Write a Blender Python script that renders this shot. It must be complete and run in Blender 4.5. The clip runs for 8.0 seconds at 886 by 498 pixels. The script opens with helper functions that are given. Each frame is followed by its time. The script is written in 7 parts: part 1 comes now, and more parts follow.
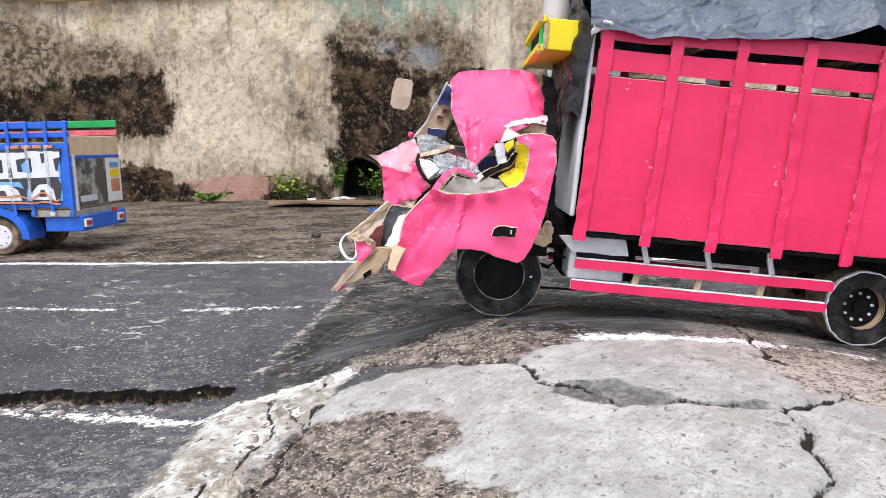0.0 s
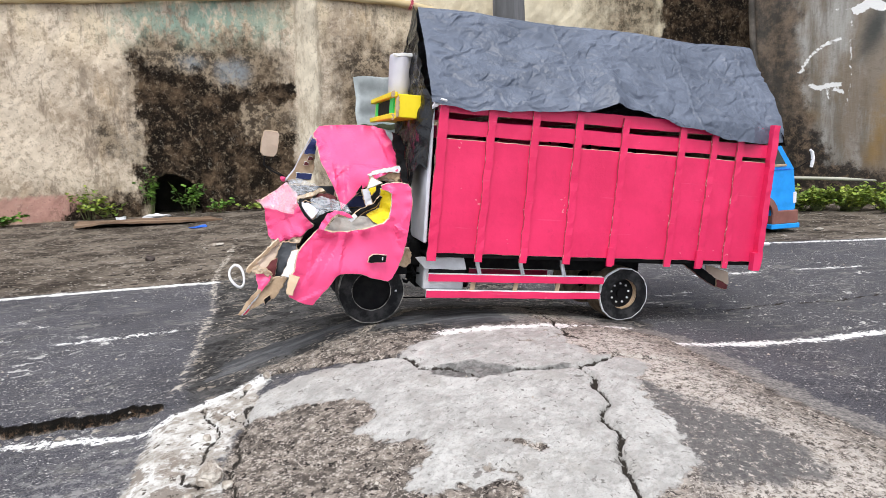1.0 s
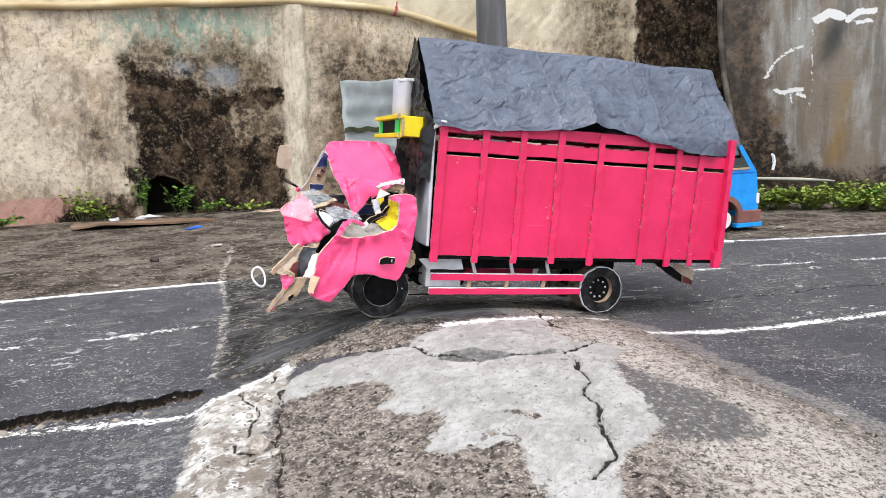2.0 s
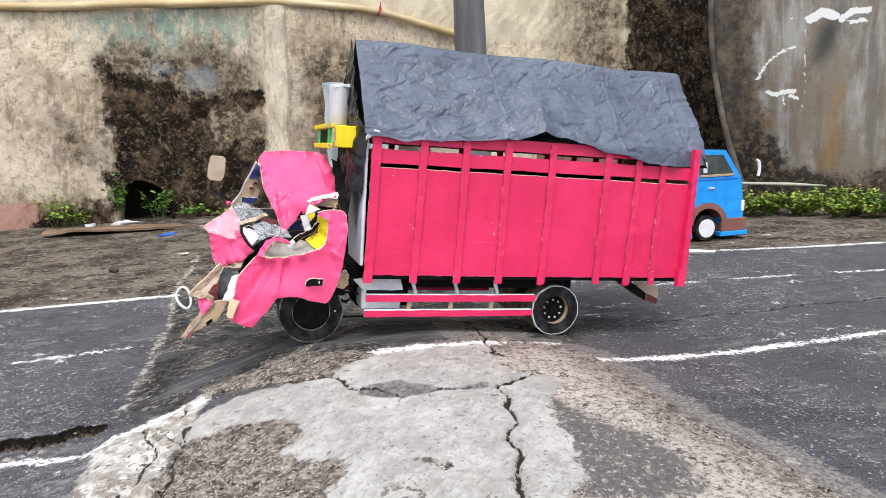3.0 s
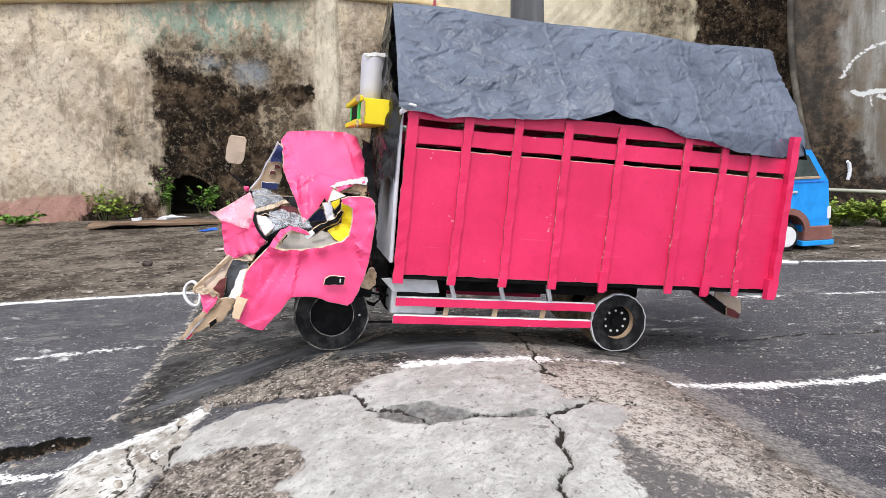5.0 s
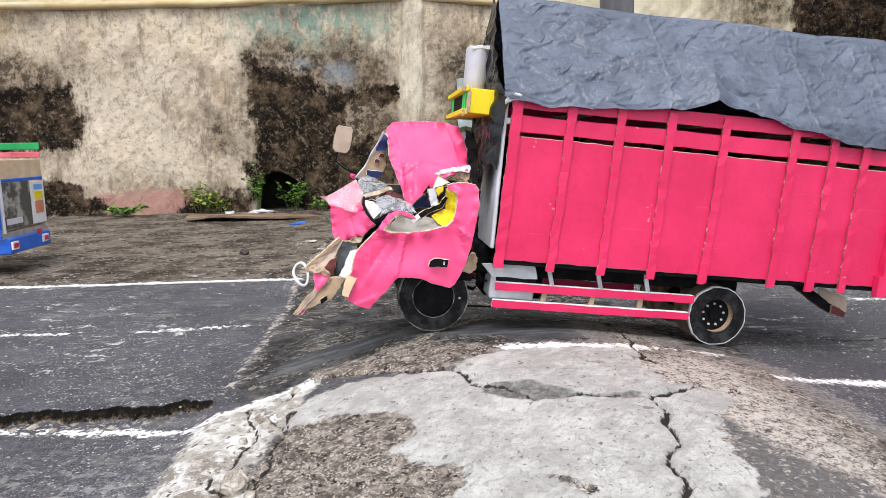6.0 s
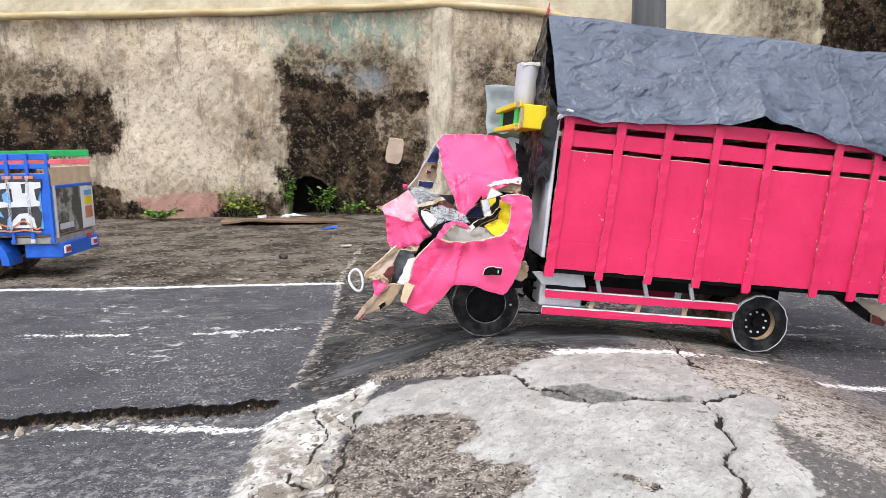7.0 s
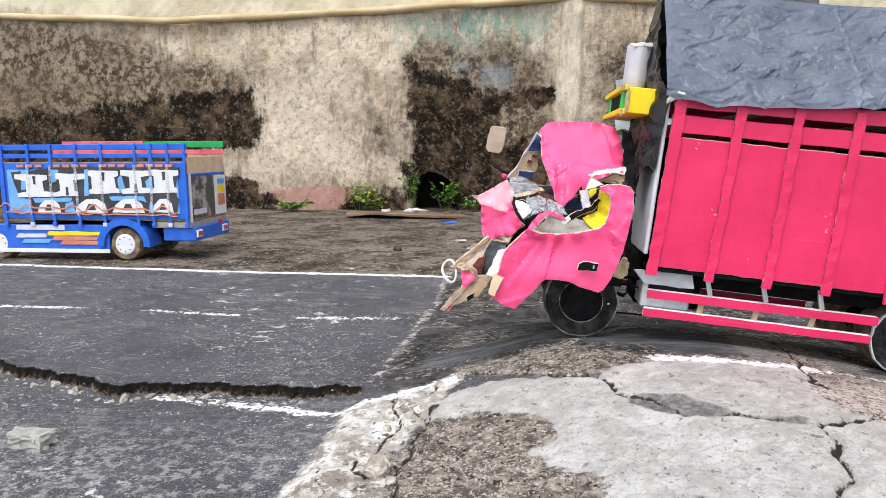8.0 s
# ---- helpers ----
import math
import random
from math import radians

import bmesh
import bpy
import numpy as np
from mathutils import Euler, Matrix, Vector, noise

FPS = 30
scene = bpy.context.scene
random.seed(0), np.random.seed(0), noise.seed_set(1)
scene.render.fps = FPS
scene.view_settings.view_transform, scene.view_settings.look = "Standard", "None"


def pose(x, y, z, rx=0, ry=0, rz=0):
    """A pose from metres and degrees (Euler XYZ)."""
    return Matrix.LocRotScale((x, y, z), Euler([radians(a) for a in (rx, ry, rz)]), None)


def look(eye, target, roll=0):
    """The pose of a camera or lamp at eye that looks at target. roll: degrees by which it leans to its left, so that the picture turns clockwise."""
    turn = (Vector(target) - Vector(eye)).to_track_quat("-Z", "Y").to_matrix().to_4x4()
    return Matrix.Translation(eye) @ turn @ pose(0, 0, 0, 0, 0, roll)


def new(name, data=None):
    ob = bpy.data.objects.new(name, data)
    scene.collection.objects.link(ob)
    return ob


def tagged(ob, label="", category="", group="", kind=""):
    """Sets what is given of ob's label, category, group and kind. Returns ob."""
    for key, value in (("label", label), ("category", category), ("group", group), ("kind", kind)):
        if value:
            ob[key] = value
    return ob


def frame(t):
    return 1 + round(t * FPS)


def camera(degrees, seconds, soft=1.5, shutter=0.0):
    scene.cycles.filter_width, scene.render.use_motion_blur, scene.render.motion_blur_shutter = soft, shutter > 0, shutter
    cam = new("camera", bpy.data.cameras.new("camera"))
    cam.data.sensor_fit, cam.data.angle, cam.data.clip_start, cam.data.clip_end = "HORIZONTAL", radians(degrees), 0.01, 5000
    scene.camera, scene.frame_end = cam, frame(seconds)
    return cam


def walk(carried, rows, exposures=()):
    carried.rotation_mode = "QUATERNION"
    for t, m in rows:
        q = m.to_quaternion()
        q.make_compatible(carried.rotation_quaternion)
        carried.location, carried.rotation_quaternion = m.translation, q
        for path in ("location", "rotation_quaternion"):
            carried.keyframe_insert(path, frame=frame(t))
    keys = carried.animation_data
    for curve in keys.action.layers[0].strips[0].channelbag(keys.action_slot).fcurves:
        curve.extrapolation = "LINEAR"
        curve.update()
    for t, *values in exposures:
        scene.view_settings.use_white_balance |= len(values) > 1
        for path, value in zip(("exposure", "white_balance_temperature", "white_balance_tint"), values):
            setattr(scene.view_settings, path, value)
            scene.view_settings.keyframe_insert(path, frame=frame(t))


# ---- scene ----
import itertools

from mathutils.geometry import delaunay_2d_cdt

# ---- camera ----
cam = camera(66.3, 8.0, soft=0.6)
PATH = [
    (0, (0.019, -0.014, 0.293), (-0.049, 1.962, -0.008), -1.1),
    (0.3, (-0.020, -0.095, 0.319), (0.107, 1.876, 0.010), -1.5),
    (0.5, (-0.025, -0.141, 0.327), (0.203, 1.822, 0.022), -1.6),
    (0.7, (-0.052, -0.172, 0.349), (0.269, 1.777, 0.038), -1.8),
    (0.8, (-0.069, -0.196, 0.359), (0.319, 1.740, 0.043), -2.0),
    (1, (-0.1, -0.239, 0.369), (0.405, 1.669, 0.049), -2.2),
    (1.2, (-0.127, -0.280, 0.387), (0.418, 1.617, 0.063), -2.4),
    (2.3, (-0.178, -0.377, 0.412), (0.389, 1.511, 0.077), -2.3),
    (2.5, (-0.155, -0.366, 0.418), (0.414, 1.523, 0.085), -2.3),
    (2.8, (-0.094, -0.339, 0.420), (0.463, 1.552, 0.086), -2.35),
    (3, (-0.035, -0.312, 0.419), (0.518, 1.581, 0.086), -2.4),
    (3.3, (0.058, -0.262, 0.410), (0.609, 1.631, 0.077), -2.25),
    (3.5, (0.113, -0.219, 0.404), (0.662, 1.675, 0.075), -2.2),
    (3.7, (0.138, -0.177, 0.386), (0.686, 1.718, 0.060), -2.05),
    (4, (0.118, -0.127, 0.375), (0.662, 1.771, 0.051), -1.9),
    (4.2, (0.085, -0.129, 0.377), (0.625, 1.771, 0.060), -1.82),
    (4.5, (0.053, -0.143, 0.38), (0.582, 1.76, 0.065), -1.8),
    (4.7, (0.036, -0.160, 0.383), (0.535, 1.750, 0.063), -1.6),
    (5, (0.023, -0.153, 0.376), (0.429, 1.781, 0.066), -1.5),
    (5.2, (0.011, -0.156, 0.371), (0.361, 1.79, 0.066), -1.4),
    (6.3, (-0.049, -0.203, 0.355), (0.124, 1.768, 0.058), -1.0),
    (6.5, (-0.069, -0.218, 0.36), (0.096, 1.753, 0.064), -1.0),
    (6.8, (-0.078, -0.218, 0.368), (0.071, 1.756, 0.086), -0.87),
    (7, (-0.082, -0.219, 0.373), (0.06, 1.755, 0.085), -0.9),
    (7.2, (-0.077, -0.215, 0.367), (0.001, 1.763, 0.082), -0.68),
    (7.5, (-0.068, -0.2, 0.356), (-0.131, 1.779, 0.074), -0.6),
    (7.8, (-0.041, -0.186, 0.357), (-0.230, 1.784, 0.066), -0.48),
    (8, (-0.024, -0.177, 0.352), (-0.263, 1.788, 0.068), -0.3),
]
walk(cam, [(t, look(eye, target, roll)) for t, eye, target, roll in PATH])

# ---- light ----
world = bpy.data.worlds.new("overcast_sky")
scene.world = world
world.use_nodes = True
wn, wl = world.node_tree.nodes, world.node_tree.links
sky = wn.new("ShaderNodeTexSky")
sky.sky_type = "NISHITA"
sky.sun_disc = False
sky.sun_elevation, sky.sun_rotation = radians(58), radians(200)
sky.air_density, sky.dust_density, sky.ozone_density = 1.0, 4.0, 1.0
soften = wn.new("ShaderNodeMixRGB")
soften.inputs[0].default_value = 0.75
soften.inputs[2].default_value = (9.2, 9.7, 10.7, 1)
wl.new(sky.outputs[0], soften.inputs[1])
wl.new(soften.outputs[0], wn["Background"].inputs[0])
wn["Background"].inputs[1].default_value = 0.1
sun_data = bpy.data.lights.new("sun", "SUN")
sun_data.energy, sun_data.angle, sun_data.color = 1.5, radians(25), (1.0, 0.98, 0.95)
sun = new("sun", sun_data)
sun.matrix_world = look((-0.6, -1.7, 3.2), (0, 0, 0))
scene.view_settings.exposure = 0.76


# ---- materials ----
class Nodes:
    """A small builder for node materials."""

    def __init__(self, name):
        self.m = bpy.data.materials.new(name)
        self.m.use_nodes = True
        self.t = self.m.node_tree
        self.b = self.t.nodes["Principled BSDF"]
        self.co = self.t.nodes.new("ShaderNodeTexCoord").outputs["Object"]

    def put(self, socket, value):
        if hasattr(value, "is_output"):
            self.t.links.new(value, socket)
        elif isinstance(value, tuple) and len(value) == 3 and socket.type == "RGBA":
            socket.default_value = (*value, 1)
        else:
            socket.default_value = value

    def noise(self, scale, detail=4, rough=0.6, stretch=None, distort=0.0, turn=None):
        n = self.t.nodes.new("ShaderNodeTexNoise")
        n.inputs["Scale"].default_value, n.inputs["Detail"].default_value = scale, detail
        n.inputs["Roughness"].default_value, n.inputs["Distortion"].default_value = rough, distort
        co = self.co
        if stretch:
            mp = self.t.nodes.new("ShaderNodeMapping")
            mp.inputs["Scale"].default_value = stretch
            if turn is not None:
                mp.vector_type = "TEXTURE"
                mp.inputs["Scale"].default_value = tuple(1 / c for c in stretch)
                mp.inputs["Rotation"].default_value = (0, 0, turn)
            self.put(mp.inputs["Vector"], co)
            co = mp.outputs[0]
        self.put(n.inputs["Vector"], co)
        return n.outputs["Fac"]

    def cells(self, scale, feature="F1", out="Distance"):
        n = self.t.nodes.new("ShaderNodeTexVoronoi")
        n.feature = feature
        n.inputs["Scale"].default_value = scale
        self.put(n.inputs["Vector"], self.co)
        return n.outputs[out]

    def flecks(self, scale, share, size=0.42, stretch=None, rag=1.0, where=None):
        """Crisp irregular flecks: the part of the cells given by share, each cut to size of its cell."""
        wob = self.t.nodes.new("ShaderNodeTexNoise")
        wob.inputs["Scale"].default_value, wob.inputs["Detail"].default_value = scale * 1.1, 4
        self.put(wob.inputs["Vector"], self.co)
        off = self.t.nodes.new("ShaderNodeVectorMath")
        off.operation = "MULTIPLY_ADD"
        self.put(off.inputs[0], wob.outputs["Color"])
        off.inputs[1].default_value = (1.6 * rag / scale,) * 3
        self.put(off.inputs[2], self.co)
        co = off.outputs[0]
        if stretch:
            mp = self.t.nodes.new("ShaderNodeMapping")
            mp.inputs["Scale"].default_value = stretch
            self.put(mp.inputs["Vector"], co)
            co = mp.outputs[0]
        n = self.t.nodes.new("ShaderNodeTexVoronoi")
        n.inputs["Scale"].default_value = scale
        self.put(n.inputs["Vector"], co)
        sep = self.t.nodes.new("ShaderNodeSeparateColor")
        self.put(sep.inputs[0], n.outputs["Color"])
        need = self.math("MULTIPLY", share, where) if where is not None else share
        chosen = self.math("LESS_THAN", sep.outputs[0], need)
        lim = self.math("ADD", self.math("MULTIPLY", sep.outputs[1], size * 0.7), size * 0.5)
        edge = self.ramp(self.math("SUBTRACT", lim, n.outputs["Distance"]), 0.0, 0.10)
        return self.math("MULTIPLY", chosen, edge)

    def attr(self, name):
        n = self.t.nodes.new("ShaderNodeAttribute")
        n.attribute_name = name
        return n.outputs["Fac"]

    def chance(self):
        return self.t.nodes.new("ShaderNodeObjectInfo").outputs["Random"]

    def math(self, op, a, b=0.0, clamp=False):
        n = self.t.nodes.new("ShaderNodeMath")
        n.operation, n.use_clamp = op, clamp
        self.put(n.inputs[0], a)
        self.put(n.inputs[1], b)
        return n.outputs[0]

    def ramp(self, value, low, high):
        n = self.t.nodes.new("ShaderNodeMapRange")
        n.interpolation_type = "SMOOTHSTEP"
        self.put(n.inputs["Value"], value)
        n.inputs["From Min"].default_value, n.inputs["From Max"].default_value = low, high
        return n.outputs[0]

    def mix(self, fac, a, b):
        n = self.t.nodes.new("ShaderNodeMixRGB")
        self.put(n.inputs[0], fac)
        self.put(n.inputs[1], a)
        self.put(n.inputs[2], b)
        return n.outputs[0]

    def bump(self, height, strength=0.3, distance=0.002):
        n = self.t.nodes.new("ShaderNodeBump")
        n.inputs["Strength"].default_value, n.inputs["Distance"].default_value = strength, distance
        self.put(n.inputs["Height"], height)
        self.put(self.b.inputs["Normal"], n.outputs[0])

    def done(self, colour, rough=0.7, metal=0.0, spec=None):
        self.put(self.b.inputs["Base Color"], colour)
        self.put(self.b.inputs["Roughness"], rough)
        self.put(self.b.inputs["Metallic"], metal)
        if spec is not None:
            self.put(self.b.inputs["Specular IOR Level"], spec)
        return self.m


def surface(name, a, b, scale=40, rough=0.6, metal=0.0, bump=0.15, fine=250, stretch=None, low=0.35, high=0.7, dist=0.001, spec=None):
    """A surface of two colours mixed at one scale, with finer grain in colour and relief."""
    k = Nodes(name)
    big = k.ramp(k.noise(scale, 5, 0.6, stretch), low, high)
    grain = k.noise(fine, 4, 0.65, stretch)
    col = k.mix(big, a, b)
    col = k.mix(k.ramp(grain, 0.55, 0.8), col, tuple(min(1, c * 0.72) for c in b))
    if bump:
        k.bump(grain, bump, dist)
    return k.done(col, rough, metal, spec)


def ground_material():
    k = Nodes("worn_road")
    n_fine, n_mid, n_big = k.noise(420, 5, 0.7), k.noise(70, 5, 0.65), k.noise(6, 5, 0.6)
    n_edge = k.noise(45, 6, 0.68)
    wob = k.math("SUBTRACT", n_edge, 0.5)

    def mask(name, amp, soft, shift=0.0):
        d = k.math("ADD", k.attr(name), k.math("MULTIPLY", wob, amp))
        return k.ramp(d, shift - soft, shift + soft)

    # asphalt with pale wear
    asphalt = k.mix(k.ramp(n_big, 0.3, 0.7), (0.045, 0.0445, 0.052), (0.093, 0.0915, 0.104))
    worn = k.ramp(k.noise(3.2, 7, 0.7), 0.40, 0.60)
    east = k.ramp(k.math("ADD", k.attr("east"), k.math("MULTIPLY", k.math("SUBTRACT", n_big, 0.5), 1.2)), 0.0, 0.35)
    asphalt = k.mix(k.math("MULTIPLY", east, 0.6), asphalt, k.mix(n_mid, (0.050, 0.049, 0.054), (0.098, 0.096, 0.104)))
    grit = k.noise(520, 5, 0.75)
    asphalt = k.mix(k.math("MULTIPLY", k.ramp(grit, 0.50, 0.66), 0.8), asphalt, (0.23, 0.222, 0.235))
    asphalt = k.mix(k.math("MULTIPLY", k.ramp(grit, 0.50, 0.38), 0.8), asphalt, (0.014, 0.013, 0.016))
    scrape = k.noise(60, 7, 0.75, (0.22, 1.3, 1), 0.3, radians(-6))
    asphalt = k.mix(k.math("MULTIPLY", k.ramp(scrape, 0.56, 0.66), k.math("ADD", k.math("MULTIPLY", worn, 0.45), 0.15)), asphalt, (0.25, 0.24, 0.235))
    asphalt = k.mix(k.math("MULTIPLY", k.ramp(scrape, 0.42, 0.34), 0.45), asphalt, (0.020, 0.019, 0.022))
    more = k.math("ADD", k.math("MULTIPLY", worn, 0.9), 0.10)
    dust = k.ramp(k.noise(24, 8, 0.76, (0.7, 1.3, 1)), 0.50, 0.60)
    asphalt = k.mix(k.math("MULTIPLY", k.math("MULTIPLY", dust, k.ramp(k.noise(4.5, 6, 0.68), 0.44, 0.60)), 0.75), asphalt, k.mix(k.noise(160, 4, 0.7), (0.085, 0.080, 0.076), (0.30, 0.285, 0.265)))
    near = k.math("MULTIPLY", k.ramp(k.attr("front"), -0.05, 0.25), k.ramp(k.attr("east"), -0.50, -0.85))
    asphalt = k.mix(k.math("MULTIPLY", k.math("MULTIPLY", near, k.ramp(k.noise(75, 8, 0.78), 0.50, 0.57)), 0.75), asphalt, (0.32, 0.312, 0.305))
    scrap = k.flecks(34, 0.16, 0.42, (0.55, 1.3, 1), 2.0, k.ramp(k.noise(2.1, 5, 0.6), 0.44, 0.62))
    asphalt = k.mix(k.math("MULTIPLY", scrap, k.ramp(k.noise(190, 6, 0.75), 0.44, 0.52)), asphalt, (0.56, 0.545, 0.52))
    asphalt = k.mix(k.math("MULTIPLY", k.flecks(125, 0.13, 0.45, (0.6, 1.2, 1), 1.8, worn), 0.8), asphalt, (0.40, 0.385, 0.365))
    asphalt = k.mix(k.math("MULTIPLY", k.flecks(300, 0.26, 0.46, None, 1.5, more), 0.9), asphalt, (0.50, 0.48, 0.455))
    # bare ground beside the road
    verge = k.mix(k.ramp(k.noise(5, 9, 0.76), 0.41, 0.59), (0.040, 0.031, 0.024), (0.17, 0.142, 0.115))
    loose = k.ramp(k.noise(2.6, 6, 0.65), 0.38, 0.60)
    verge = k.mix(k.math("MULTIPLY", k.flecks(26, 0.28, 0.5, (0.7, 1.1, 1), 1.7, loose), 0.6), verge, (0.25, 0.22, 0.185))
    verge = k.mix(k.math("MULTIPLY", k.flecks(62, 0.26, 0.5, None, 1.5), 0.75), verge, (0.30, 0.265, 0.225))
    verge = k.mix(k.flecks(44, 0.30, 0.5, None, 1.6), verge, (0.020, 0.015, 0.012))
    verge = k.mix(k.math("MULTIPLY", k.flecks(120, 0.10, 0.45, None, 1.2), 0.9), verge, (0.48, 0.45, 0.41))
    col = k.mix(mask("verge", 0.05, 0.02), asphalt, verge)
    # top of the hump under the truck: old dark concrete
    hump = k.mix(k.ramp(k.noise(18, 8, 0.75), 0.42, 0.60), (0.024, 0.023, 0.023), (0.080, 0.077, 0.076))
    bare = k.ramp(k.noise(7, 6, 0.65), 0.42, 0.60)
    hump = k.mix(k.math("MULTIPLY", k.flecks(42, 0.42, 0.55, (0.7, 1.2, 1), 1.8, bare), 0.75), hump, (0.24, 0.205, 0.17))
    hump = k.mix(k.math("MULTIPLY", k.flecks(130, 0.34, 0.5, None, 1.5, bare), 0.85), hump, (0.36, 0.315, 0.27))
    hump = k.mix(k.flecks(90, 0.25, 0.5, None, 1.5), hump, (0.010, 0.009, 0.009))
    drag = k.noise(95, 9, 0.80, (0.42, 1.3, 1), 0.4, radians(8))
    hump = k.mix(k.math("MULTIPLY", k.math("MULTIPLY", k.ramp(drag, 0.545, 0.59), bare), 0.85), hump, (0.36, 0.325, 0.285))
    hump = k.mix(k.math("MULTIPLY", k.ramp(drag, 0.44, 0.38), 0.8), hump, (0.010, 0.010, 0.011))
    smooth = k.mix(k.ramp(k.noise(30, 7, 0.70, (0.35, 1.4, 1), 0.3, radians(10)), 0.42, 0.60), (0.060, 0.061, 0.066), (0.135, 0.137, 0.145))
    hump = k.mix(k.math("MULTIPLY", k.ramp(k.math("ADD", k.attr("skin"), k.math("MULTIPLY", wob, 0.10)), -0.008, 0.012), 0.85), hump, smooth)
    col = k.mix(mask("hump", 0.05, 0.012), col, hump)
    seam = k.ramp(k.math("ADD", k.attr("seam"), k.math("MULTIPLY", wob, 0.05)), -0.003, 0.004)
    gravel = k.mix(k.ramp(k.noise(190, 8, 0.80), 0.45, 0.55), (0.050, 0.042, 0.036), (0.50, 0.435, 0.365))
    col = k.mix(k.math("MULTIPLY", seam, 0.95), col, gravel)
    # sandy rim of the hump
    rim_m = k.ramp(k.math("ADD", k.attr("pale"), k.math("MULTIPLY", wob, 0.09)), -0.052, -0.034)
    col = k.mix(k.math("MULTIPLY", rim_m, 0.65), col, k.mix(k.ramp(k.noise(180, 6, 0.75), 0.40, 0.60), (0.12, 0.112, 0.108), (0.36, 0.33, 0.295)))
    # exposed aggregate
    matrix = k.mix(k.ramp(k.noise(60, 6, 0.7), 0.40, 0.62), (0.078, 0.066, 0.057), (0.290, 0.250, 0.212))
    thick = k.ramp(k.noise(13, 7, 0.7), 0.36, 0.60)
    agg = k.mix(k.math("MULTIPLY", k.flecks(120, 0.36, 0.50, None, 2.2, thick), 0.7), matrix, (0.34, 0.285, 0.24))
    show = k.flecks(250, 0.68, 0.55, None, 2.0, k.math("ADD", k.math("MULTIPLY", thick, 0.7), 0.3))
    agg = k.mix(show, agg, k.mix(k.noise(150, 2, 0.5), (0.31, 0.268, 0.232), (0.64, 0.58, 0.515)))
    agg = k.mix(k.flecks(150, 0.22, 0.5, None, 1.8), agg, (0.022, 0.018, 0.016))
    pale = k.math("MULTIPLY", k.math("MAXIMUM", k.flecks(165, 0.85, 0.60, None, 2.2, k.ramp(k.noise(9, 7, 0.7), 0.30, 0.52)), k.math("MULTIPLY", k.ramp(k.noise(110, 9, 0.82), 0.47, 0.53), 0.85)), k.ramp(k.attr("pale"), 0.0, 0.10))
    agg = k.mix(k.math("MULTIPLY", pale, 0.95), agg, k.mix(n_mid, (0.37, 0.330, 0.290), (0.70, 0.645, 0.585)))
    agg = k.mix(k.math("MULTIPLY", k.flecks(230, 0.30, 0.5, None, 2.0), 0.85), agg, (0.055, 0.045, 0.038))
    tar = k.math("MULTIPLY", mask("tar", 0.07, 0.012), k.ramp(k.noise(120, 8, 0.80), 0.60, 0.53))
    agg = k.mix(k.math("MULTIPLY", tar, 0.9), agg, k.mix(k.noise(260, 5, 0.75), (0.034, 0.033, 0.035), (0.170, 0.162, 0.160)))
    agg_m = mask("agg", 0.05, 0.006)
    col = k.mix(agg_m, col, agg)
    # smooth cement skin
    trowel = k.math("ADD", k.math("MULTIPLY", k.noise(13, 9, 0.72), 0.6), k.math("MULTIPLY", k.noise(48, 8, 0.76, (0.8, 1.4, 1), 0.3, radians(38)), 0.4))
    cem = k.mix(k.ramp(trowel, 0.41, 0.60), (0.300, 0.290, 0.272), (0.470, 0.458, 0.434))
    where = k.ramp(k.noise(6, 5, 0.6), 0.50, 0.62)
    scratch = k.ramp(k.noise(120, 6, 0.75, (0.12, 2.2, 1), 0.5, radians(46)), 0.58, 0.64)
    cem = k.mix(k.math("MULTIPLY", k.math("MULTIPLY", scratch, where), 0.6), cem, (0.21, 0.200, 0.188))
    cem = k.mix(k.math("MULTIPLY", k.ramp(k.noise(9, 8, 0.74), 0.54, 0.64), 0.5), cem, (0.29, 0.272, 0.245))
    pits = k.math("MULTIPLY", k.math("MAXIMUM", k.flecks(58, 0.10, 0.34, (1.2, 0.8, 1), 2.0), k.flecks(190, 0.16, 0.40, (1.3, 0.8, 1), 1.8)), 0.8)
    cem = k.mix(k.math("MULTIPLY", k.ramp(k.noise(330, 5, 0.75), 0.53, 0.62), 0.45), cem, (0.19, 0.183, 0.174))
    cem = k.mix(pits, cem, (0.135, 0.125, 0.115))
    cem_m = mask("cement", 0.055, 0.003)
    col = k.mix(cem_m, col, cem)
    # pale broken concrete beside the hump
    rub = k.mix(k.ramp(k.noise(26, 8, 0.72), 0.40, 0.58), (0.33, 0.300, 0.262), (0.62, 0.605, 0.575))
    rub = k.mix(k.math("MULTIPLY", k.ramp(k.noise(15, 8, 0.76), 0.50, 0.555), 0.9), rub, k.mix(k.noise(140, 5, 0.7), (0.10, 0.083, 0.068), (0.30, 0.25, 0.205)))
    rub = k.mix(k.math("MULTIPLY", k.ramp(k.noise(20, 7, 0.7), 0.60, 0.64), 0.8), rub, (0.74, 0.73, 0.71))
    rub = k.mix(k.math("MULTIPLY", k.flecks(70, 0.3, 0.5, None, 1.8), 0.6), rub, (0.27, 0.225, 0.185))
    rub = k.mix(k.flecks(130, 0.2, 0.45, None, 1.7), rub, (0.10, 0.085, 0.07))
    joint_m = k.math("MULTIPLY", mask("joint", 0.050, 0.003), k.ramp(k.noise(42, 9, 0.82), 0.48, 0.52))
    col = k.mix(k.math("MULTIPLY", joint_m, 0.9), col, k.mix(n_mid, (0.28, 0.24, 0.20), (0.62, 0.57, 0.50)))
    rub_m = mask("rubble", 0.05, 0.004)
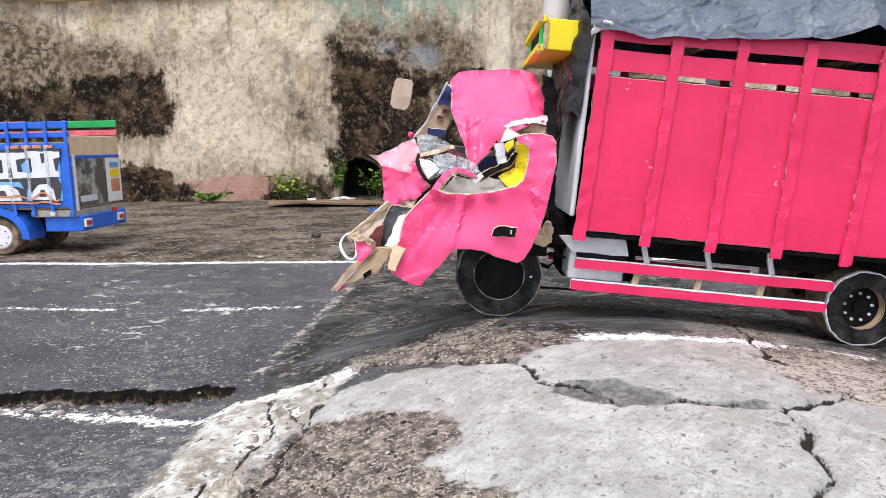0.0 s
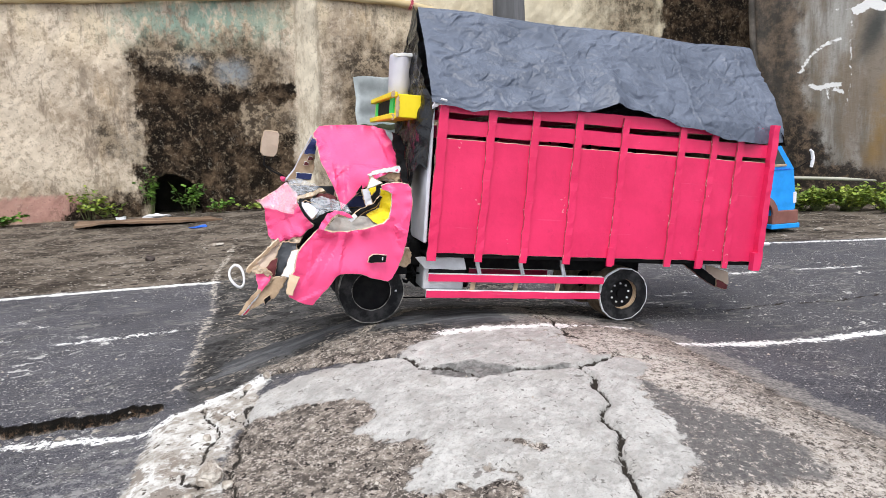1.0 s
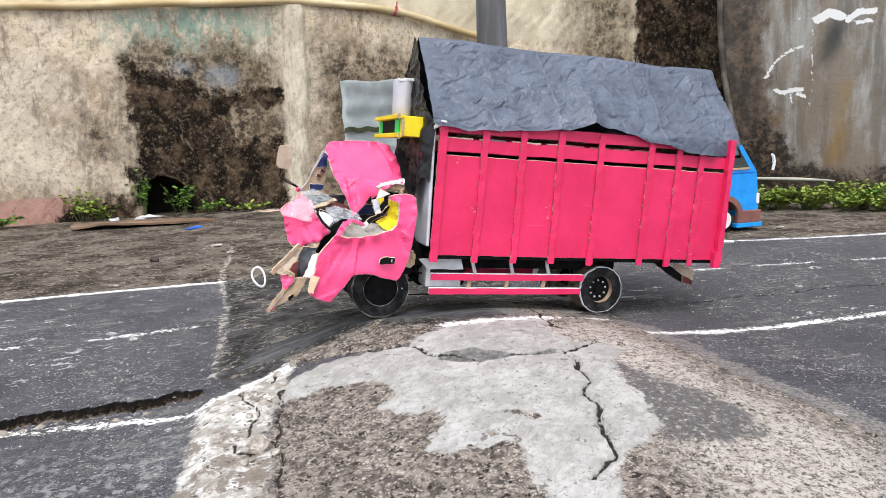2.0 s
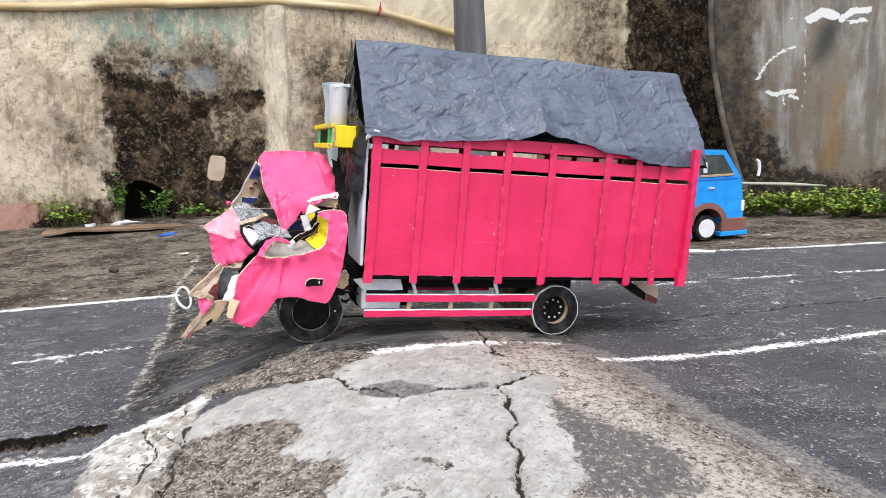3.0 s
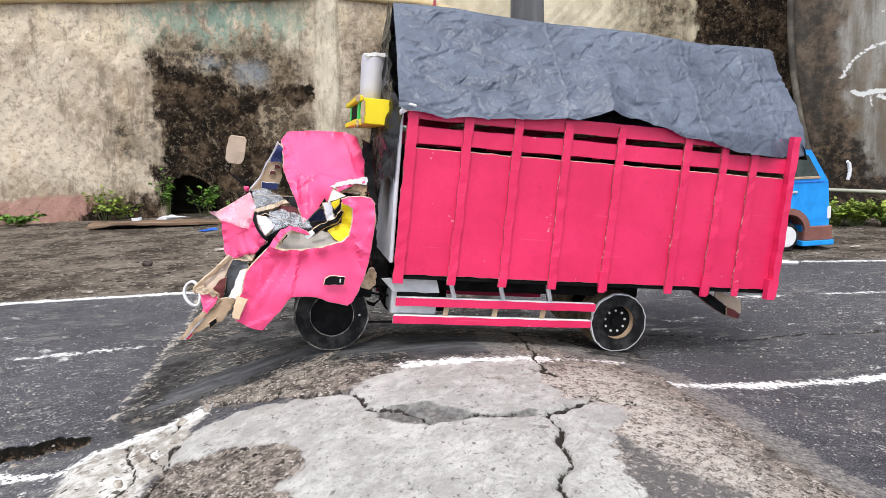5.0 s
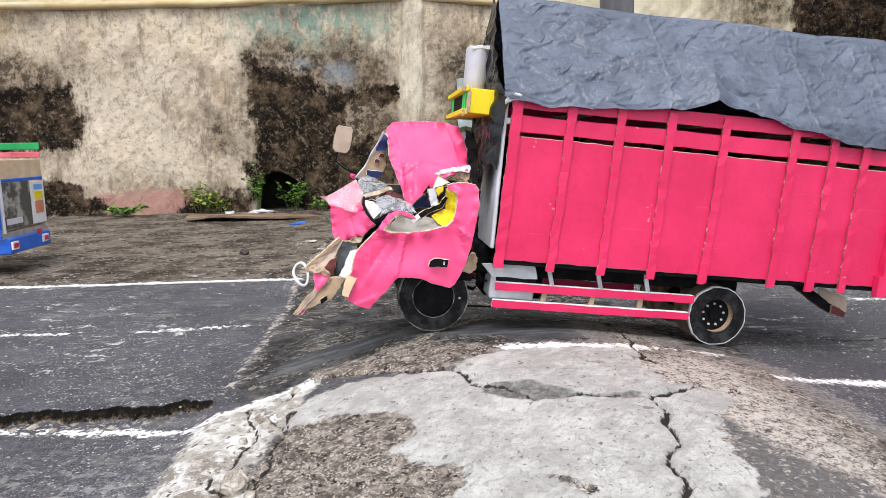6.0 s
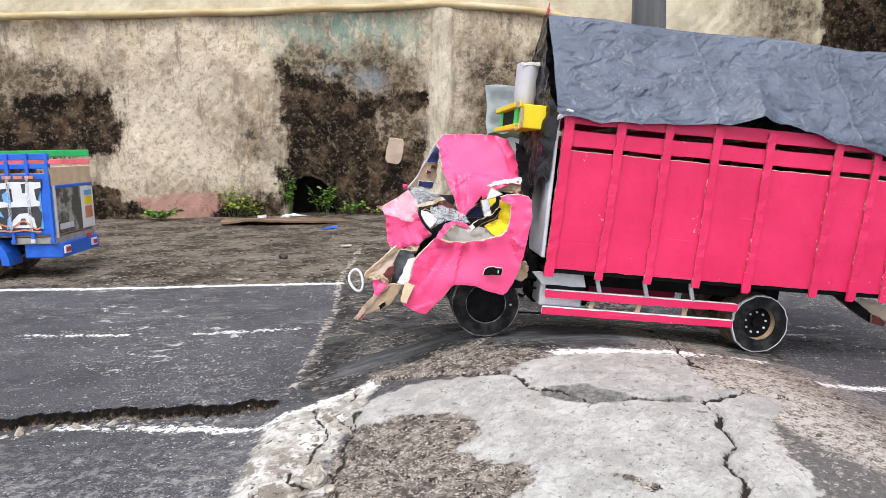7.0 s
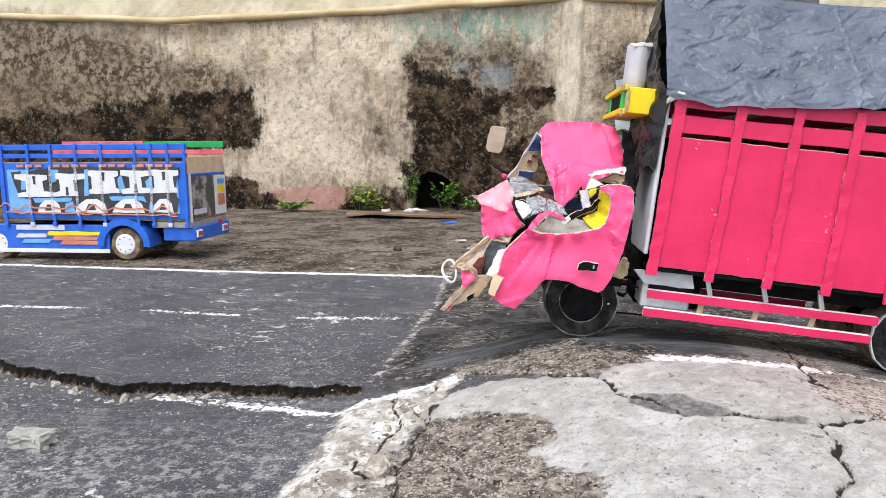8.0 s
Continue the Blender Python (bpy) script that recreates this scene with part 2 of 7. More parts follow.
    col = k.mix(rub_m, col, rub)
    # grey repair in the hollow
    col = k.mix(mask("patch", 0.018, 0.003), col, k.mix(k.ramp(k.noise(95, 7, 0.72), 0.40, 0.62), (0.105, 0.101, 0.096), (0.205, 0.198, 0.188)))
    # worn white paint
    wear = k.math("ADD", k.noise(120, 5, 0.75), k.math("MULTIPLY", k.noise(24, 4, 0.6), 0.5))
    worn_off = k.math("MULTIPLY", k.ramp(k.attr("front"), -0.06, 0.0), k.ramp(k.attr("east"), -0.50, -0.85))
    wear = k.math("SUBTRACT", wear, k.math("MULTIPLY", worn_off, k.math("MULTIPLY", k.noise(95, 7, 0.78, (0.5, 1.4, 1)), 0.16)))
    pd = k.math("ADD", k.attr("paint"), k.math("MULTIPLY", k.math("SUBTRACT", wear, 0.82), 0.070))
    paint_m = k.ramp(pd, -0.001, 0.0035)
    col = k.mix(paint_m, col, k.mix(n_mid, (0.66, 0.65, 0.63), (0.82, 0.815, 0.80)))
    # dirt in the cracks
    cd = k.math("ADD", k.attr("crack"), k.math("MULTIPLY", k.math("SUBTRACT", k.noise(120, 7, 0.75), 0.5), 0.009))
    crack_m = k.math("SUBTRACT", 1.0, k.ramp(cd, 0.0006, 0.0021))
    col = k.mix(crack_m, col, (0.030, 0.025, 0.021))
    # raw broken face of the slab, its top painted near black for shade
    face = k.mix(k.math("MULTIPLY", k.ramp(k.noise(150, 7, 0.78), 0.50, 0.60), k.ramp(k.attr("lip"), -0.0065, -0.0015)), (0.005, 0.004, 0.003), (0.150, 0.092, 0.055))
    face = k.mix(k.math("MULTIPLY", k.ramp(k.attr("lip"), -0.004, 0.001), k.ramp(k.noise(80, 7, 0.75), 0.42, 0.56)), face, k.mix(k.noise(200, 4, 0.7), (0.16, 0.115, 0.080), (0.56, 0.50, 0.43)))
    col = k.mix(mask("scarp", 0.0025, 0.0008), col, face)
    rough_h = k.math("MULTIPLY", n_fine, k.math("SUBTRACT", 1.0, k.math("MULTIPLY", cem_m, 0.75)))
    h = k.math("ADD", rough_h, k.math("MULTIPLY", k.math("MULTIPLY", show, agg_m), 0.7))
    h = k.math("ADD", h, k.math("MULTIPLY", k.math("MULTIPLY", n_mid, rub_m), 1.5))
    k.bump(h, 0.8, 0.0028)
    return k.done(col, k.mix(n_big, (0.70, 0.70, 0.70), (0.92, 0.92, 0.92)), 0, 0.12)


def wall_material():
    k = Nodes("mouldy_plaster")
    run = k.noise(13, 8, 0.72, (1.3, 1, 0.35))
    wob = k.math("SUBTRACT", k.math("ADD", k.math("MULTIPLY", k.noise(9, 9, 0.74), 0.6), k.math("MULTIPLY", run, 0.4)), 0.5)

    wide = k.math("MULTIPLY", k.math("SUBTRACT", k.noise(3.3, 5, 0.6), 0.5), 0.22)

    def mask(name, amp, soft):
        return k.ramp(k.math("ADD", k.attr(name), k.math("MULTIPLY", wob, amp)), -soft, soft)

    base = k.mix(k.ramp(k.noise(2.4, 8, 0.66), 0.40, 0.60), (0.44, 0.355, 0.265), (0.68, 0.580, 0.455))
    base = k.mix(k.math("MULTIPLY", k.ramp(k.attr("cream"), -0.42, -0.06), k.math("MULTIPLY", k.ramp(k.noise(4, 7, 0.68, (1.4, 1, 0.5)), 0.40, 0.60), 0.8)), base, (0.76, 0.64, 0.455))
    base = k.mix(k.math("MULTIPLY", k.ramp(k.noise(3.1, 7, 0.68, (1.5, 1, 0.35)), 0.52, 0.66), 0.55), base, (0.46, 0.31, 0.165))
    base = k.mix(k.math("MULTIPLY", k.ramp(k.noise(30, 9, 0.80), 0.50, 0.58), 0.50), base, (0.21, 0.155, 0.105))
    base = k.mix(k.math("MULTIPLY", k.ramp(k.noise(17, 9, 0.78), 0.52, 0.60), 0.45), base, (0.80, 0.70, 0.56))
    base = k.mix(k.math("MULTIPLY", k.ramp(k.noise(7, 9, 0.76, (1.7, 1, 0.42)), 0.54, 0.62), 0.60), base, (0.20, 0.155, 0.115))
    base = k.mix(k.math("MULTIPLY", mask("green", 0.55, 0.10), k.ramp(k.noise(16, 7, 0.74, (1.2, 1, 0.7)), 0.42, 0.56)), base, (0.30, 0.40, 0.32))
    base = k.mix(k.math("MULTIPLY", mask("cream", 0.06, 0.02), 0.95), base, k.mix(k.ramp(k.noise(5, 7, 0.68), 0.35, 0.65), (0.56, 0.485, 0.345), (0.74, 0.665, 0.50)))
    murk = k.mix(k.ramp(k.noise(22, 9, 0.80), 0.45, 0.56), (0.024, 0.017, 0.011), (0.31, 0.245, 0.170))
    murk = k.mix(k.math("MULTIPLY", k.ramp(k.noise(5, 6, 0.7), 0.42, 0.62), 0.5), murk, (0.130, 0.088, 0.052))
    base = k.mix(k.math("MULTIPLY", mask("murk", 0.55, 0.09), 0.92), base, murk)
    base = k.mix(k.math("MULTIPLY", mask("bluish", 0.16, 0.05), k.math("ADD", k.math("MULTIPLY", k.ramp(k.noise(20, 7, 0.75), 0.40, 0.60), 0.5), 0.35)), base, (0.26, 0.29, 0.31))
    base = k.mix(k.math("MULTIPLY", mask("pilaster", 0.10, 0.012), 0.9), base, k.mix(k.ramp(k.noise(9, 8, 0.74, (1.6, 1, 0.5)), 0.42, 0.62), (0.72, 0.645, 0.505), (0.40, 0.335, 0.25)))
    base = k.mix(k.math("MULTIPLY", mask("pink", 0.16, 0.015), 0.85), base, k.mix(k.noise(30, 7, 0.75), (0.30, 0.145, 0.12), (0.58, 0.34, 0.28)))
    dark = k.mix(k.ramp(k.noise(8, 9, 0.78), 0.45, 0.66), (0.010, 0.007, 0.005), (0.115, 0.078, 0.048))
    dark = k.mix(k.math("MULTIPLY", k.ramp(k.noise(30, 9, 0.82), 0.54, 0.59), 0.62), dark, (0.24, 0.185, 0.125))
    base = k.mix(k.ramp(k.math("ADD", k.math("ADD", k.attr("mould"), wide), k.math("MULTIPLY", wob, 0.46)), -0.022, 0.022), base, dark)
    grime = k.math("MULTIPLY", k.math("MAXIMUM", k.flecks(24, 0.14, 0.45, (1, 1, 0.7), 2.2), k.flecks(60, 0.22, 0.45, None, 2.4)), 0.28)
    base = k.mix(k.math("MULTIPLY", k.flecks(46, 0.10, 0.38, None, 2.6), 0.22), base, (0.54, 0.48, 0.39))
    base = k.mix(k.math("MULTIPLY", grime, k.ramp(k.attr("cream"), 0.02, -0.02)), base, (0.060, 0.048, 0.038))
    k.bump(k.math("ADD", k.noise(26, 8, 0.74), k.math("MULTIPLY", k.noise(130, 5, 0.75), 0.4)), 0.6, 0.014)
    return k.done(base, 0.9, 0, 0.1)


def tank_material():
    k = Nodes("stained_tank_skin")
    wob = k.math("SUBTRACT", k.noise(6, 9, 0.76), 0.5)

    def field(name, amp, low, high):
        return k.ramp(k.math("ADD", k.attr(name), k.math("MULTIPLY", wob, amp)), low, high)

    streak = k.noise(5.0, 8, 0.70, (2.4, 2.4, 0.30))
    base = k.mix(k.ramp(streak, 0.38, 0.62), (0.170, 0.155, 0.132), (0.36, 0.348, 0.322))
    base = k.mix(k.math("MULTIPLY", k.ramp(k.noise(2.4, 8, 0.70, (1.6, 1.6, 0.7)), 0.42, 0.60), 0.70), base, (0.170, 0.120, 0.074))
    base = k.mix(k.math("MULTIPLY", k.ramp(k.noise(30, 8, 0.78), 0.52, 0.62), 0.40), base, (0.12, 0.100, 0.078))
    base = k.mix(k.math("MULTIPLY", field("ochre", 0.20, -0.04, 0.06), 0.75), base, (0.27, 0.165, 0.050))
    old = k.mix(k.ramp(k.noise(9, 10, 0.78), 0.40, 0.64), (0.022, 0.018, 0.014), (0.165, 0.118, 0.080))
    base = k.mix(k.math("MULTIPLY", field("rim", 0.28, -0.03, 0.04), 0.9), base, old)
    base = k.mix(k.math("MULTIPLY", field("low", 0.38, -0.03, 0.03), 0.95), base, k.mix(k.ramp(k.noise(26, 8, 0.78), 0.46, 0.64), (0.012, 0.009, 0.007), (0.17, 0.120, 0.078)))
    base = k.mix(k.math("MULTIPLY", field("blot", 0.08, -0.035, 0.045), 0.9), base, (0.035, 0.040, 0.038))
    base = k.mix(k.ramp(k.math("ADD", k.attr("spill"), k.math("MULTIPLY", k.math("SUBTRACT", k.noise(50, 6, 0.7), 0.5), 0.030)), -0.001, 0.003), base, (0.78, 0.78, 0.77))
    k.bump(k.noise(60, 7, 0.74), 0.35, 0.006)
    return k.done(base, 0.62, 0, 0.35)


def paper(name, colour, rough=0.55, vary=0.10, bump=0.22):
    """Painted or printed card with faint soiling and a fibrous surface."""
    k = Nodes(name)
    lighter = tuple(min(1, c * (1 + vary) + 0.008) for c in colour)
    darker = tuple(c * (1 - vary * 1.3) for c in colour)
    col = k.mix(k.ramp(k.noise(22, 5, 0.6), 0.3, 0.7), darker, lighter)
    col = k.mix(k.math("MULTIPLY", k.ramp(k.noise(90, 5, 0.7), 0.66, 0.76), 0.35), col, tuple(c * 0.6 for c in colour))
    k.bump(k.math("ADD", k.noise(320, 3, 0.6), k.math("MULTIPLY", k.noise(30, 4, 0.5), 1.6)), bump, 0.0012)
    return k.done(col, rough, 0, 0.4)


M_GROUND, M_WALL, M_TANK = ground_material(), wall_material(), tank_material()


def pink_material():
    """Painted pink card: faint smudges, pale hairline scratches and shallow dents."""
    k = Nodes("pink_card")
    col = k.mix(k.ramp(k.noise(9, 6, 0.65), 0.36, 0.64), (0.66, 0.020, 0.098), (0.76, 0.028, 0.122))
    col = k.mix(k.math("MULTIPLY", k.ramp(k.noise(40, 7, 0.74), 0.56, 0.68), 0.30), col, (0.50, 0.012, 0.070))
    hair = k.noise(150, 4, 0.6, (0.05, 1, 1.4), 0.2)
    col = k.mix(k.math("MULTIPLY", k.ramp(hair, 0.68, 0.72), 0.20), col, (0.86, 0.22, 0.32))
    col = k.mix(k.math("MULTIPLY", k.flecks(55, 0.05, 0.22, None, 2.0), 0.5), col, (0.80, 0.50, 0.45))
    k.bump(k.math("ADD", k.math("MULTIPLY", k.noise(300, 3, 0.6), 0.5), k.math("MULTIPLY", k.noise(24, 5, 0.55), 2.2)), 0.24, 0.0014)
    return k.done(col, 0.42, 0, 0.4)


M_PINK = pink_material()
M_PINK_CAB = paper("light_pink_card", (0.86, 0.075, 0.225), 0.36, 0.05, 0.06)
M_KRAFT = surface("kraft_card", (0.36, 0.25, 0.155), (0.50, 0.37, 0.25), 60, 0.85, bump=0.4, fine=500)
M_EDGE = surface("pale_cut_card_edge", (0.44, 0.32, 0.21), (0.70, 0.58, 0.46), 90, 0.85, bump=0.4, fine=500)
M_KRAFT_RED = surface("worn_red_card_edge", (0.40, 0.045, 0.080), (0.66, 0.44, 0.36), 130, 0.85, bump=0.4, fine=500, low=0.53, high=0.66)
M_BEIGE = paper("beige_card", (0.50, 0.385, 0.30), 0.75)
M_CREAM = paper("cream_card", (0.70, 0.52, 0.345), 0.7)
M_BROWN = paper("brown_painted_card", (0.22, 0.090, 0.072), 0.6)
M_BLUE = paper("blue_painted_card", (0.020, 0.13, 0.62), 0.42)
M_SKY_BLUE = paper("sky_blue_painted_card", (0.008, 0.29, 0.80), 0.40)
M_LIGHT_BLUE = paper("pale_blue_print", (0.16, 0.42, 0.80), 0.4)
M_WHITE = paper("white_card", (0.74, 0.74, 0.76), 0.5, 0.05)
M_GREYWHITE = paper("grey_white_card", (0.62, 0.62, 0.68), 0.5, 0.06)
M_YELLOW = paper("yellow_card", (0.86, 0.66, 0.010), 0.45, 0.05)
M_GREEN = paper("green_card", (0.010, 0.34, 0.085), 0.5)
M_LIME = paper("bright_green_card", (0.03, 0.60, 0.12), 0.5)
M_RED = paper("red_card", (0.50, 0.035, 0.05), 0.5)
M_FADED_RED = paper("faded_red_card", (0.62, 0.12, 0.15), 0.6, 0.2)
M_PRINT_BLACK = paper("grey_black_print", (0.050, 0.050, 0.056), 0.45, 0.25)
M_MAROON = paper("maroon_torn_card", (0.13, 0.022, 0.024), 0.7, 0.25)
M_NAVY = paper("navy_print", (0.018, 0.028, 0.12), 0.5)
M_ORANGE = paper("orange_print", (0.62, 0.23, 0.13), 0.5)
M_BLACK = surface("black_card_and_shade", (0.004, 0.004, 0.005), (0.011, 0.011, 0.011), 60, 0.75, bump=0.25, fine=300, spec=0.12)
M_TYRE = surface("black_rubber_paint", (0.005, 0.005, 0.006), (0.040, 0.039, 0.040), 38, 0.62, bump=0.3, fine=260, low=0.42, high=0.66, spec=0.2)
M_SCUFF = surface("scuffed_paint", (0.030, 0.028, 0.026), (0.42, 0.40, 0.37), 70, 0.8, bump=0.3, fine=400)
M_TREAD = surface("bare_card_tread", (0.10, 0.068, 0.042), (0.30, 0.215, 0.14), 45, 0.85, bump=0.4, fine=300)
M_INTERIOR = surface("grey_card_inside", (0.30, 0.275, 0.25), (0.40, 0.375, 0.34), 30, 0.8)
M_STACK = paper("grey_lilac_card", (0.50, 0.49, 0.55), 0.5, 0.05)
M_SLATE = paper("dark_grey_card", (0.045, 0.048, 0.055), 0.5, 0.2)
M_SILVER = surface("silver_paper", (0.50, 0.51, 0.54), (0.66, 0.67, 0.70), 25, 0.38, 0.25, bump=0.1)
M_STEEL = surface("weathered_galvanised_sheet", (0.40, 0.45, 0.46), (0.62, 0.67, 0.68), 7, 0.5, 0.15, bump=0.2, fine=90)
M_MOSS = surface("mossy_steel", (0.07, 0.085, 0.045), (0.14, 0.15, 0.08), 20, 0.8)
M_POLE = surface("grey_weathered_pole", (0.075, 0.075, 0.078), (0.19, 0.19, 0.20), 14, 0.7, bump=0.3, fine=120, stretch=(1, 1, 0.12))
M_PIPE = surface("cream_painted_pipe", (0.44, 0.32, 0.15), (0.68, 0.56, 0.35), 9, 0.6, bump=0.2, fine=80, stretch=(0.4, 1, 1))
M_WOOD = surface("rotten_board", (0.13, 0.078, 0.048), (0.27, 0.185, 0.120), 16, 0.85, bump=0.5, fine=130, stretch=(0.12, 1, 1), dist=0.003)
M_BRICK = surface("grey_concrete_lump", (0.24, 0.235, 0.215), (0.40, 0.39, 0.36), 90, 0.92, bump=0.8, fine=320, dist=0.002)
M_CHIP = surface("chalky_rubble", (0.24, 0.20, 0.16), (0.56, 0.52, 0.46), 70, 0.9, bump=0.7, fine=350, dist=0.002)
M_DARKSTONE = surface("dark_stone", (0.030, 0.022, 0.020), (0.075, 0.055, 0.047), 60, 0.85, bump=0.6, fine=250)
M_STICK = surface("bleached_bamboo", (0.34, 0.33, 0.27), (0.52, 0.51, 0.44), 10, 0.7, stretch=(0.2, 1, 1))
M_RIM = surface("rusty_tank_steel", (0.040, 0.034, 0.028), (0.15, 0.128, 0.105), 5, 0.75, bump=0.4, fine=60, low=0.4, high=0.6)
M_HOLE = surface("dark_hollow", (0.010, 0.009, 0.007), (0.028, 0.024, 0.018), 12, 0.9)


def tarp_material():
    k = Nodes("black_plastic_tarpaulin")
    off = k.t.nodes.new("ShaderNodeVectorMath")
    off.operation = "MULTIPLY_ADD"
    wob = k.t.nodes.new("ShaderNodeTexNoise")
    wob.inputs["Scale"].default_value = 30
    k.put(wob.inputs["Vector"], k.co)
    k.put(off.inputs[0], wob.outputs["Color"])
    off.inputs[1].default_value = (0.03, 0.03, 0.03)
    k.put(off.inputs[2], k.co)
    plain, k.co = k.co, off.outputs[0]
    crease = k.math("ADD", k.cells(75), k.math("MULTIPLY", k.cells(190), 0.45))
    k.co = plain
    col = k.mix(k.ramp(k.noise(11, 6, 0.65), 0.36, 0.66), (0.064, 0.079, 0.113), (0.103, 0.123, 0.168))
    col = k.mix(k.math("MULTIPLY", k.ramp(k.noise(160, 5, 0.7), 0.60, 0.70), 0.4), col, (0.20, 0.205, 0.215))
    patchy = k.ramp(k.noise(8, 4, 0.6), 0.36, 0.60)
    k.bump(k.math("MULTIPLY", crease, k.math("ADD", k.math("MULTIPLY", patchy, 0.8), 0.2)), 0.28, 0.008)
    return k.done(col, 0.47, 0, 0.55)


M_BAG = surface("shiny_black_plastic", (0.006, 0.006, 0.008), (0.012, 0.012, 0.014), 30, 0.24, bump=0.4, fine=60, dist=0.004, spec=0.32)


def leaf_material(name, a, b):
    k = Nodes(name)
    n = k.t.nodes.new("ShaderNodeNewGeometry").outputs["Random Per Island"]
    col = k.mix(n, a, b)
    col = k.mix(k.math("MULTIPLY", k.noise(60, 3, 0.6), 0.3), col, tuple(c * 0.6 for c in a))
    k.put(k.b.inputs["Transmission Weight"], 0.0)
    return k.done(col, 0.5)


def film_material(name, clear, tint, milk=0.28):
    """Crinkled clear film, milky along its creases."""
    k = Nodes(name)
    line = k.math("ABSOLUTE", k.math("SUBTRACT", k.noise(48, 4, 0.6, None, 0.8), 0.5))
    milky = k.ramp(line, 0.05, 0.0)
    k.put(k.b.inputs["Alpha"], k.math("ADD", k.math("MULTIPLY", milky, milk), clear))
    k.bump(line, 0.25, 0.006)
    return k.done(tint, 0.16, 0, 0.6)


M_TARP = tarp_material()
M_LEAF = leaf_material("weed_leaves", (0.050, 0.14, 0.016), (0.18, 0.34, 0.04))
M_LEAF_YELLOW = leaf_material("yellow_green_leaves", (0.10, 0.19, 0.02), (0.36, 0.42, 0.06))
M_STEM = surface("green_stem", (0.10, 0.13, 0.04), (0.17, 0.19, 0.07), 40, 0.6)
M_FILM = film_material("clear_plastic_film", 0.16, (0.66, 0.69, 0.73))
M_PALE_FILM = film_material("milky_plastic_film", 0.34, (0.88, 0.62, 0.68), 0.05)
M_HAZE = surface("hazy_clear_film", (0.10, 0.095, 0.088), (0.40, 0.385, 0.36), 16, 0.25, bump=0.1, low=0.45, high=0.6)
M_DARKGLASS = surface("dark_window_film", (0.035, 0.045, 0.042), (0.08, 0.095, 0.09), 12, 0.12, bump=0.05)


# ---- mesh helpers ----
def to_object(name, bm, material, parent=None, label="", smooth=False):
    me = bpy.data.meshes.new(name)
    bmesh.ops.recalc_face_normals(bm, faces=bm.faces)
    bm.to_mesh(me)
    bm.free()
    for m in material if isinstance(material, (list, tuple)) else [material]:
        me.materials.append(m)
    if smooth:
        for poly in me.polygons:
            poly.use_smooth = True
    ob = new(name, me)
    if parent:
        ob.parent = parent
    if label:
        ob["label"] = label
    return ob


def part(name, bm, material, parent, label="", smooth=False):
    return to_object(name, bm, material, parent, label, smooth)


def thing(name, m, label, category, group=""):
    ob = new(name)
    ob.empty_display_size = 0.05
    ob.matrix_world = m
    return tagged(ob, label, category, group)


def box_bm(x0, x1, y0, y1, z0, z1, bevel=0.0015, bm=None, m=None):
    bm = bm or bmesh.new()
    got = bmesh.ops.create_cube(bm, size=1)["verts"]
    for v in got:
        v.co = Vector(((x0 + x1) / 2 + v.co.x * (x1 - x0), (y0 + y1) / 2 + v.co.y * (y1 - y0), (z0 + z1) / 2 + v.co.z * (z1 - z0)))
        if m:
            v.co = m @ v.co
    if bevel:
        edges = list({e for v in got for e in v.link_edges})
        bmesh.ops.bevel(bm, geom=edges, offset=bevel, segments=1, affect="EDGES")
    return bm


def tube_bm(points, radius, sides=8, bm=None, cap=True):
    """A round bar along points; radius is one number or one for each point."""
    bm = bm or bmesh.new()
    pts = [Vector(p) for p in points]
    rings = []
    for i, p in enumerate(pts):
        d = (pts[min(i + 1, len(pts) - 1)] - pts[max(i - 1, 0)]).normalized()
        a = d.cross(Vector((0, 0, 1)) if abs(d.z) < 0.9 else Vector((1, 0, 0))).normalized()
        b = d.cross(a)
        r = radius[i] if isinstance(radius, (list, tuple)) else radius
        rings.append([bm.verts.new(p + r * (math.cos(t) * a + math.sin(t) * b)) for t in [2 * math.pi * j / sides for j in range(sides)]])
    for r0, r1 in zip(rings, rings[1:]):
        for j in range(sides):
            bm.faces.new((r0[j], r0[(j + 1) % sides], r1[(j + 1) % sides], r1[j]))
    if cap:
        bm.faces.new(rings[0])
        bm.faces.new(rings[-1])
    return bm


def lathe_bm(profile, sides=40, ragged=0.0, seed=0, bm=None, cap=False):
    """Turn (radius, y) pairs round the y axis; cap closes both ends."""
    bm = bm or bmesh.new()
    rnd = random.Random(seed)
    wob = [1 + ragged * rnd.uniform(-1, 1) for _ in range(sides)]
    rings = [[bm.verts.new((r * wob[j] * math.cos(2 * math.pi * j / sides), y, r * wob[j] * math.sin(2 * math.pi * j / sides))) for j in range(sides)] for r, y in profile]
    for r0, r1 in zip(rings, rings[1:]):
        for j in range(sides):
            bm.faces.new((r0[j], r0[(j + 1) % sides], r1[(j + 1) % sides], r1[j]))
    for ring, (r, y) in ((rings[0], profile[0]), (rings[-1], profile[-1])):
        if cap:
            bm.faces.new(ring)
    return bm


def crumple(p, scale, seed=0.0):
    """Sharp folds, as in creased card or plastic: about -1 to 1."""
    q = Vector(p) * scale + Vector((seed, seed * 1.7, -seed))
    a = 1 - 2 * abs(noise.noise(q))
    b = 1 - 2 * abs(noise.noise(q * 2.3 + Vector((5, 1, 3))))
    return 0.65 * a + 0.35 * b - 0.35


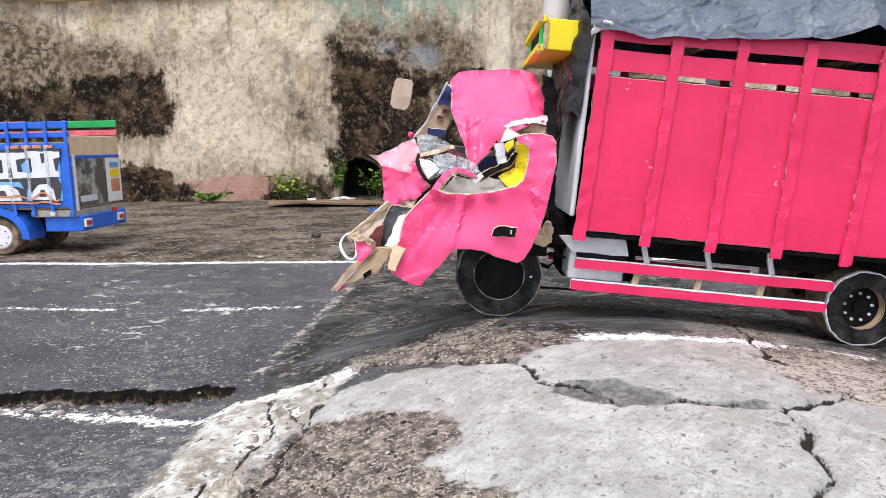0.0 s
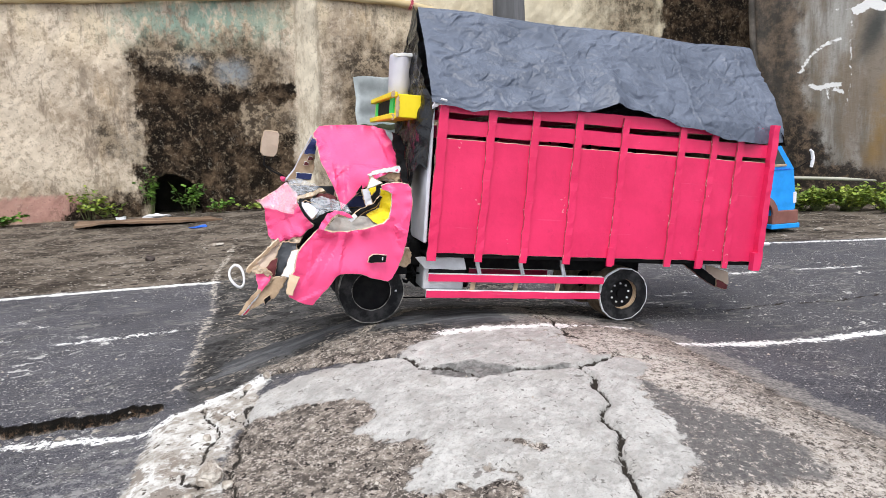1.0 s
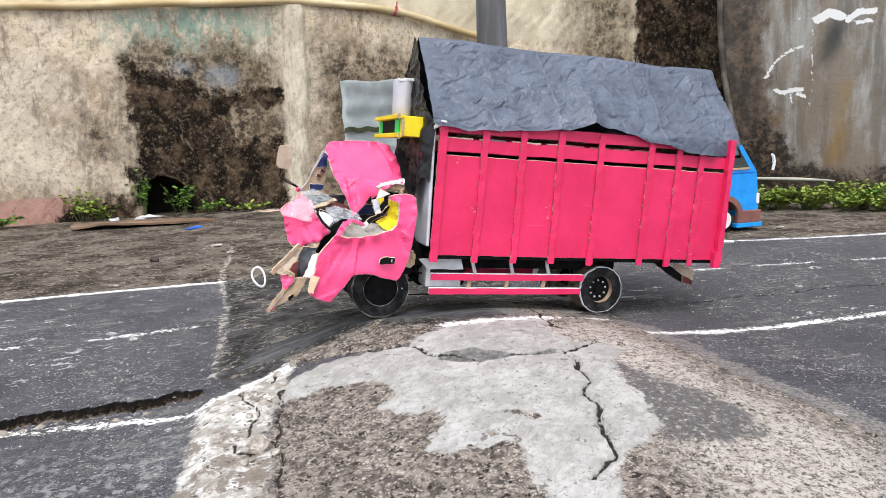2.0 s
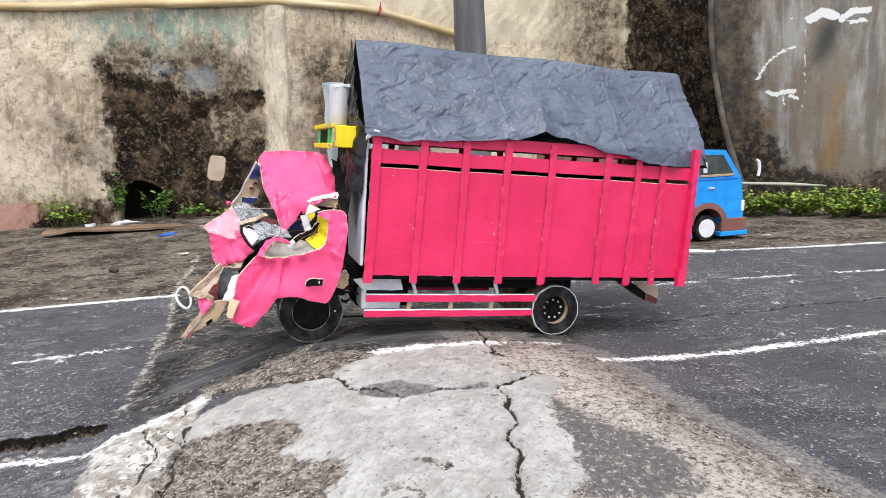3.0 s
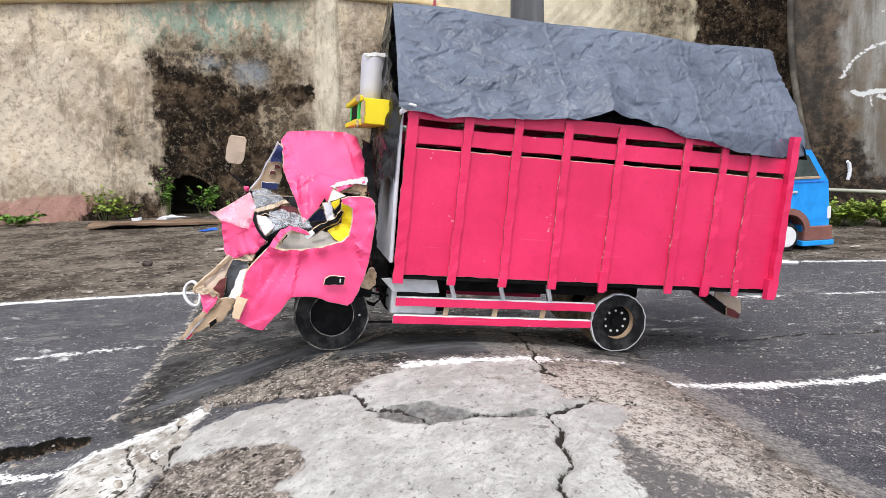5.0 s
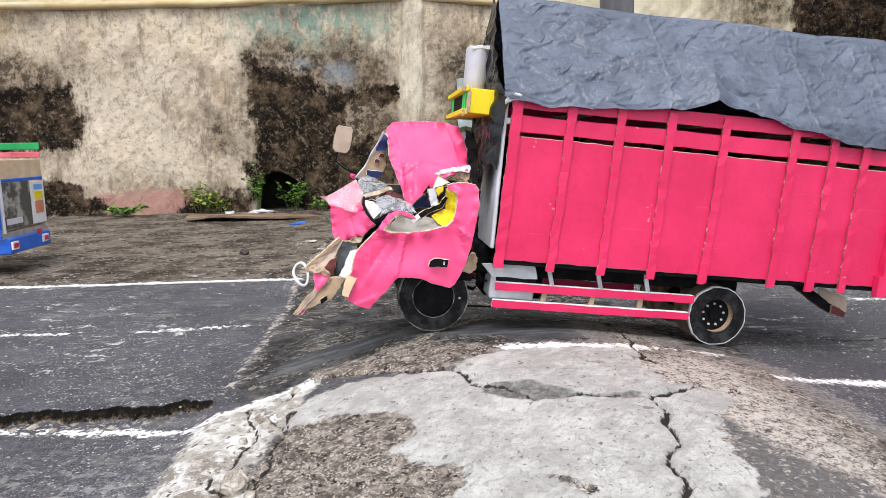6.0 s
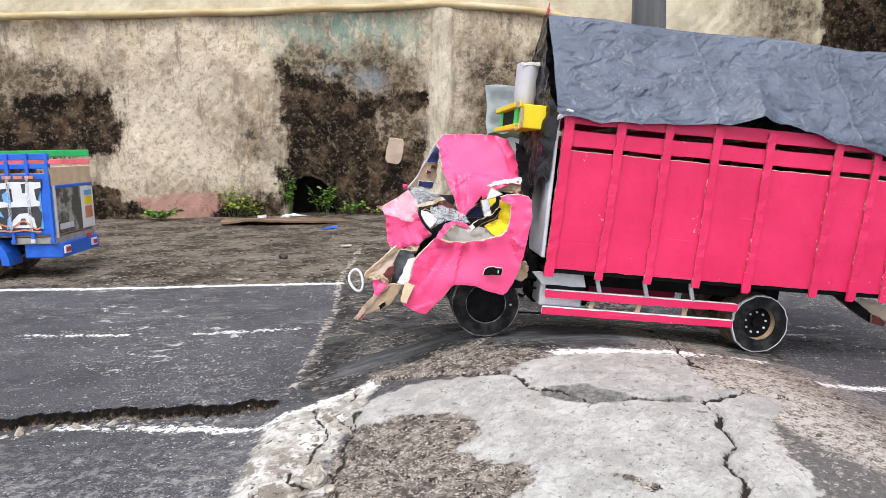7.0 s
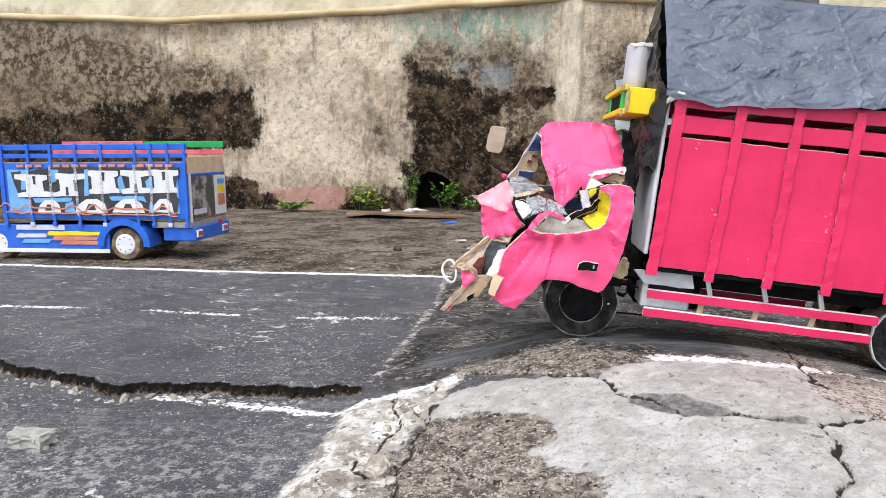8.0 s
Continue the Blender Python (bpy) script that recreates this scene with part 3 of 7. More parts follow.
def facets(seed, size, slope):
    """A function of (x, z) made of flat facets that meet in sharp creases."""
    rnd = random.Random(seed * 7 + 1)
    sets = []
    for _ in range(3):
        sets.append([(rnd.uniform(-slope, slope), rnd.uniform(-slope, slope), rnd.uniform(-1, 1) * size, rnd.uniform(-1, 1) * size) for _ in range(7)])

    def height(x, z):
        h = 0.0
        for i, planes in enumerate(sets):
            top = max(a * (x + 0.14 - px) + b * (z - 0.05 - pz) for a, b, px, pz in planes)
            h += top * (1 if i != 1 else -1)
        return h

    return height


def inside(x, z, outline):
    hit = False
    for (x0, z0), (x1, z1) in zip(outline, outline[1:] + outline[:1]):
        if (z0 > z) != (z1 > z) and x < (x1 - x0) * (z - z0) / (z1 - z0) + x0:
            hit = not hit
    return hit


def sheet_bm(outline, thick=0.0028, fold=0.003, fold_scale=18, step=0.006, seed=0, ragged=0.0008, crease=0.0, wrinkles=0, creases=()):
    """A creased card cut to an outline of (x, z, y) corners; y is spread between them. Face slots: 0 front, 1 back, 2 cut edge."""
    rnd = random.Random(seed)
    rim = []
    for a, b in zip(outline, outline[1:] + outline[:1]):
        n = max(1, int(math.hypot(b[0] - a[0], b[1] - a[1]) / step))
        for i in range(n):
            j = ragged if i else ragged * 0.3
            rim.append((a[0] + (b[0] - a[0]) * i / n + rnd.uniform(-j, j), a[1] + (b[1] - a[1]) * i / n + rnd.uniform(-j, j)))
    xs, zs = [p[0] for p in rim], [p[1] for p in rim]
    pts = [Vector(p) for p in rim]
    nx, nz = int((max(xs) - min(xs)) / step), int((max(zs) - min(zs)) / step)
    for i in range(nx + 1):
        for j in range(nz + 1):
            q = (min(xs) + (i + rnd.uniform(0.2, 0.8)) * step, min(zs) + (j + rnd.uniform(0.2, 0.8)) * step)
            if inside(*q, rim) and min((q[0] - r[0]) ** 2 + (q[1] - r[1]) ** 2 for r in rim) > (0.5 * step) ** 2:
                pts.append(Vector(q))
    edges = [(i, (i + 1) % len(rim)) for i in range(len(rim))]
    co, _, faces, *_ = delaunay_2d_cdt(pts, edges, [], 1, 1e-7)

    def depth(x, z):
        total = weight = 0
        for a in outline:
            k = 1 / (((a[0] - x) ** 2 + (a[1] - z) ** 2) ** 1.25 + 1e-8)
            total, weight = total + k * a[2], weight + k
        return total / weight

    bm = bmesh.new()
    front = []
    bend = facets(seed, 0.10, crease)
    mid = sum(bend(c.x, c.y) for c in co) / len(co)
    lines = []
    for _ in range(wrinkles):
        cx, cz = rnd.choice(pts)[:]
        turn = rnd.gauss(1.35, 0.6)
        lines.append((cx, cz, math.cos(turn), math.sin(turn), rnd.uniform(0.018, 0.050), rnd.uniform(0.005, 0.010), rnd.choice((-1, 1)) * rnd.uniform(0.0012, 0.0034)))
    for (x0, z0), (x1, z1), wide, high in creases:
        run = math.hypot(x1 - x0, z1 - z0)
        lines.append(((x0 + x1) / 2, (z0 + z1) / 2, (x1 - x0) / run, (z1 - z0) / run, run * 0.62, wide, high))
    for c in co:
        y = depth(c.x, c.y) + (bend(c.x, c.y) - mid if crease else 0)
        for cx, cz, dx, dz, size, wide, high in lines:
            a, b = (c.x - cx) * dx + (c.y - cz) * dz, (c.y - cz) * dx - (c.x - cx) * dz
            lim = wide * (0.45 if b > 0 else 1.6)
            if abs(b) < lim and abs(a) < size:
                y += high * (1 - abs(b) / lim) * (1 - (a / size) ** 2)
        if fold:
            y += fold * crumple((c.x, y * 0.6, c.y), fold_scale, seed * 3.1)
        front.append(bm.verts.new((c.x, y, c.y)))
    for face in faces:
        bm.faces.new([front[i] for i in face])
    bm.normal_update()
    normals = [v.normal.copy() for v in front]
    flip = -1 if sum(n.y for n in normals) < 0 else 1
    border = [e for e in bm.edges if len(e.link_faces) == 1]
    out = {v: Vector((0, 0, 0)) for v in front}
    for e in border:
        a, b = e.verts
        side = Vector((b.co.z - a.co.z, 0, a.co.x - b.co.x))
        if side.dot((a.co + b.co) / 2 - e.link_faces[0].calc_center_median()) < 0:
            side = -side
        for v in e.verts:
            out[v] += side
    back = [bm.verts.new(v.co + flip * n * thick + (out[v].normalized() * min(0.0011, thick * 0.4) if out[v].length > 1e-9 else out[v])) for v, n in zip(front, normals)]
    index = {v: i for i, v in enumerate(front)}
    for face in faces:
        bm.faces.new([back[i] for i in reversed(face)]).material_index = 1
    for e in border:
        i, j = index[e.verts[0]], index[e.verts[1]]
        bm.faces.new((front[i], front[j], back[j], back[i])).material_index = 2
    return bm


def rock_bm(size, seed, squash=(1, 1, 0.7), bm=None, at=(0, 0, 0), cuts=2, blocky=False):
    """An angular broken stone: the hull of a few scattered points, chipped by noise."""
    bm = bm or bmesh.new()
    rnd = random.Random(seed)
    pts = []
    for sx, sy, sz in itertools.product((-1, 1), (-1, 1), (-1, 1)) if blocky else ():
        pts.append(bm.verts.new(Vector((sx * rnd.uniform(0.40, 1.0) * squash[0], sy * rnd.uniform(0.40, 1.0) * squash[1], sz * rnd.uniform(0.55, 1.0) * squash[2])) * size))
    for _ in range(5 if blocky else (8, 12, 18, 26)[cuts]):
        d = Vector((rnd.gauss(0, 1), rnd.gauss(0, 1), rnd.gauss(0, 1))).normalized()
        big = max(abs(d.x), abs(d.y), abs(d.z))
        r = (0.45 + 0.55 / big * 0.75) * rnd.uniform(0.82, 1.08)
        pts.append(bm.verts.new(Vector((d.x * squash[0], d.y * squash[1], d.z * squash[2])) * r * size + Vector(at)))
    bmesh.ops.convex_hull(bm, input=pts)
    spare = [v for v in pts if v.is_valid and not v.link_faces]
    bmesh.ops.delete(bm, geom=spare, context="VERTS")
    if size >= 0.009:
        bmesh.ops.subdivide_edges(bm, edges=bm.edges[:], cuts=4 if cuts > 1 else 2, use_grid_fill=True)
        for v in bm.verts:
            q = v.co / size
            k = noise.noise(q * 1.7 + Vector((seed, 0, 3))) * 0.20 + abs(noise.noise(q * 3.7 + Vector((1, seed, 0)))) * 0.26 + noise.noise(q * 8) * 0.09
            v.co -= v.co.normalized() * k * size
    return bm


# ---- the ground ----
def gap_to_line(x, y, line):
    best = np.full(x.shape, 1e9)
    for (x0, y0), (x1, y1) in zip(line, line[1:]):
        dx, dy = x1 - x0, y1 - y0
        t = np.clip(((x - x0) * dx + (y - y0) * dy) / (dx * dx + dy * dy), 0, 1)
        best = np.minimum(best, np.hypot(x - x0 - t * dx, y - y0 - t * dy))
    return best


def depth_in(x, y, outline):
    """Distance to an outline in the plan, positive inside it."""
    ring = outline + outline[:1]
    hit = np.zeros(x.shape, bool)
    for (x0, y0), (x1, y1) in zip(ring, ring[1:]):
        if y0 != y1:
            hit ^= ((y0 > y) != (y1 > y)) & (x < (x1 - x0) * (y - y0) / (y1 - y0) + x0)
    d = gap_to_line(x, y, ring)
    return np.where(hit, d, -d)


def ease(a):
    a = np.clip(a, 0, 1)
    return a * a * (3 - 2 * a)


SLAB_EDGE = [(-6.0, 1.25), (-1.6, 0.97), (-1.15, 0.885), (-0.913, 0.846), (-0.831, 0.812), (-0.738, 0.79), (-0.643, 0.752), (-0.563, 0.768),
             (-0.474, 0.771), (-0.382, 0.765), (-0.294, 0.762), (-0.246, 0.745)]
DROP = 0.011


def hump_height(x, y):
    a, b = (x - 0.1815) + 0.2026 * (y - 0.7352), y - 0.7352
    a = np.where(a < 0, a / 0.3266, a / 0.383)
    b = np.where(b < 0, b / 0.5854, b / 0.4038)
    h = 0.0769 * np.exp(-((a * a + b * b) ** 1.1123))
    return h + 0.007 * np.exp(-(((x - 0.05) / 0.07) ** 2 + ((y - 0.85) / 0.07) ** 2))


def waves(x, y, scale, seed):
    """Smooth random relief from a few crossing waves."""
    rnd = np.random.RandomState(seed)
    out = np.zeros(x.shape)
    for i in range(10):
        k = scale * 2 ** (i / 3.0)
        a = rnd.uniform(0, math.pi)
        out += np.sin(k * (x * math.cos(a) + y * math.sin(a)) + rnd.uniform(0, 6.3)) * (scale / k) ** 0.8
    return out / 3


CEMENT = [(-0.141, 0.653), (-0.12, 0.69), (-0.074, 0.708), (-0.019, 0.699), (0.034, 0.682), (0.07, 0.674), (0.097, 0.705), (0.159, 0.722), (0.243, 0.724),
          (0.34, 0.724), (0.313, 0.632), (0.327, 0.58), (0.377, 0.56), (0.38, 0.523), (0.341, 0.489), (0.315, 0.429), (0.319, 0.385), (0.304, 0.335),
          (0.295, 0.297), (0.262, 0.282), (0.199, 0.249), (0.15, 0.15), (-0.15, 0.15), (-0.17, 0.5)]
BARE = [(-0.19, 0.60), (-0.12, 0.614), (-0.065, 0.618), (-0.012, 0.588), (0.012, 0.558), (0.007, 0.52), (-0.02, 0.505), (0.019, 0.463), (0.055, 0.442),
        (0.052, 0.409), (0.03, 0.40), (0.018, 0.372), (0.041, 0.352), (0.094, 0.342), (0.125, 0.34), (0.111, 0.289), (0.10, 0.1), (-0.2, 0.1), (-0.2, 0.5)]
STRIP = [(0.068, 0.782), (0.025, 0.811), (-0.02, 0.806), (-0.079, 0.797), (-0.125, 0.79), (-0.110, 0.757), (-0.06, 0.735), (0.07, 0.67), (0.10, 0.70),
         (0.165, 0.733), (0.112, 0.762)]
FLANK = [(0.34, 0.92), (0.41, 0.87), (0.40, 0.765), (0.46, 0.75), (0.515, 0.69), (0.505, 0.6), (0.51, 0.53), (0.512, 0.4), (0.535, 0.32), (0.555, 0.2),
         (0.54, 0.05), (0.46, -0.10), (0.30, -0.20), (0.05, -0.22), (-0.12, -0.10), (-0.19, 0.1), (-0.165, 0.5), (-0.14, 0.65), (0.07, 0.66), (0.2, 0.70), (0.335, 0.73), (0.325, 0.82)]
BAND = [(-0.107, 0.760), (-0.135, 0.752), (-0.175, 0.727), (-0.215, 0.707), (-0.262, 0.688), (-0.268, 0.6), (-0.272, 0.5), (-0.285, 0.42), (-0.31, 0.1),
        (-0.29, -0.08), (-0.20, -0.16), (-0.17, 0.1), (-0.165, 0.442), (-0.168, 0.54), (-0.146, 0.61), (-0.125, 0.685)]
HUMP = [(-0.235, 1.72), (-0.225, 1.35), (-0.225, 1.05), (-0.235, 0.90), (-0.235, 0.80), (-0.21, 0.72), (-0.1, 0.74), (0.07, 0.68), (0.34, 0.72), (0.42, 0.75),
        (0.50, 0.72), (0.56, 0.80), (0.55, 0.95), (0.50, 1.2), (0.45, 1.72)]
HOLLOW = [(0.096, 0.607), (0.131, 0.604), (0.155, 0.602), (0.178, 0.580), (0.200, 0.557), (0.225, 0.550), (0.246, 0.550), (0.276, 0.549), (0.269, 0.533), (0.249, 0.535), (0.226, 0.540), (0.197, 0.546), (0.173, 0.543), (0.150, 0.545),
          (0.123, 0.560), (0.096, 0.586)]
TAR = [(0.340, 0.496), (0.376, 0.419), (0.414, 0.369), (0.431, 0.303), (0.403, 0.251), (0.345, 0.249), (0.287, 0.275), (0.283, 0.321), (0.293, 0.384), (0.324, 0.428)]
SEAM = [(-0.075, 0.752), (-0.038, 0.777), (0.002, 0.787), (0.033, 0.803), (0.065, 0.831), (0.095, 0.869), (0.124, 0.923), (0.156, 0.975)]
SEAM_HALF = 0.009
SKIN = [(-0.20, 0.80), (-0.12, 0.815), (0.0, 0.84), (0.10, 0.80), (0.20, 0.765), (0.34, 0.77), (0.36, 0.90), (0.20, 0.92), (0.05, 0.93), (-0.08, 0.92), (-0.18, 0.88)]
ISLANDS = [([(0.128, 0.404), (0.140, 0.398), (0.148, 0.384), (0.160, 0.372)], 0.0035), ([(0.098, 0.362), (0.110, 0.356), (0.121, 0.346)], 0.003), ([(0.062, 0.350), (0.070, 0.346)], 0.003), ([(0.246, 0.655), (0.262, 0.652)], 0.003),
           ([(0.305, 0.700), (0.318, 0.688), (0.316, 0.668), (0.300, 0.664)], 0.003), ([(0.152, 0.352), (0.158, 0.350)], 0.002)]
CRACKS = [
    ([(0.47, 0.545), (0.406, 0.565), (0.365, 0.574), (0.314, 0.554), (0.281, 0.53), (0.283, 0.496), (0.269, 0.441), (0.244, 0.401), (0.243, 0.368), (0.224, 0.327),
      (0.217, 0.292), (0.206, 0.268), (0.17, 0.24)], 0.0015, 0.009),
    ([(0.100, 0.604), (0.091, 0.628), (0.069, 0.67)], 0.0008, 0.004),
    ([(0.069, 0.67), (0.036, 0.691), (-0.016, 0.717), (-0.061, 0.739), (-0.097, 0.754), (-0.13, 0.735), (-0.155, 0.70)], 0.0016, 0.009),
    ([(0.386, 0.974), (0.362, 0.84), (0.345, 0.747), (0.331, 0.683), (0.345, 0.66)], 0.0012, 0.004),
    ([(0.55, 1.0), (0.707, 0.975), (0.796, 0.915), (0.932, 0.925), (1.053, 0.903), (1.183, 0.910), (1.319, 0.879), (1.7, 0.90)], 0.0024, 0.005),
    ([(-0.20, 0.70), (-0.185, 0.64), (-0.17, 0.60), (-0.19, 0.54)], 0.0007, 0.0035),
    ([(-0.165, 0.66), (-0.145, 0.60), (-0.13, 0.56)], 0.0005, 0.003),
    ([(0.104, 0.603), (0.126, 0.592), (0.146, 0.572), (0.152, 0.552)], 0.0008, 0.004), ([(0.190, 0.556), (0.215, 0.547), (0.245, 0.546), (0.278, 0.535)], 0.0006, 0.003),
    ([(-0.208, 0.522), (-0.206, 0.502), (-0.190, 0.484)], 0.0010, 0.003),
    ([(-0.135, 0.66), (-0.142, 0.60), (-0.150, 0.54), (-0.152, 0.46), (-0.160, 0.38)], 0.0008, 0.004),
]
PAINT = [
    ([(-8.0, 2.4), (-1.699, 1.790), (-0.909, 1.733), (-0.243, 1.712)], 0.020),
    ([(0.5, 1.69), (1.301, 1.614), (1.658, 1.509), (2.043, 1.413), (4.0, 0.9)], 0.017),
    ([(-1.247, 1.246), (-1.034, 1.238)], 0.012), ([(-0.871, 1.227), (-0.648, 1.211)], 0.012), ([(-0.50, 1.197), (-0.292, 1.197)], 0.013), ([(-1.62, 1.265), (-1.42, 1.255)], 0.012),
    ([(1.227, 1.192), (1.41, 1.159)], 0.012), ([(1.52, 1.135), (1.70, 1.095)], 0.012), ([(0.962, 1.238), (1.111, 1.207)], 0.012), ([(1.85, 1.06), (2.05, 1.01)], 0.012),
    ([(0.520, 0.656), (0.762, 0.684), (0.987, 0.685), (1.193, 0.681), (2.5, 0.60)], 0.0150),
    ([(-0.56, 0.735), (-0.44, 0.722), (-0.35, 0.705), (-0.265, 0.678)], 0.017),
    ([(-0.735, 0.700), (-0.627, 0.684), (-0.51, 0.678)], 0.007), ([(-0.77, 0.725), (-0.60, 0.712)], 0.005),
    ([(-0.262, 0.683), (-0.215, 0.705), (-0.165, 0.727), (-0.118, 0.752)], 0.0155),
    ([(0.158, 0.732), (0.216, 0.731), (0.291, 0.731), (0.351, 0.737)], 0.0185), ([(0.375, 0.741), (0.411, 0.744), (0.488, 0.755)], 0.010),
]


def grid_lines(pieces):
    out = [np.array([pieces[0][0]])]
    for a, b, step in pieces:
        out.append(np.linspace(a, b, max(2, int(round((b - a) / step)) + 1))[1:])
    return np.concatenate(out)


def build_ground():
    gx = grid_lines([(-60, -8, 4), (-8, -2.4, 0.2), (-2.4, -0.95, 0.016), (-0.95, 0.62, 0.0032), (0.62, 1.4, 0.0055), (1.4, 2.8, 0.03), (2.8, 8, 0.25), (8, 60, 4)])
    gy = grid_lines([(-60, -4, 4), (-4, 0.2, 0.12), (0.2, 0.86, 0.0032), (0.86, 1.0, 0.004), (1.0, 1.8, 0.012), (1.8, 4.4, 0.04), (4.4, 60, 4)])
    x, y = [a.ravel() for a in np.meshgrid(gx, gy)]
    edge = np.interp(x, [p[0] for p in SLAB_EDGE], [p[1] for p in SLAB_EDGE])
    edge = edge + 0.004 * np.sin(x * 60) + 0.003 * np.sin(x * 143 + 1) + 0.002 * np.sin(x * 331)
    below = edge - y
    left = ease((-0.235 - x) / 0.05)
    z = hump_height(x, y) - DROP * ease(below / 0.006) * left * ease((0.9 - below) / 0.9)
    gap = ease(below / 0.004) * ease((0.013 - below) / 0.007) * left
    z = z - 0.007 * gap * (0.8 + 0.3 * np.sin(x * 47) * np.sin(x * 19 + 2))
    z = z + 0.0045 * np.clip(1 - np.abs(below + 0.015) / 0.03, 0, 1) * left
    cement = np.minimum.reduce([depth_in(x, y, CEMENT), -depth_in(x, y, BARE)] + [0.012 + gap_to_line(x, y, line) * 1.6 - half * 5 for line, half in ISLANDS])
    agg = np.maximum(depth_in(x, y, STRIP), depth_in(x, y, FLANK))
    band = depth_in(x, y, BAND)
    hollow = depth_in(x, y, HOLLOW)
    joint = 0.007 + 0.005 * waves(x, y, 20, 16) - gap_to_line(x + 0.006 * waves(x, y, 22, 17), y, [(-0.213, 2.42), (-0.245, 1.76), (-0.228, 1.34), (-0.232, 1.02), (-0.24, 0.89), (-0.238, 0.80)])
    crack = np.full(x.shape, 1.0)
    for line, half, deep in CRACKS:
        d = gap_to_line(x + 0.0065 * waves(x, y, 80, 3), y + 0.0065 * waves(x, y, 80, 4), line)
        crack = np.minimum(crack, d - half)
        z = z - deep * np.exp(-((d / (half + 0.0016)) ** 2))
    z = z + 0.0016 * ease(cement / 0.012) - 0.004 * ease(hollow / 0.010)
    z = z + ease(band / 0.02) * (0.0026 * np.abs(waves(x, y, 90, 8)) ** 0.6 + 0.002 * waves(x, y, 25, 9))
    z = z + ease(agg / 0.02) * 0.0009 * waves(x, y, 150, 11) + 0.0012 * waves(x, y, 14, 12) * ease((3 - np.abs(x)) / 1)
    z = z + 0.0035 * ease(joint / 0.022) * np.abs(waves(x, y, 70, 15))
    paint = np.full(x.shape, -1.0)
    for line, half in PAINT:
        paint = np.maximum(paint, half - gap_to_line(x, y, line))
    verge = np.where(x < 0.2, y - np.interp(x, [-8, -1.7, -0.24, 0.2], [2.4, 1.80, 1.72, 1.72]), y - np.interp(x, [0.2, 1.3, 2.04, 4.0], [1.72, 1.63, 1.43, 0.92]))
    chipped = 0.84 + 0.20 * np.sin(x * 37) * np.sin(x * 17 + 1) + 0.08 * np.sin(x * 171)
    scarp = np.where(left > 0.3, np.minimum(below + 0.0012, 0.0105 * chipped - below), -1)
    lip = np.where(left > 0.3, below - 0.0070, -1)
    nx, ny = len(gx), len(gy)
    me = bpy.data.meshes.new("ground")
    me.vertices.add(nx * ny)
    me.vertices.foreach_set("co", np.stack([x, y, z], 1).ravel().astype(np.float32))
    i = (np.arange(ny - 1)[:, None] * nx + np.arange(nx - 1)[None]).ravel()
    quads = np.stack([i, i + 1, i + 1 + nx, i + nx], 1).astype(np.int32)
    me.loops.add(quads.size)
    me.loops.foreach_set("vertex_index", quads.ravel())
    me.polygons.add(len(quads))
    me.polygons.foreach_set("loop_start", np.arange(0, quads.size, 4, dtype=np.int32))
    me.polygons.foreach_set("use_smooth", np.ones(len(quads), bool))
    me.update()
    for name, values in (("cement", cement), ("agg", agg), ("rubble", band), ("patch", hollow), ("crack", crack), ("paint", paint), ("verge", verge),
                         ("scarp", scarp), ("lip", lip), ("tar", depth_in(x, y, TAR)), ("seam", SEAM_HALF - gap_to_line(x, y, SEAM)), ("skin", depth_in(x, y, SKIN)), ("front", 0.72 - y), ("joint", joint), ("east", x - 0.50), ("pale", np.minimum(depth_in(x, y, FLANK), np.minimum(x - 0.22, 0.2))), ("hump", depth_in(x, y, HUMP))):
        me.attributes.new(name, "FLOAT", "POINT").data.foreach_set("value", np.clip(values, -1, 1).astype(np.float32))
    me.materials.append(M_GROUND)
    return tagged(new("ground", me), "cracked grey asphalt road with a bulging patched concrete hump", "road", kind="structure")


build_ground()


def ground_z(x, y):
    a, b = np.array([x]), np.array([y])
    z = float(hump_height(a, b)[0])
    edge = float(np.interp(x, [p[0] for p in SLAB_EDGE], [p[1] for p in SLAB_EDGE]))
    return z - (DROP if x < -0.26 and y < edge - 0.02 else 0)


# ---- the wall behind the road ----
WALL_Y = 3.9
HOLE = [(-0.715, -0.1), (-0.70, 0.17), (-0.62, 0.235), (-0.54, 0.235), (-0.455, 0.16), (-0.435, 0.06), (-0.43, -0.1)]


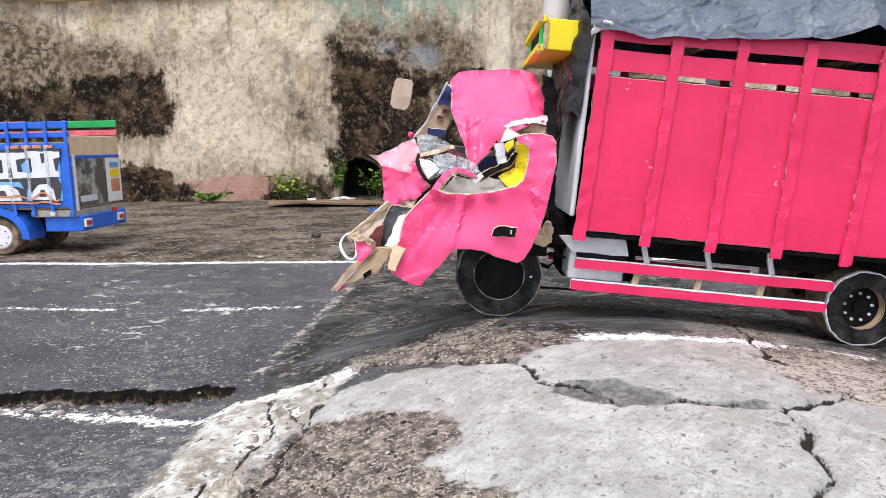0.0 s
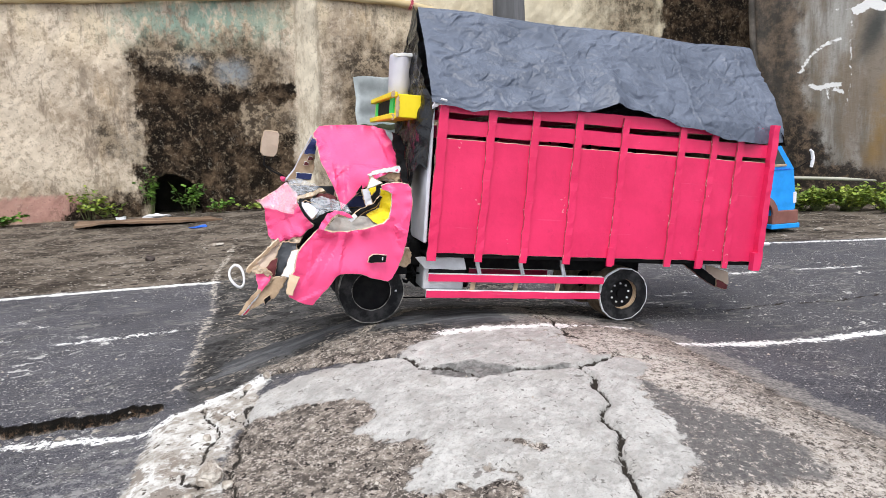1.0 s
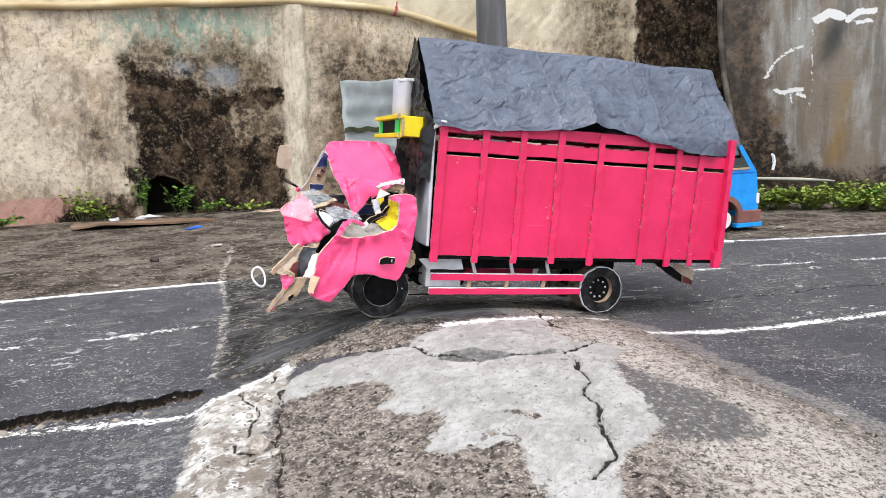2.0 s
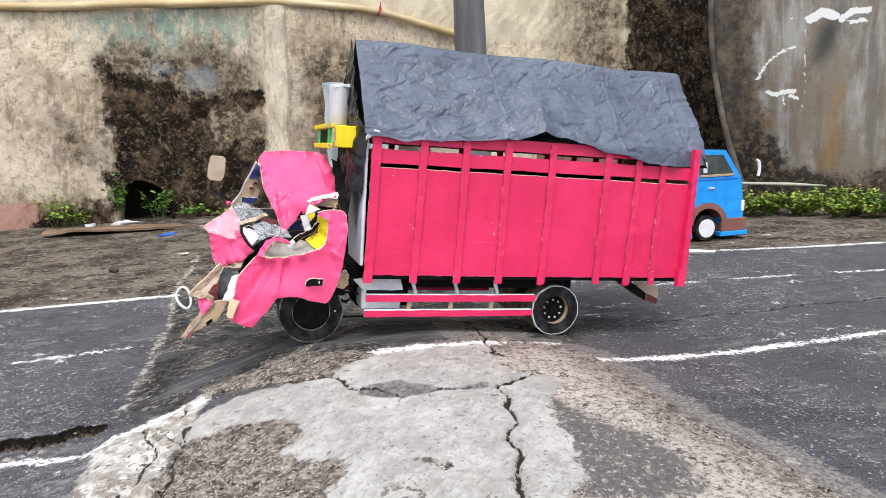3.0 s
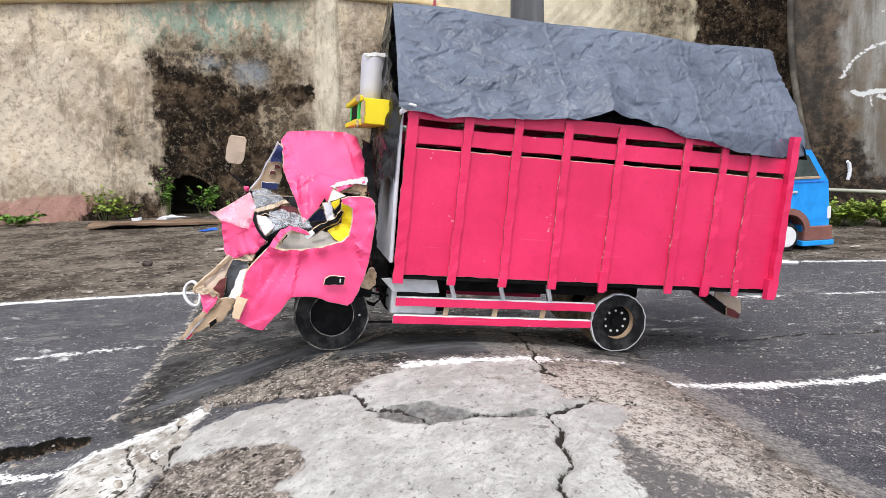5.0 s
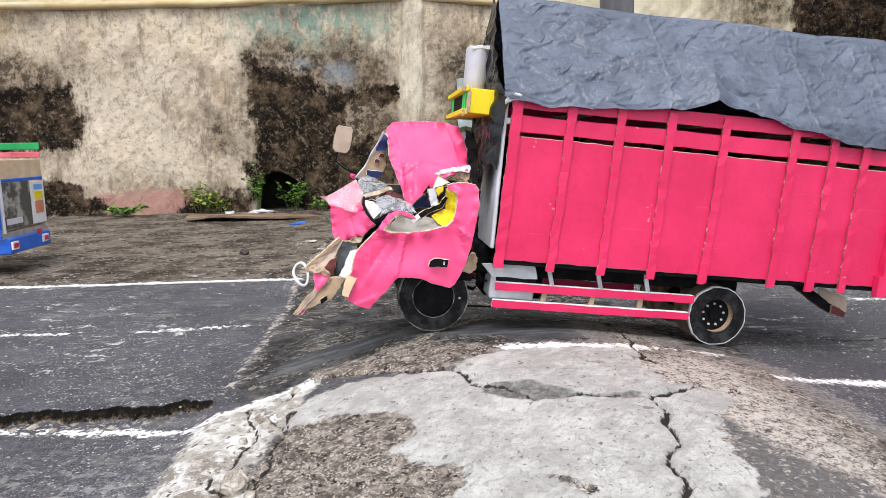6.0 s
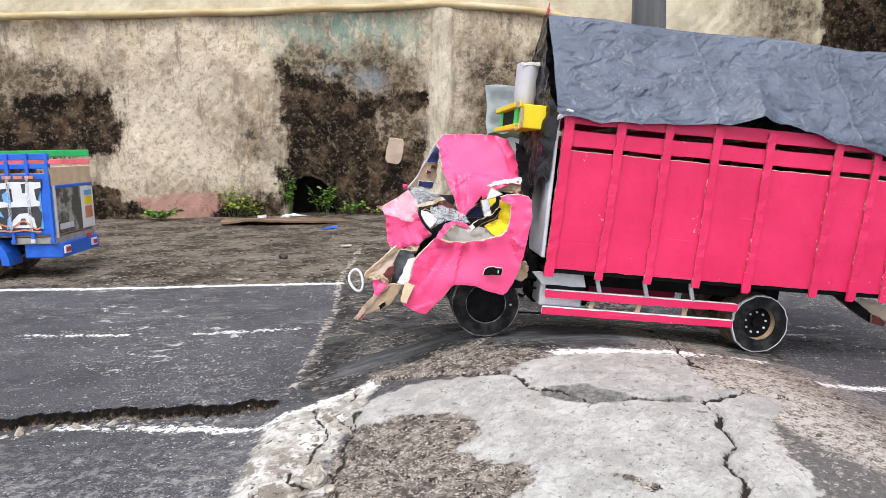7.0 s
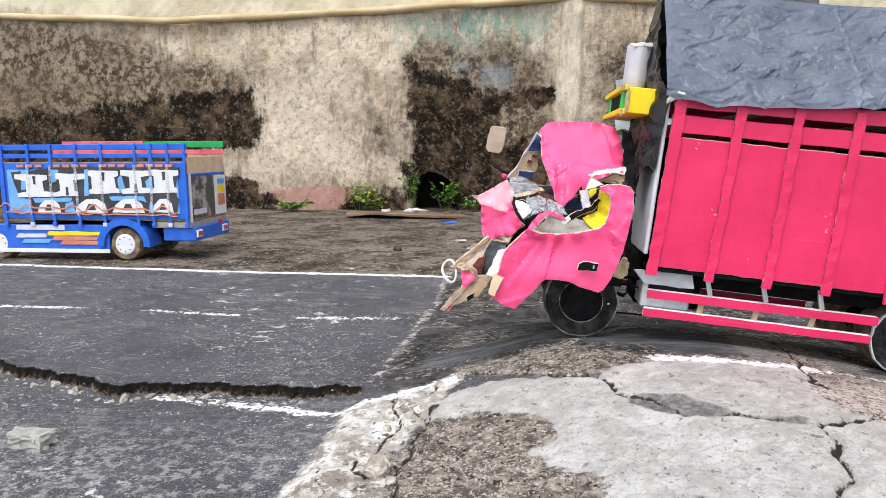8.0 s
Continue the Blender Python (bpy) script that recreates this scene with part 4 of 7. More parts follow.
def build_wall():
    gx = grid_lines([(-14, -4.5, 0.5), (-4.5, -0.8, 0.022), (-0.8, -0.36, 0.006), (-0.36, 3.8, 0.022), (3.8, 14, 0.5)])
    gz = grid_lines([(-0.15, 0.28, 0.006), (0.28, 1.5, 0.022), (1.5, 2.6, 0.2)])
    x, z = [a.ravel() for a in np.meshgrid(gx, gz)]
    y = WALL_Y + 0.018 * waves(x, z, 3, 21) + 0.008 * waves(x, z, 16, 22)
    ledge = np.interp(x, [-4, -1.8, -0.4, 0.3, 0.55, 0.9, 1.4, 6], [1.23, 1.16, 1.19, 1.21, 1.195, 1.15, 1.0, 0.9])
    above = z - ledge
    fields = {"cream": above}
    mould = np.maximum.reduce([
        depth_in(x, z, [(-9, 0.64), (-3.37, 0.60), (-2.95, 0.61), (-2.6, 0.66), (-2.3, 0.66), (-2.05, 0.71), (-1.86, 0.75), (-1.69, 0.755), (-1.67, 0.69), (-1.69, 0.66), (-1.66, 0.55),
                        (-1.67, 0.46), (-1.72, 0.405), (-1.87, 0.385), (-2.15, 0.38), (-2.15, 0.27), (-1.95, 0.23), (-1.82, 0.17), (-1.71, 0.14), (-1.70, 0.04), (-1.60, 0.075), (-1.55, 0.0), (-9, 0.0)]),
        depth_in(x, z, [(-0.70, 0.86), (-0.60, 0.82), (-0.48, 0.80), (-0.365, 0.78), (-0.327, 0.71), (-0.238, 0.69), (-0.098, 0.68), (0.0, 0.71), (0.10, 0.69), (0.09, 0.63), (-0.04, 0.64), (-0.168, 0.61),
                        (-0.19, 0.545), (-0.151, 0.445), (-0.107, 0.394), (-0.024, 0.407), (0.10, 0.40), (0.112, 0.248), (0.08, -0.05), (-0.74, -0.05), (-0.735, 0.28), (-0.72, 0.40), (-0.715, 0.58), (-0.69, 0.72)]),
        depth_in(x, z, [(2.55, 1.6), (2.62, 0.9), (2.6, -0.1), (9, -0.1), (9, 1.6)]) + 0.05,
        depth_in(x, z, [(-1.15, 0.045), (-0.75, 0.09), (-0.75, -0.1), (-1.15, -0.1)]) + 0.005,
    ])
    fields["mould"] = mould + 0.012
    fields["murk"] = np.maximum.reduce([
        mould,
        depth_in(x, z, [(-9, 1.3), (-3.3, 1.22), (-2.62, 1.10), (-2.25, 0.98), (-1.98, 0.92), (-1.80, 0.86), (-1.62, 0.80), (-1.69, 0.75), (-1.70, 0.44), (-1.90, 0.38), (-2.3, 0.36), (-9, 0.36)]),
        depth_in(x, z, [(-0.72, 0.92), (-0.62, 0.98), (-0.36, 0.95), (-0.12, 0.98), (0.08, 0.88), (0.12, 0.70), (0.12, 0.0), (-0.74, 0.0)]) + 0.02,
        depth_in(x, z, [(0.31, 0.98), (0.52, 1.02), (0.88, 1.0), (1.2, 0.95), (1.2, 0.0), (0.28, 0.0)]) * 0.5 - 0.02,
        depth_in(x, z, [(-0.98, 0.62), (-0.84, 0.60), (-0.76, 0.42), (-0.80, 0.30), (-0.98, 0.34)]) - 0.03,
        depth_in(x, z, [(1.75, 1.7), (2.8, 1.7), (2.8, -0.1), (1.95, -0.1)]) * 0.35 - 0.10,
        depth_in(x, z, [(-1.3, 0.10), (-0.7, 0.16), (-0.7, -0.1), (-1.3, -0.1)]),
    ])
    fields["green"] = 0.17 - np.hypot((x + 0.35) / 2.4, z - 1.05)
    fields["bluish"] = np.maximum(0.07 - np.hypot((x + 0.20) / 1.2, z - 0.79), 0.03 - np.hypot((x + 0.42) / 1.4, z - 0.84))
    fields["pilaster"] = np.minimum(np.minimum(x - (0.135 + 0.02 * z), 0.262 + 0.05 * z - np.abs(z - 0.75) * 0.05 - x), above * -1)
    fields["pink"] = depth_in(x, z, [(-1.62, 0.13), (-1.07, 0.14), (-1.05, 0.0), (-1.62, 0.0)])
    nx, nz = len(gx), len(gz)
    y = y - 0.012 * ease(fields["pilaster"] / 0.02)
    verts = np.stack([x, y, z], 1)
    cut = depth_in(x + 0.010 * waves(x, z, 40, 31), z + 0.010 * waves(x, z, 40, 32), HOLE) > 0
    faces = [(a, a + 1, a + 1 + nx, a + nx) for j in range(nz - 1) for a in range(j * nx, j * nx + nx - 1)]
    faces = [f for f in faces if not all(cut[i] for i in f)]
    n = len(verts)
    back = [(gx[0], WALL_Y + 0.35, gz[0]), (gx[-1], WALL_Y + 0.35, gz[0]), (gx[-1], WALL_Y + 0.35, gz[-1]), (gx[0], WALL_Y + 0.35, gz[-1])]
    faces += [(n + 1, n, n + 3, n + 2)]
    faces += [tuple(range((nz - 1) * nx, nz * nx)) + (n + 2, n + 3)]
    me = bpy.data.meshes.new("wall_north")
    me.from_pydata(np.concatenate([verts, np.array(back)]).tolist(), [], faces)
    for name, values in fields.items():
        me.attributes.new(name, "FLOAT", "POINT").data.foreach_set("value", np.concatenate([np.clip(values, -1, 1), [-1.0] * 4]).astype(np.float32))
    me.materials.append(M_WALL)
    wall = tagged(new("wall_north", me), "old plaster wall streaked with black mould", "wall", kind="structure")
    bm = bmesh.new()
    ring = [(-0.74, -0.1), (-0.73, 0.19), (-0.63, 0.26), (-0.53, 0.26), (-0.43, 0.18), (-0.41, -0.1)]
    a = [bm.verts.new((px, WALL_Y + 0.005, pz)) for px, pz in ring]
    b = [bm.verts.new((px * 0.9 - 0.06, WALL_Y + 0.33, pz * 0.8)) for px, pz in ring]
    for i in range(len(ring) - 1):
        bm.faces.new((a[i], a[i + 1], b[i + 1], b[i]))
    bm.faces.new(b)
    part("drain_hollow", bm, M_HOLE, wall, "dark hollow in the wall's foot")


build_wall()


def build_ledge():
    pts = []
    for x in np.arange(-7, 1.56, 0.06):
        z = float(np.interp(x, [-7, -3.3, -2.17, -1.8, -1.25, -0.4, 0.2, 0.45, 0.7, 0.9, 1.15, 1.6], [1.30, 1.205, 1.15, 1.155, 1.163, 1.19, 1.212, 1.205, 1.183, 1.15, 1.085, 0.955]))
        pts.append((float(x), WALL_Y - 0.022 + 0.004 * math.sin(x * 5), z + 0.003 * math.sin(x * 9)))
    bm = tube_bm(pts, [0.021 * (1 + 0.06 * math.sin(i * 1.7)) for i in range(len(pts))], 12)
    pipe = thing("pipe", Matrix(), "cream-painted old pipe running along the top of the wall", "pipe")
    part("pipe_run", bm, M_PIPE, pipe, smooth=True)
    bm = tube_bm([(0.842, WALL_Y - 0.022, 1.166), (0.857, WALL_Y - 0.022, 1.160)], 0.030, 12)
    tube_bm([(0.852, WALL_Y - 0.046, 1.17), (0.858, WALL_Y - 0.05, 1.215)], 0.004, 6, bm)
    part("clamp", bm, M_KRAFT_RED, pipe, "rusty clamp")


build_ledge()


def build_pole():
    pts = [(0.949 + 0.006 * math.sin(i), 2.5, -0.02 + 0.2 * i) for i in range(15)]
    bm = tube_bm(pts, [0.066 + 0.002 * math.sin(i * 2.2) for i in range(15)], 20)
    return tagged(to_object("pole", bm, M_POLE, smooth=True), "dark grey weathered round pole standing behind the truck", "pole")


build_pole()


def build_corrugated_sheet():
    root = thing("corrugated_sheet", pose(0.70, 3.80, 0.0, -4, 0, 0), "pale galvanised corrugated sheet leaning on the mouldy wall", "metal sheet")
    bm = bmesh.new()
    n, m = 60, 12
    rows = []
    for i in range(n + 1):
        w = 0.75 * i / n
        rows.append([bm.verts.new((-0.22 + 0.44 * j / m + 0.004 * math.sin(i * 0.4), 0.004 * math.sin(w * 2 * math.pi / 0.125) + 0.004 * math.sin(j), w + 0.006 * math.sin(j * 0.9))) for j in range(m + 1)])
    for r0, r1 in zip(rows, rows[1:]):
        for j in range(m):
            f = bm.faces.new((r0[j], r0[j + 1], r1[j + 1], r1[j]))
    bmesh.ops.solidify(bm, geom=bm.faces[:], thickness=0.003)
    part("metal_sheet", bm, M_STEEL, root, smooth=True)
    for z in (0.455,):
        bm = bmesh.new()
        strip = [[bm.verts.new((-0.215 + 0.43 * j / 20, 0.004 * math.sin(q * 2 * math.pi / 0.125) - 0.006, q + 0.006 * math.sin(j * 1.3 + z * 40))) for q in (z - 0.016, z, z + 0.014)] for j in range(21)]
        for a, b in zip(strip, strip[1:]):
            for i in range(2):
                bm.faces.new((a[i], a[i + 1], b[i + 1], b[i]))
        bmesh.ops.solidify(bm, geom=bm.faces[:], thickness=0.002)
        part("moss_strip", bm, M_MOSS, root, "green moss in a corrugation")


build_corrugated_sheet()


# ---- the big round tank ----
def build_tank():
    """A domed tank end turned towards the road, half sunk in the ground; local y runs into the tank."""
    big, mid = 3.0, 1.12
    m = Matrix.Translation((4.714, 0.978, mid)) @ Matrix.Rotation(radians(-43), 4, "Z")
    root = thing("water_tank", m, "huge old grey tank end with rust, mould and white paint spills", "tank")
    turns = np.radians(np.concatenate([np.arange(-140, 168, 4.0), np.arange(168, 220, 0.28)]))
    inward = np.concatenate([np.arange(0.0, 1.15, 0.013), np.array([1.4, 1.9, 2.4, 2.97])])
    rings = []
    bm = bmesh.new()
    for d in inward:
        y = float(np.interp(d, [0.0, 0.075, 0.135, 0.235, 0.535, 0.935, 1.4, 3.0], [0.06, 0.03, 0.0, -0.03, -0.10, -0.16, -0.19, -0.20]))
        rings.append([bm.verts.new(((big - 0.02 - d) * math.cos(a), y, (big - 0.02 - d) * math.sin(a))) for a in turns])
    for r0, r1 in zip(rings, rings[1:]):
        for j in range(len(turns)):
            n = (j + 1) % len(turns)
            bm.faces.new((r0[j], r0[n], r1[n], r1[j]))
    bm.faces.new(rings[-1])
    end = part("tank_end", bm, M_TANK, root, smooth=True)
    part("tank_rim", lathe_bm([(2.967, 0.06), (2.968, 0.040), (2.975, 0.030), (2.993, 0.030), (3.0, 0.045), (3.0, 0.075), (2.98, 0.085)], 300), M_RIM, root, "rusty grey rim", smooth=True)
    part("tank_shell", lathe_bm([(2.98, 0.08), (2.98, 0.9), (2.0, 0.95), (0.001, 0.95)], 160), M_RIM, root, smooth=True)
    co = np.zeros(len(end.data.vertices) * 3, np.float32)
    end.data.vertices.foreach_get("co", co)
    co = co.reshape(-1, 3)
    x, z, r = co[:, 0] + 1.45, co[:, 2] + mid + 0.05, np.hypot(co[:, 0], co[:, 2])
    low = np.maximum.reduce([depth_in(x, z, [(-1.5, 0.42), (-1.38, 0.40), (-1.28, 0.45), (-1.19, 0.36), (-1.14, 0.20), (-0.90, 0.155), (-0.3, 0.17), (-0.3, -0.5), (-1.5, -0.5)]), depth_in(x, z, [(-1.6, 0.2), (-0.2, 0.15), (-0.2, -0.6), (-1.6, -0.6)])])
    blot = 0.050 - np.hypot((x + 0.965 - (z - 0.85) * 0.25), (z - 0.88) / 2.8)
    ochre = np.maximum(0.035 - gap_to_line(x, z, [(-0.89, 0.60), (-0.915, 0.45), (-0.925, 0.24)]), 0.03 - gap_to_line(x, z, [(-1.31, 0.62), (-1.27, 0.50), (-1.23, 0.46)]))
    spill = np.full(x.shape, -1.0)
    for line, half in (([(-1.23, 0.620), (-1.19, 0.606), (-1.145, 0.620), (-1.10, 0.617)], 0.012), ([(-1.150, 0.61), (-1.143, 0.545)], 0.006), ([(-1.12, 0.60), (-1.09, 0.580)], 0.010),
                       ([(-1.276, 0.709), (-1.262, 0.732), (-1.236, 0.775), (-1.182, 0.821), (-1.101, 0.848)], 0.008), ([(-1.29, 0.690), (-1.265, 0.705)], 0.007),
                       ([(-1.04, 0.973), (-0.99, 1.0), (-0.94, 0.978)], 0.024), ([(-0.90, 0.955), (-0.86, 0.99), (-0.79, 0.985)], 0.016), ([(-0.862, 0.937), (-0.80, 0.940)], 0.010),
                       ([(-1.065, 0.93), (-1.058, 0.80), (-1.051, 0.625), (-1.067, 0.50)], 0.0032), ([(-1.14, 0.99), (-1.06, 0.985)], 0.003)):
        spill = np.maximum(spill, half - gap_to_line(x, z, line))
    for name, values in (("low", low), ("rim", r - big + 0.25), ("blot", blot), ("ochre", ochre), ("spill", spill)):
        end.data.attributes.new(name, "FLOAT", "POINT").data.foreach_set("value", np.clip(values, -1, 1).astype(np.float32))


build_tank()


# ---- plants ----
def leaf_into(bm, at, length, width, yaw, pitch, rnd):
    m = Matrix.Translation(at) @ Euler((pitch, rnd.uniform(-0.6, 0.6), yaw)).to_matrix().to_4x4()
    rows = [(0, 0.05, 0), (0.3, 0.85, 0.06), (0.6, 1.0, 0.05), (0.85, 0.55, -0.02), (1.0, 0.05, -0.08)]
    prev = None
    for f, w, lift in rows:
        cur = [bm.verts.new(m @ Vector((s * w * width / 2, f * length, lift * length + (0.12 * width if s else 0)))) for s in (-1, 0, 1)]
        if prev:
            for i in range(2):
                bm.faces.new((prev[i], prev[i + 1], cur[i + 1], cur[i]))
        prev = cur


def build_weed(at, height, leaves, spread, leaf, material, label, seed, name="weed"):
    rnd = random.Random(seed)
    root = thing(name, Matrix.Translation(at), label, "plant", "weeds along the wall")
    stems, foliage = bmesh.new(), bmesh.new()
    for s in range(max(3, leaves // 9)):
        tip = Vector((rnd.uniform(-spread, spread), rnd.uniform(-0.6 * spread, 0.3 * spread) - 0.02, height * rnd.uniform(0.45, 1.0)))
        foot = Vector((tip.x * 0.25, rnd.uniform(-0.01, 0.01), 0))
        mid = (foot + tip) / 2 + Vector((rnd.uniform(-0.01, 0.01), 0, height * 0.12))
        tube_bm([foot, mid, tip], [0.0010, 0.0008, 0.0005], 5, stems)
        for i in range(9):
            f = rnd.uniform(0.25, 1.0)
            p = foot.lerp(mid, f * 2) if f < 0.5 else mid.lerp(tip, f * 2 - 1)
            leaf_into(foliage, p, leaf * rnd.uniform(0.6, 1.2), leaf * rnd.uniform(0.6, 0.95), rnd.uniform(0, 6.28), rnd.uniform(-0.5, 0.7), rnd)
    tagged(part("stem", stems, M_STEM, root), kind="stuff")
    tagged(part("foliage", foliage, material, root), kind="stuff")


for i, (x, y, h, n, sp, lf, mat, lab) in enumerate([
        (-0.70, 3.87, 0.31, 105, 0.07, 0.024, M_LEAF, "leafy green weed growing at the wall's hollow"),
        (-0.50, 3.88, 0.20, 140, 0.10, 0.022, M_LEAF, "green creeper inside the dark hollow"),
        (-0.34, 3.84, 0.10, 90, 0.12, 0.022, M_LEAF, "low green weed at the wall's foot"),
        (-1.02, 3.85, 0.26, 130, 0.10, 0.022, M_LEAF_YELLOW, "yellow-green weed against the plaster wall"),
        (-0.90, 3.82, 0.14, 84, 0.13, 0.030, M_LEAF_YELLOW, "broad-leaved yellow-green weed at the wall's foot"),
        (-1.42, 3.80, 0.07, 140, 0.13, 0.030, M_LEAF, "small green grass tuft by the wall"),
        (-0.10, 3.84, 0.06, 56, 0.13, 0.028, M_LEAF_YELLOW, "sparse yellow-green weeds by the wall")]):
    build_weed((x, y, 0.0), h, n, sp, lf, mat, lab, 40 + i)
for i in range(34):
    f = i / 33
    build_weed((1.93 + 1.2 * f + 0.03 * math.sin(i * 5.1), 2.44 - 1.0 * f + 0.075 * math.sin(i * 2.3), 0.0), 0.098 + 0.03 * math.sin(i * 1.9), 360, 0.105, 0.018, M_LEAF_YELLOW if i % 3 else M_LEAF,
               "dense low green ground cover in front of the tank", 80 + i, "ground_cover")
build_weed((1.93, 2.75, 0.0), 0.42, 60, 0.16, 0.06, M_LEAF, "tall green weed in the gap beside the tank", 99)
tagged(to_object("bamboo_stick", tube_bm([(1.72, 2.36, 0.150), (2.1, 2.32, 0.145), (2.36, 2.20, 0.130), (2.50, 2.14, 0.118)], [0.005, 0.006, 0.008, 0.004], 8), M_STICK, smooth=True),
       "pale bleached bamboo stick lying over the plants", "stick")


# ---- loose things on the ground ----
def loose(name, bm, material, at, label, category, rz=0.0, group="", smooth=False):
    ob = to_object(name, bm, material, smooth=smooth)
    ob.matrix_world = Matrix.Translation(at) @ Matrix.Rotation(rz, 4, "Z")
    return tagged(ob, label, category, group)


bm = sheet_bm([(-0.34, -0.17, 0.0), (-0.10, -0.155, 0.006), (0.02, -0.10, 0.004), (0.30, -0.06, 0.012), (0.36, 0.02, 0.016), (0.16, 0.10, 0.008), (-0.12, 0.06, 0.0), (-0.33, 0.02, 0.006)], 0.010, 0.012, 6, 0.03, 5, 0.008)
bmesh.ops.transform(bm, matrix=Matrix.Rotation(radians(-90), 4, "X") @ Matrix.Diagonal((1, 1, -1, 1)), verts=bm.verts)
loose("board", bm, M_WOOD, (-0.66, 3.42, 0.030), "warped rotten brown board lying on the ground", "wood", 0.05)
for i, (x, y, s, sq, mat, lab, cat) in enumerate([
        (-0.67, 3.78, 0.075, (1.3, 0.6, 0.2), M_WHITE, "crumpled white plastic scrap by the wall", "litter"),
        (-0.85, 3.80, 0.040, (1.2, 0.7, 0.3), M_WHITE, "small white litter scrap by the wall", "litter"),
        (-0.02, 3.70, 0.070, (1.6, 0.6, 0.15), M_BEIGE, "pale flat litter scrap by the wall", "litter"),
        (-0.40, 3.12, 0.048, (1.3, 0.6, 0.2), M_BLUE, "crumpled blue plastic scrap beside the board", "litter"),
        (-0.475, 2.20, 0.026, (1.0, 0.8, 0.6), M_DARKSTONE, "small dark brown stone on the ground", "stone"),
        (-0.28, 2.46, 0.026, (1.4, 0.9, 0.35), M_CHIP, "flat pale stone chip on the ground", "stone"),
        (-0.31, 2.40, 0.014, (1.2, 0.9, 0.4), M_CHIP, "tiny pale stone chip on the ground", "stone"),
        (-0.555, 1.81, 0.017, (1.3, 0.8, 0.3), M_CHIP, "flat pale pebble beside the white line", "stone"),
        (-0.22, 2.25, 0.016, (1.2, 0.9, 0.4), M_CHIP, "small pale stone at the road's joint", "stone"),
        (1.88, 2.02, 0.026, (1.5, 0.8, 0.3), M_CHIP, "flat pale stone near the plants", "stone"),
        (1.80, 1.72, 0.020, (1.6, 0.8, 0.3), M_CHIP, "pale stone chip near the toy truck", "stone"),
        (1.60, 1.66, 0.012, (1.5, 0.8, 0.3), M_CHIP, "tiny pale stone chip near the line", "stone")]):
    loose("stone" if cat == "stone" else "litter_scrap", rock_bm(s, 3 + i, sq), mat, (x, y, ground_z(x, y) + s * sq[2] * 0.45), lab, cat, i * 1.3)
bm = tube_bm([(1.27, 1.575, 0.008), (1.35, 1.545, 0.010), (1.42, 1.52, 0.006)], [0.006, 0.009, 0.005], 6)
tagged(to_object("white_strip", bm, M_WHITE), "thin white strip of litter on the asphalt", "litter")
loose("broken_brick", rock_bm(0.025, 7.3, (1.30, 0.80, 0.42), cuts=3, blocky=True), M_BRICK, (-0.636, 0.562, -DROP + 0.009), "broken grey concrete lump on the asphalt", "stone", -0.1)
rnd = random.Random(11)
for i in range(46):
    x = -1.0 + 0.74 * i / 45 + rnd.uniform(-0.012, 0.012)
    edge = float(np.interp(x, [p[0] for p in SLAB_EDGE], [p[1] for p in SLAB_EDGE]))
    s = rnd.choice((0.004, 0.005, 0.006, 0.008, 0.010))
    loose("rubble_chip", rock_bm(s, rnd.uniform(0, 50), (1.3, 0.9, 0.8), cuts=1), M_CHIP, (x, edge - 0.028 + rnd.uniform(-0.010, 0.008), -DROP + s * 0.35 - 0.002),
          "pale rubble chip along the broken slab edge", "stone", rnd.uniform(0, 6), "rubble chips")
for x, y, s in ((-0.178, 0.492, 0.022), (-0.196, 0.462, 0.009), (-0.158, 0.470, 0.008), (-0.186, 0.595, 0.009), (-0.166, 0.632, 0.010), (-0.140, 0.722, 0.009), (-0.112, 0.748, 0.009)):
    loose("rubble_lump", rock_bm(s * 0.85, x * 100, (1.1, 0.9, 0.80), cuts=3), M_CHIP, (x, y, ground_z(x, y) + s * 0.30), "pale crumbling concrete lump beside the hump", "stone", x * 40, "rubble lumps")
bm = bmesh.new()
for i in range(420):
    x, y = rnd.uniform(-1.0, 1.5), rnd.uniform(0.32, 1.65)
    if -0.3 < x < 0.75 and 0.75 < y < 1.1:
        continue
    s = rnd.uniform(0.0010, 0.0030)
    top = bm.verts.new((x, y, ground_z(x, y) + s * 0.9))
    a = rnd.uniform(0, 6)
    foot = [bm.verts.new((x + s * rnd.uniform(0.8, 1.5) * math.cos(a + j * 1.57), y + s * rnd.uniform(0.8, 1.3) * math.sin(a + j * 1.57), ground_z(x, y) - 0.0004)) for j in range(4)]
    for j in range(4):
        bm.faces.new((foot[j], foot[(j + 1) % 4], top))
tagged(to_object("grit", bm, M_CHIP), "pale grit scattered over the road", "grit", kind="stuff")


# ---- the wrecked pink truck ----
TRUCK = Matrix.Translation((0.153, 0.806, 0.190)) @ Matrix.Rotation(radians(6.2), 4, "Y")
truck = thing("toy_truck", TRUCK, "wrecked pink cardboard toy truck with crushed cab and black tarpaulin", "toy truck")
WIDE, LONG = 0.256, 0.626
CAB = [M_PINK_CAB, M_KRAFT, M_EDGE]


def panel(name, outline, materials, label="", parent=truck, **more):
    return part(name, sheet_bm(outline, **more), materials, parent, label)


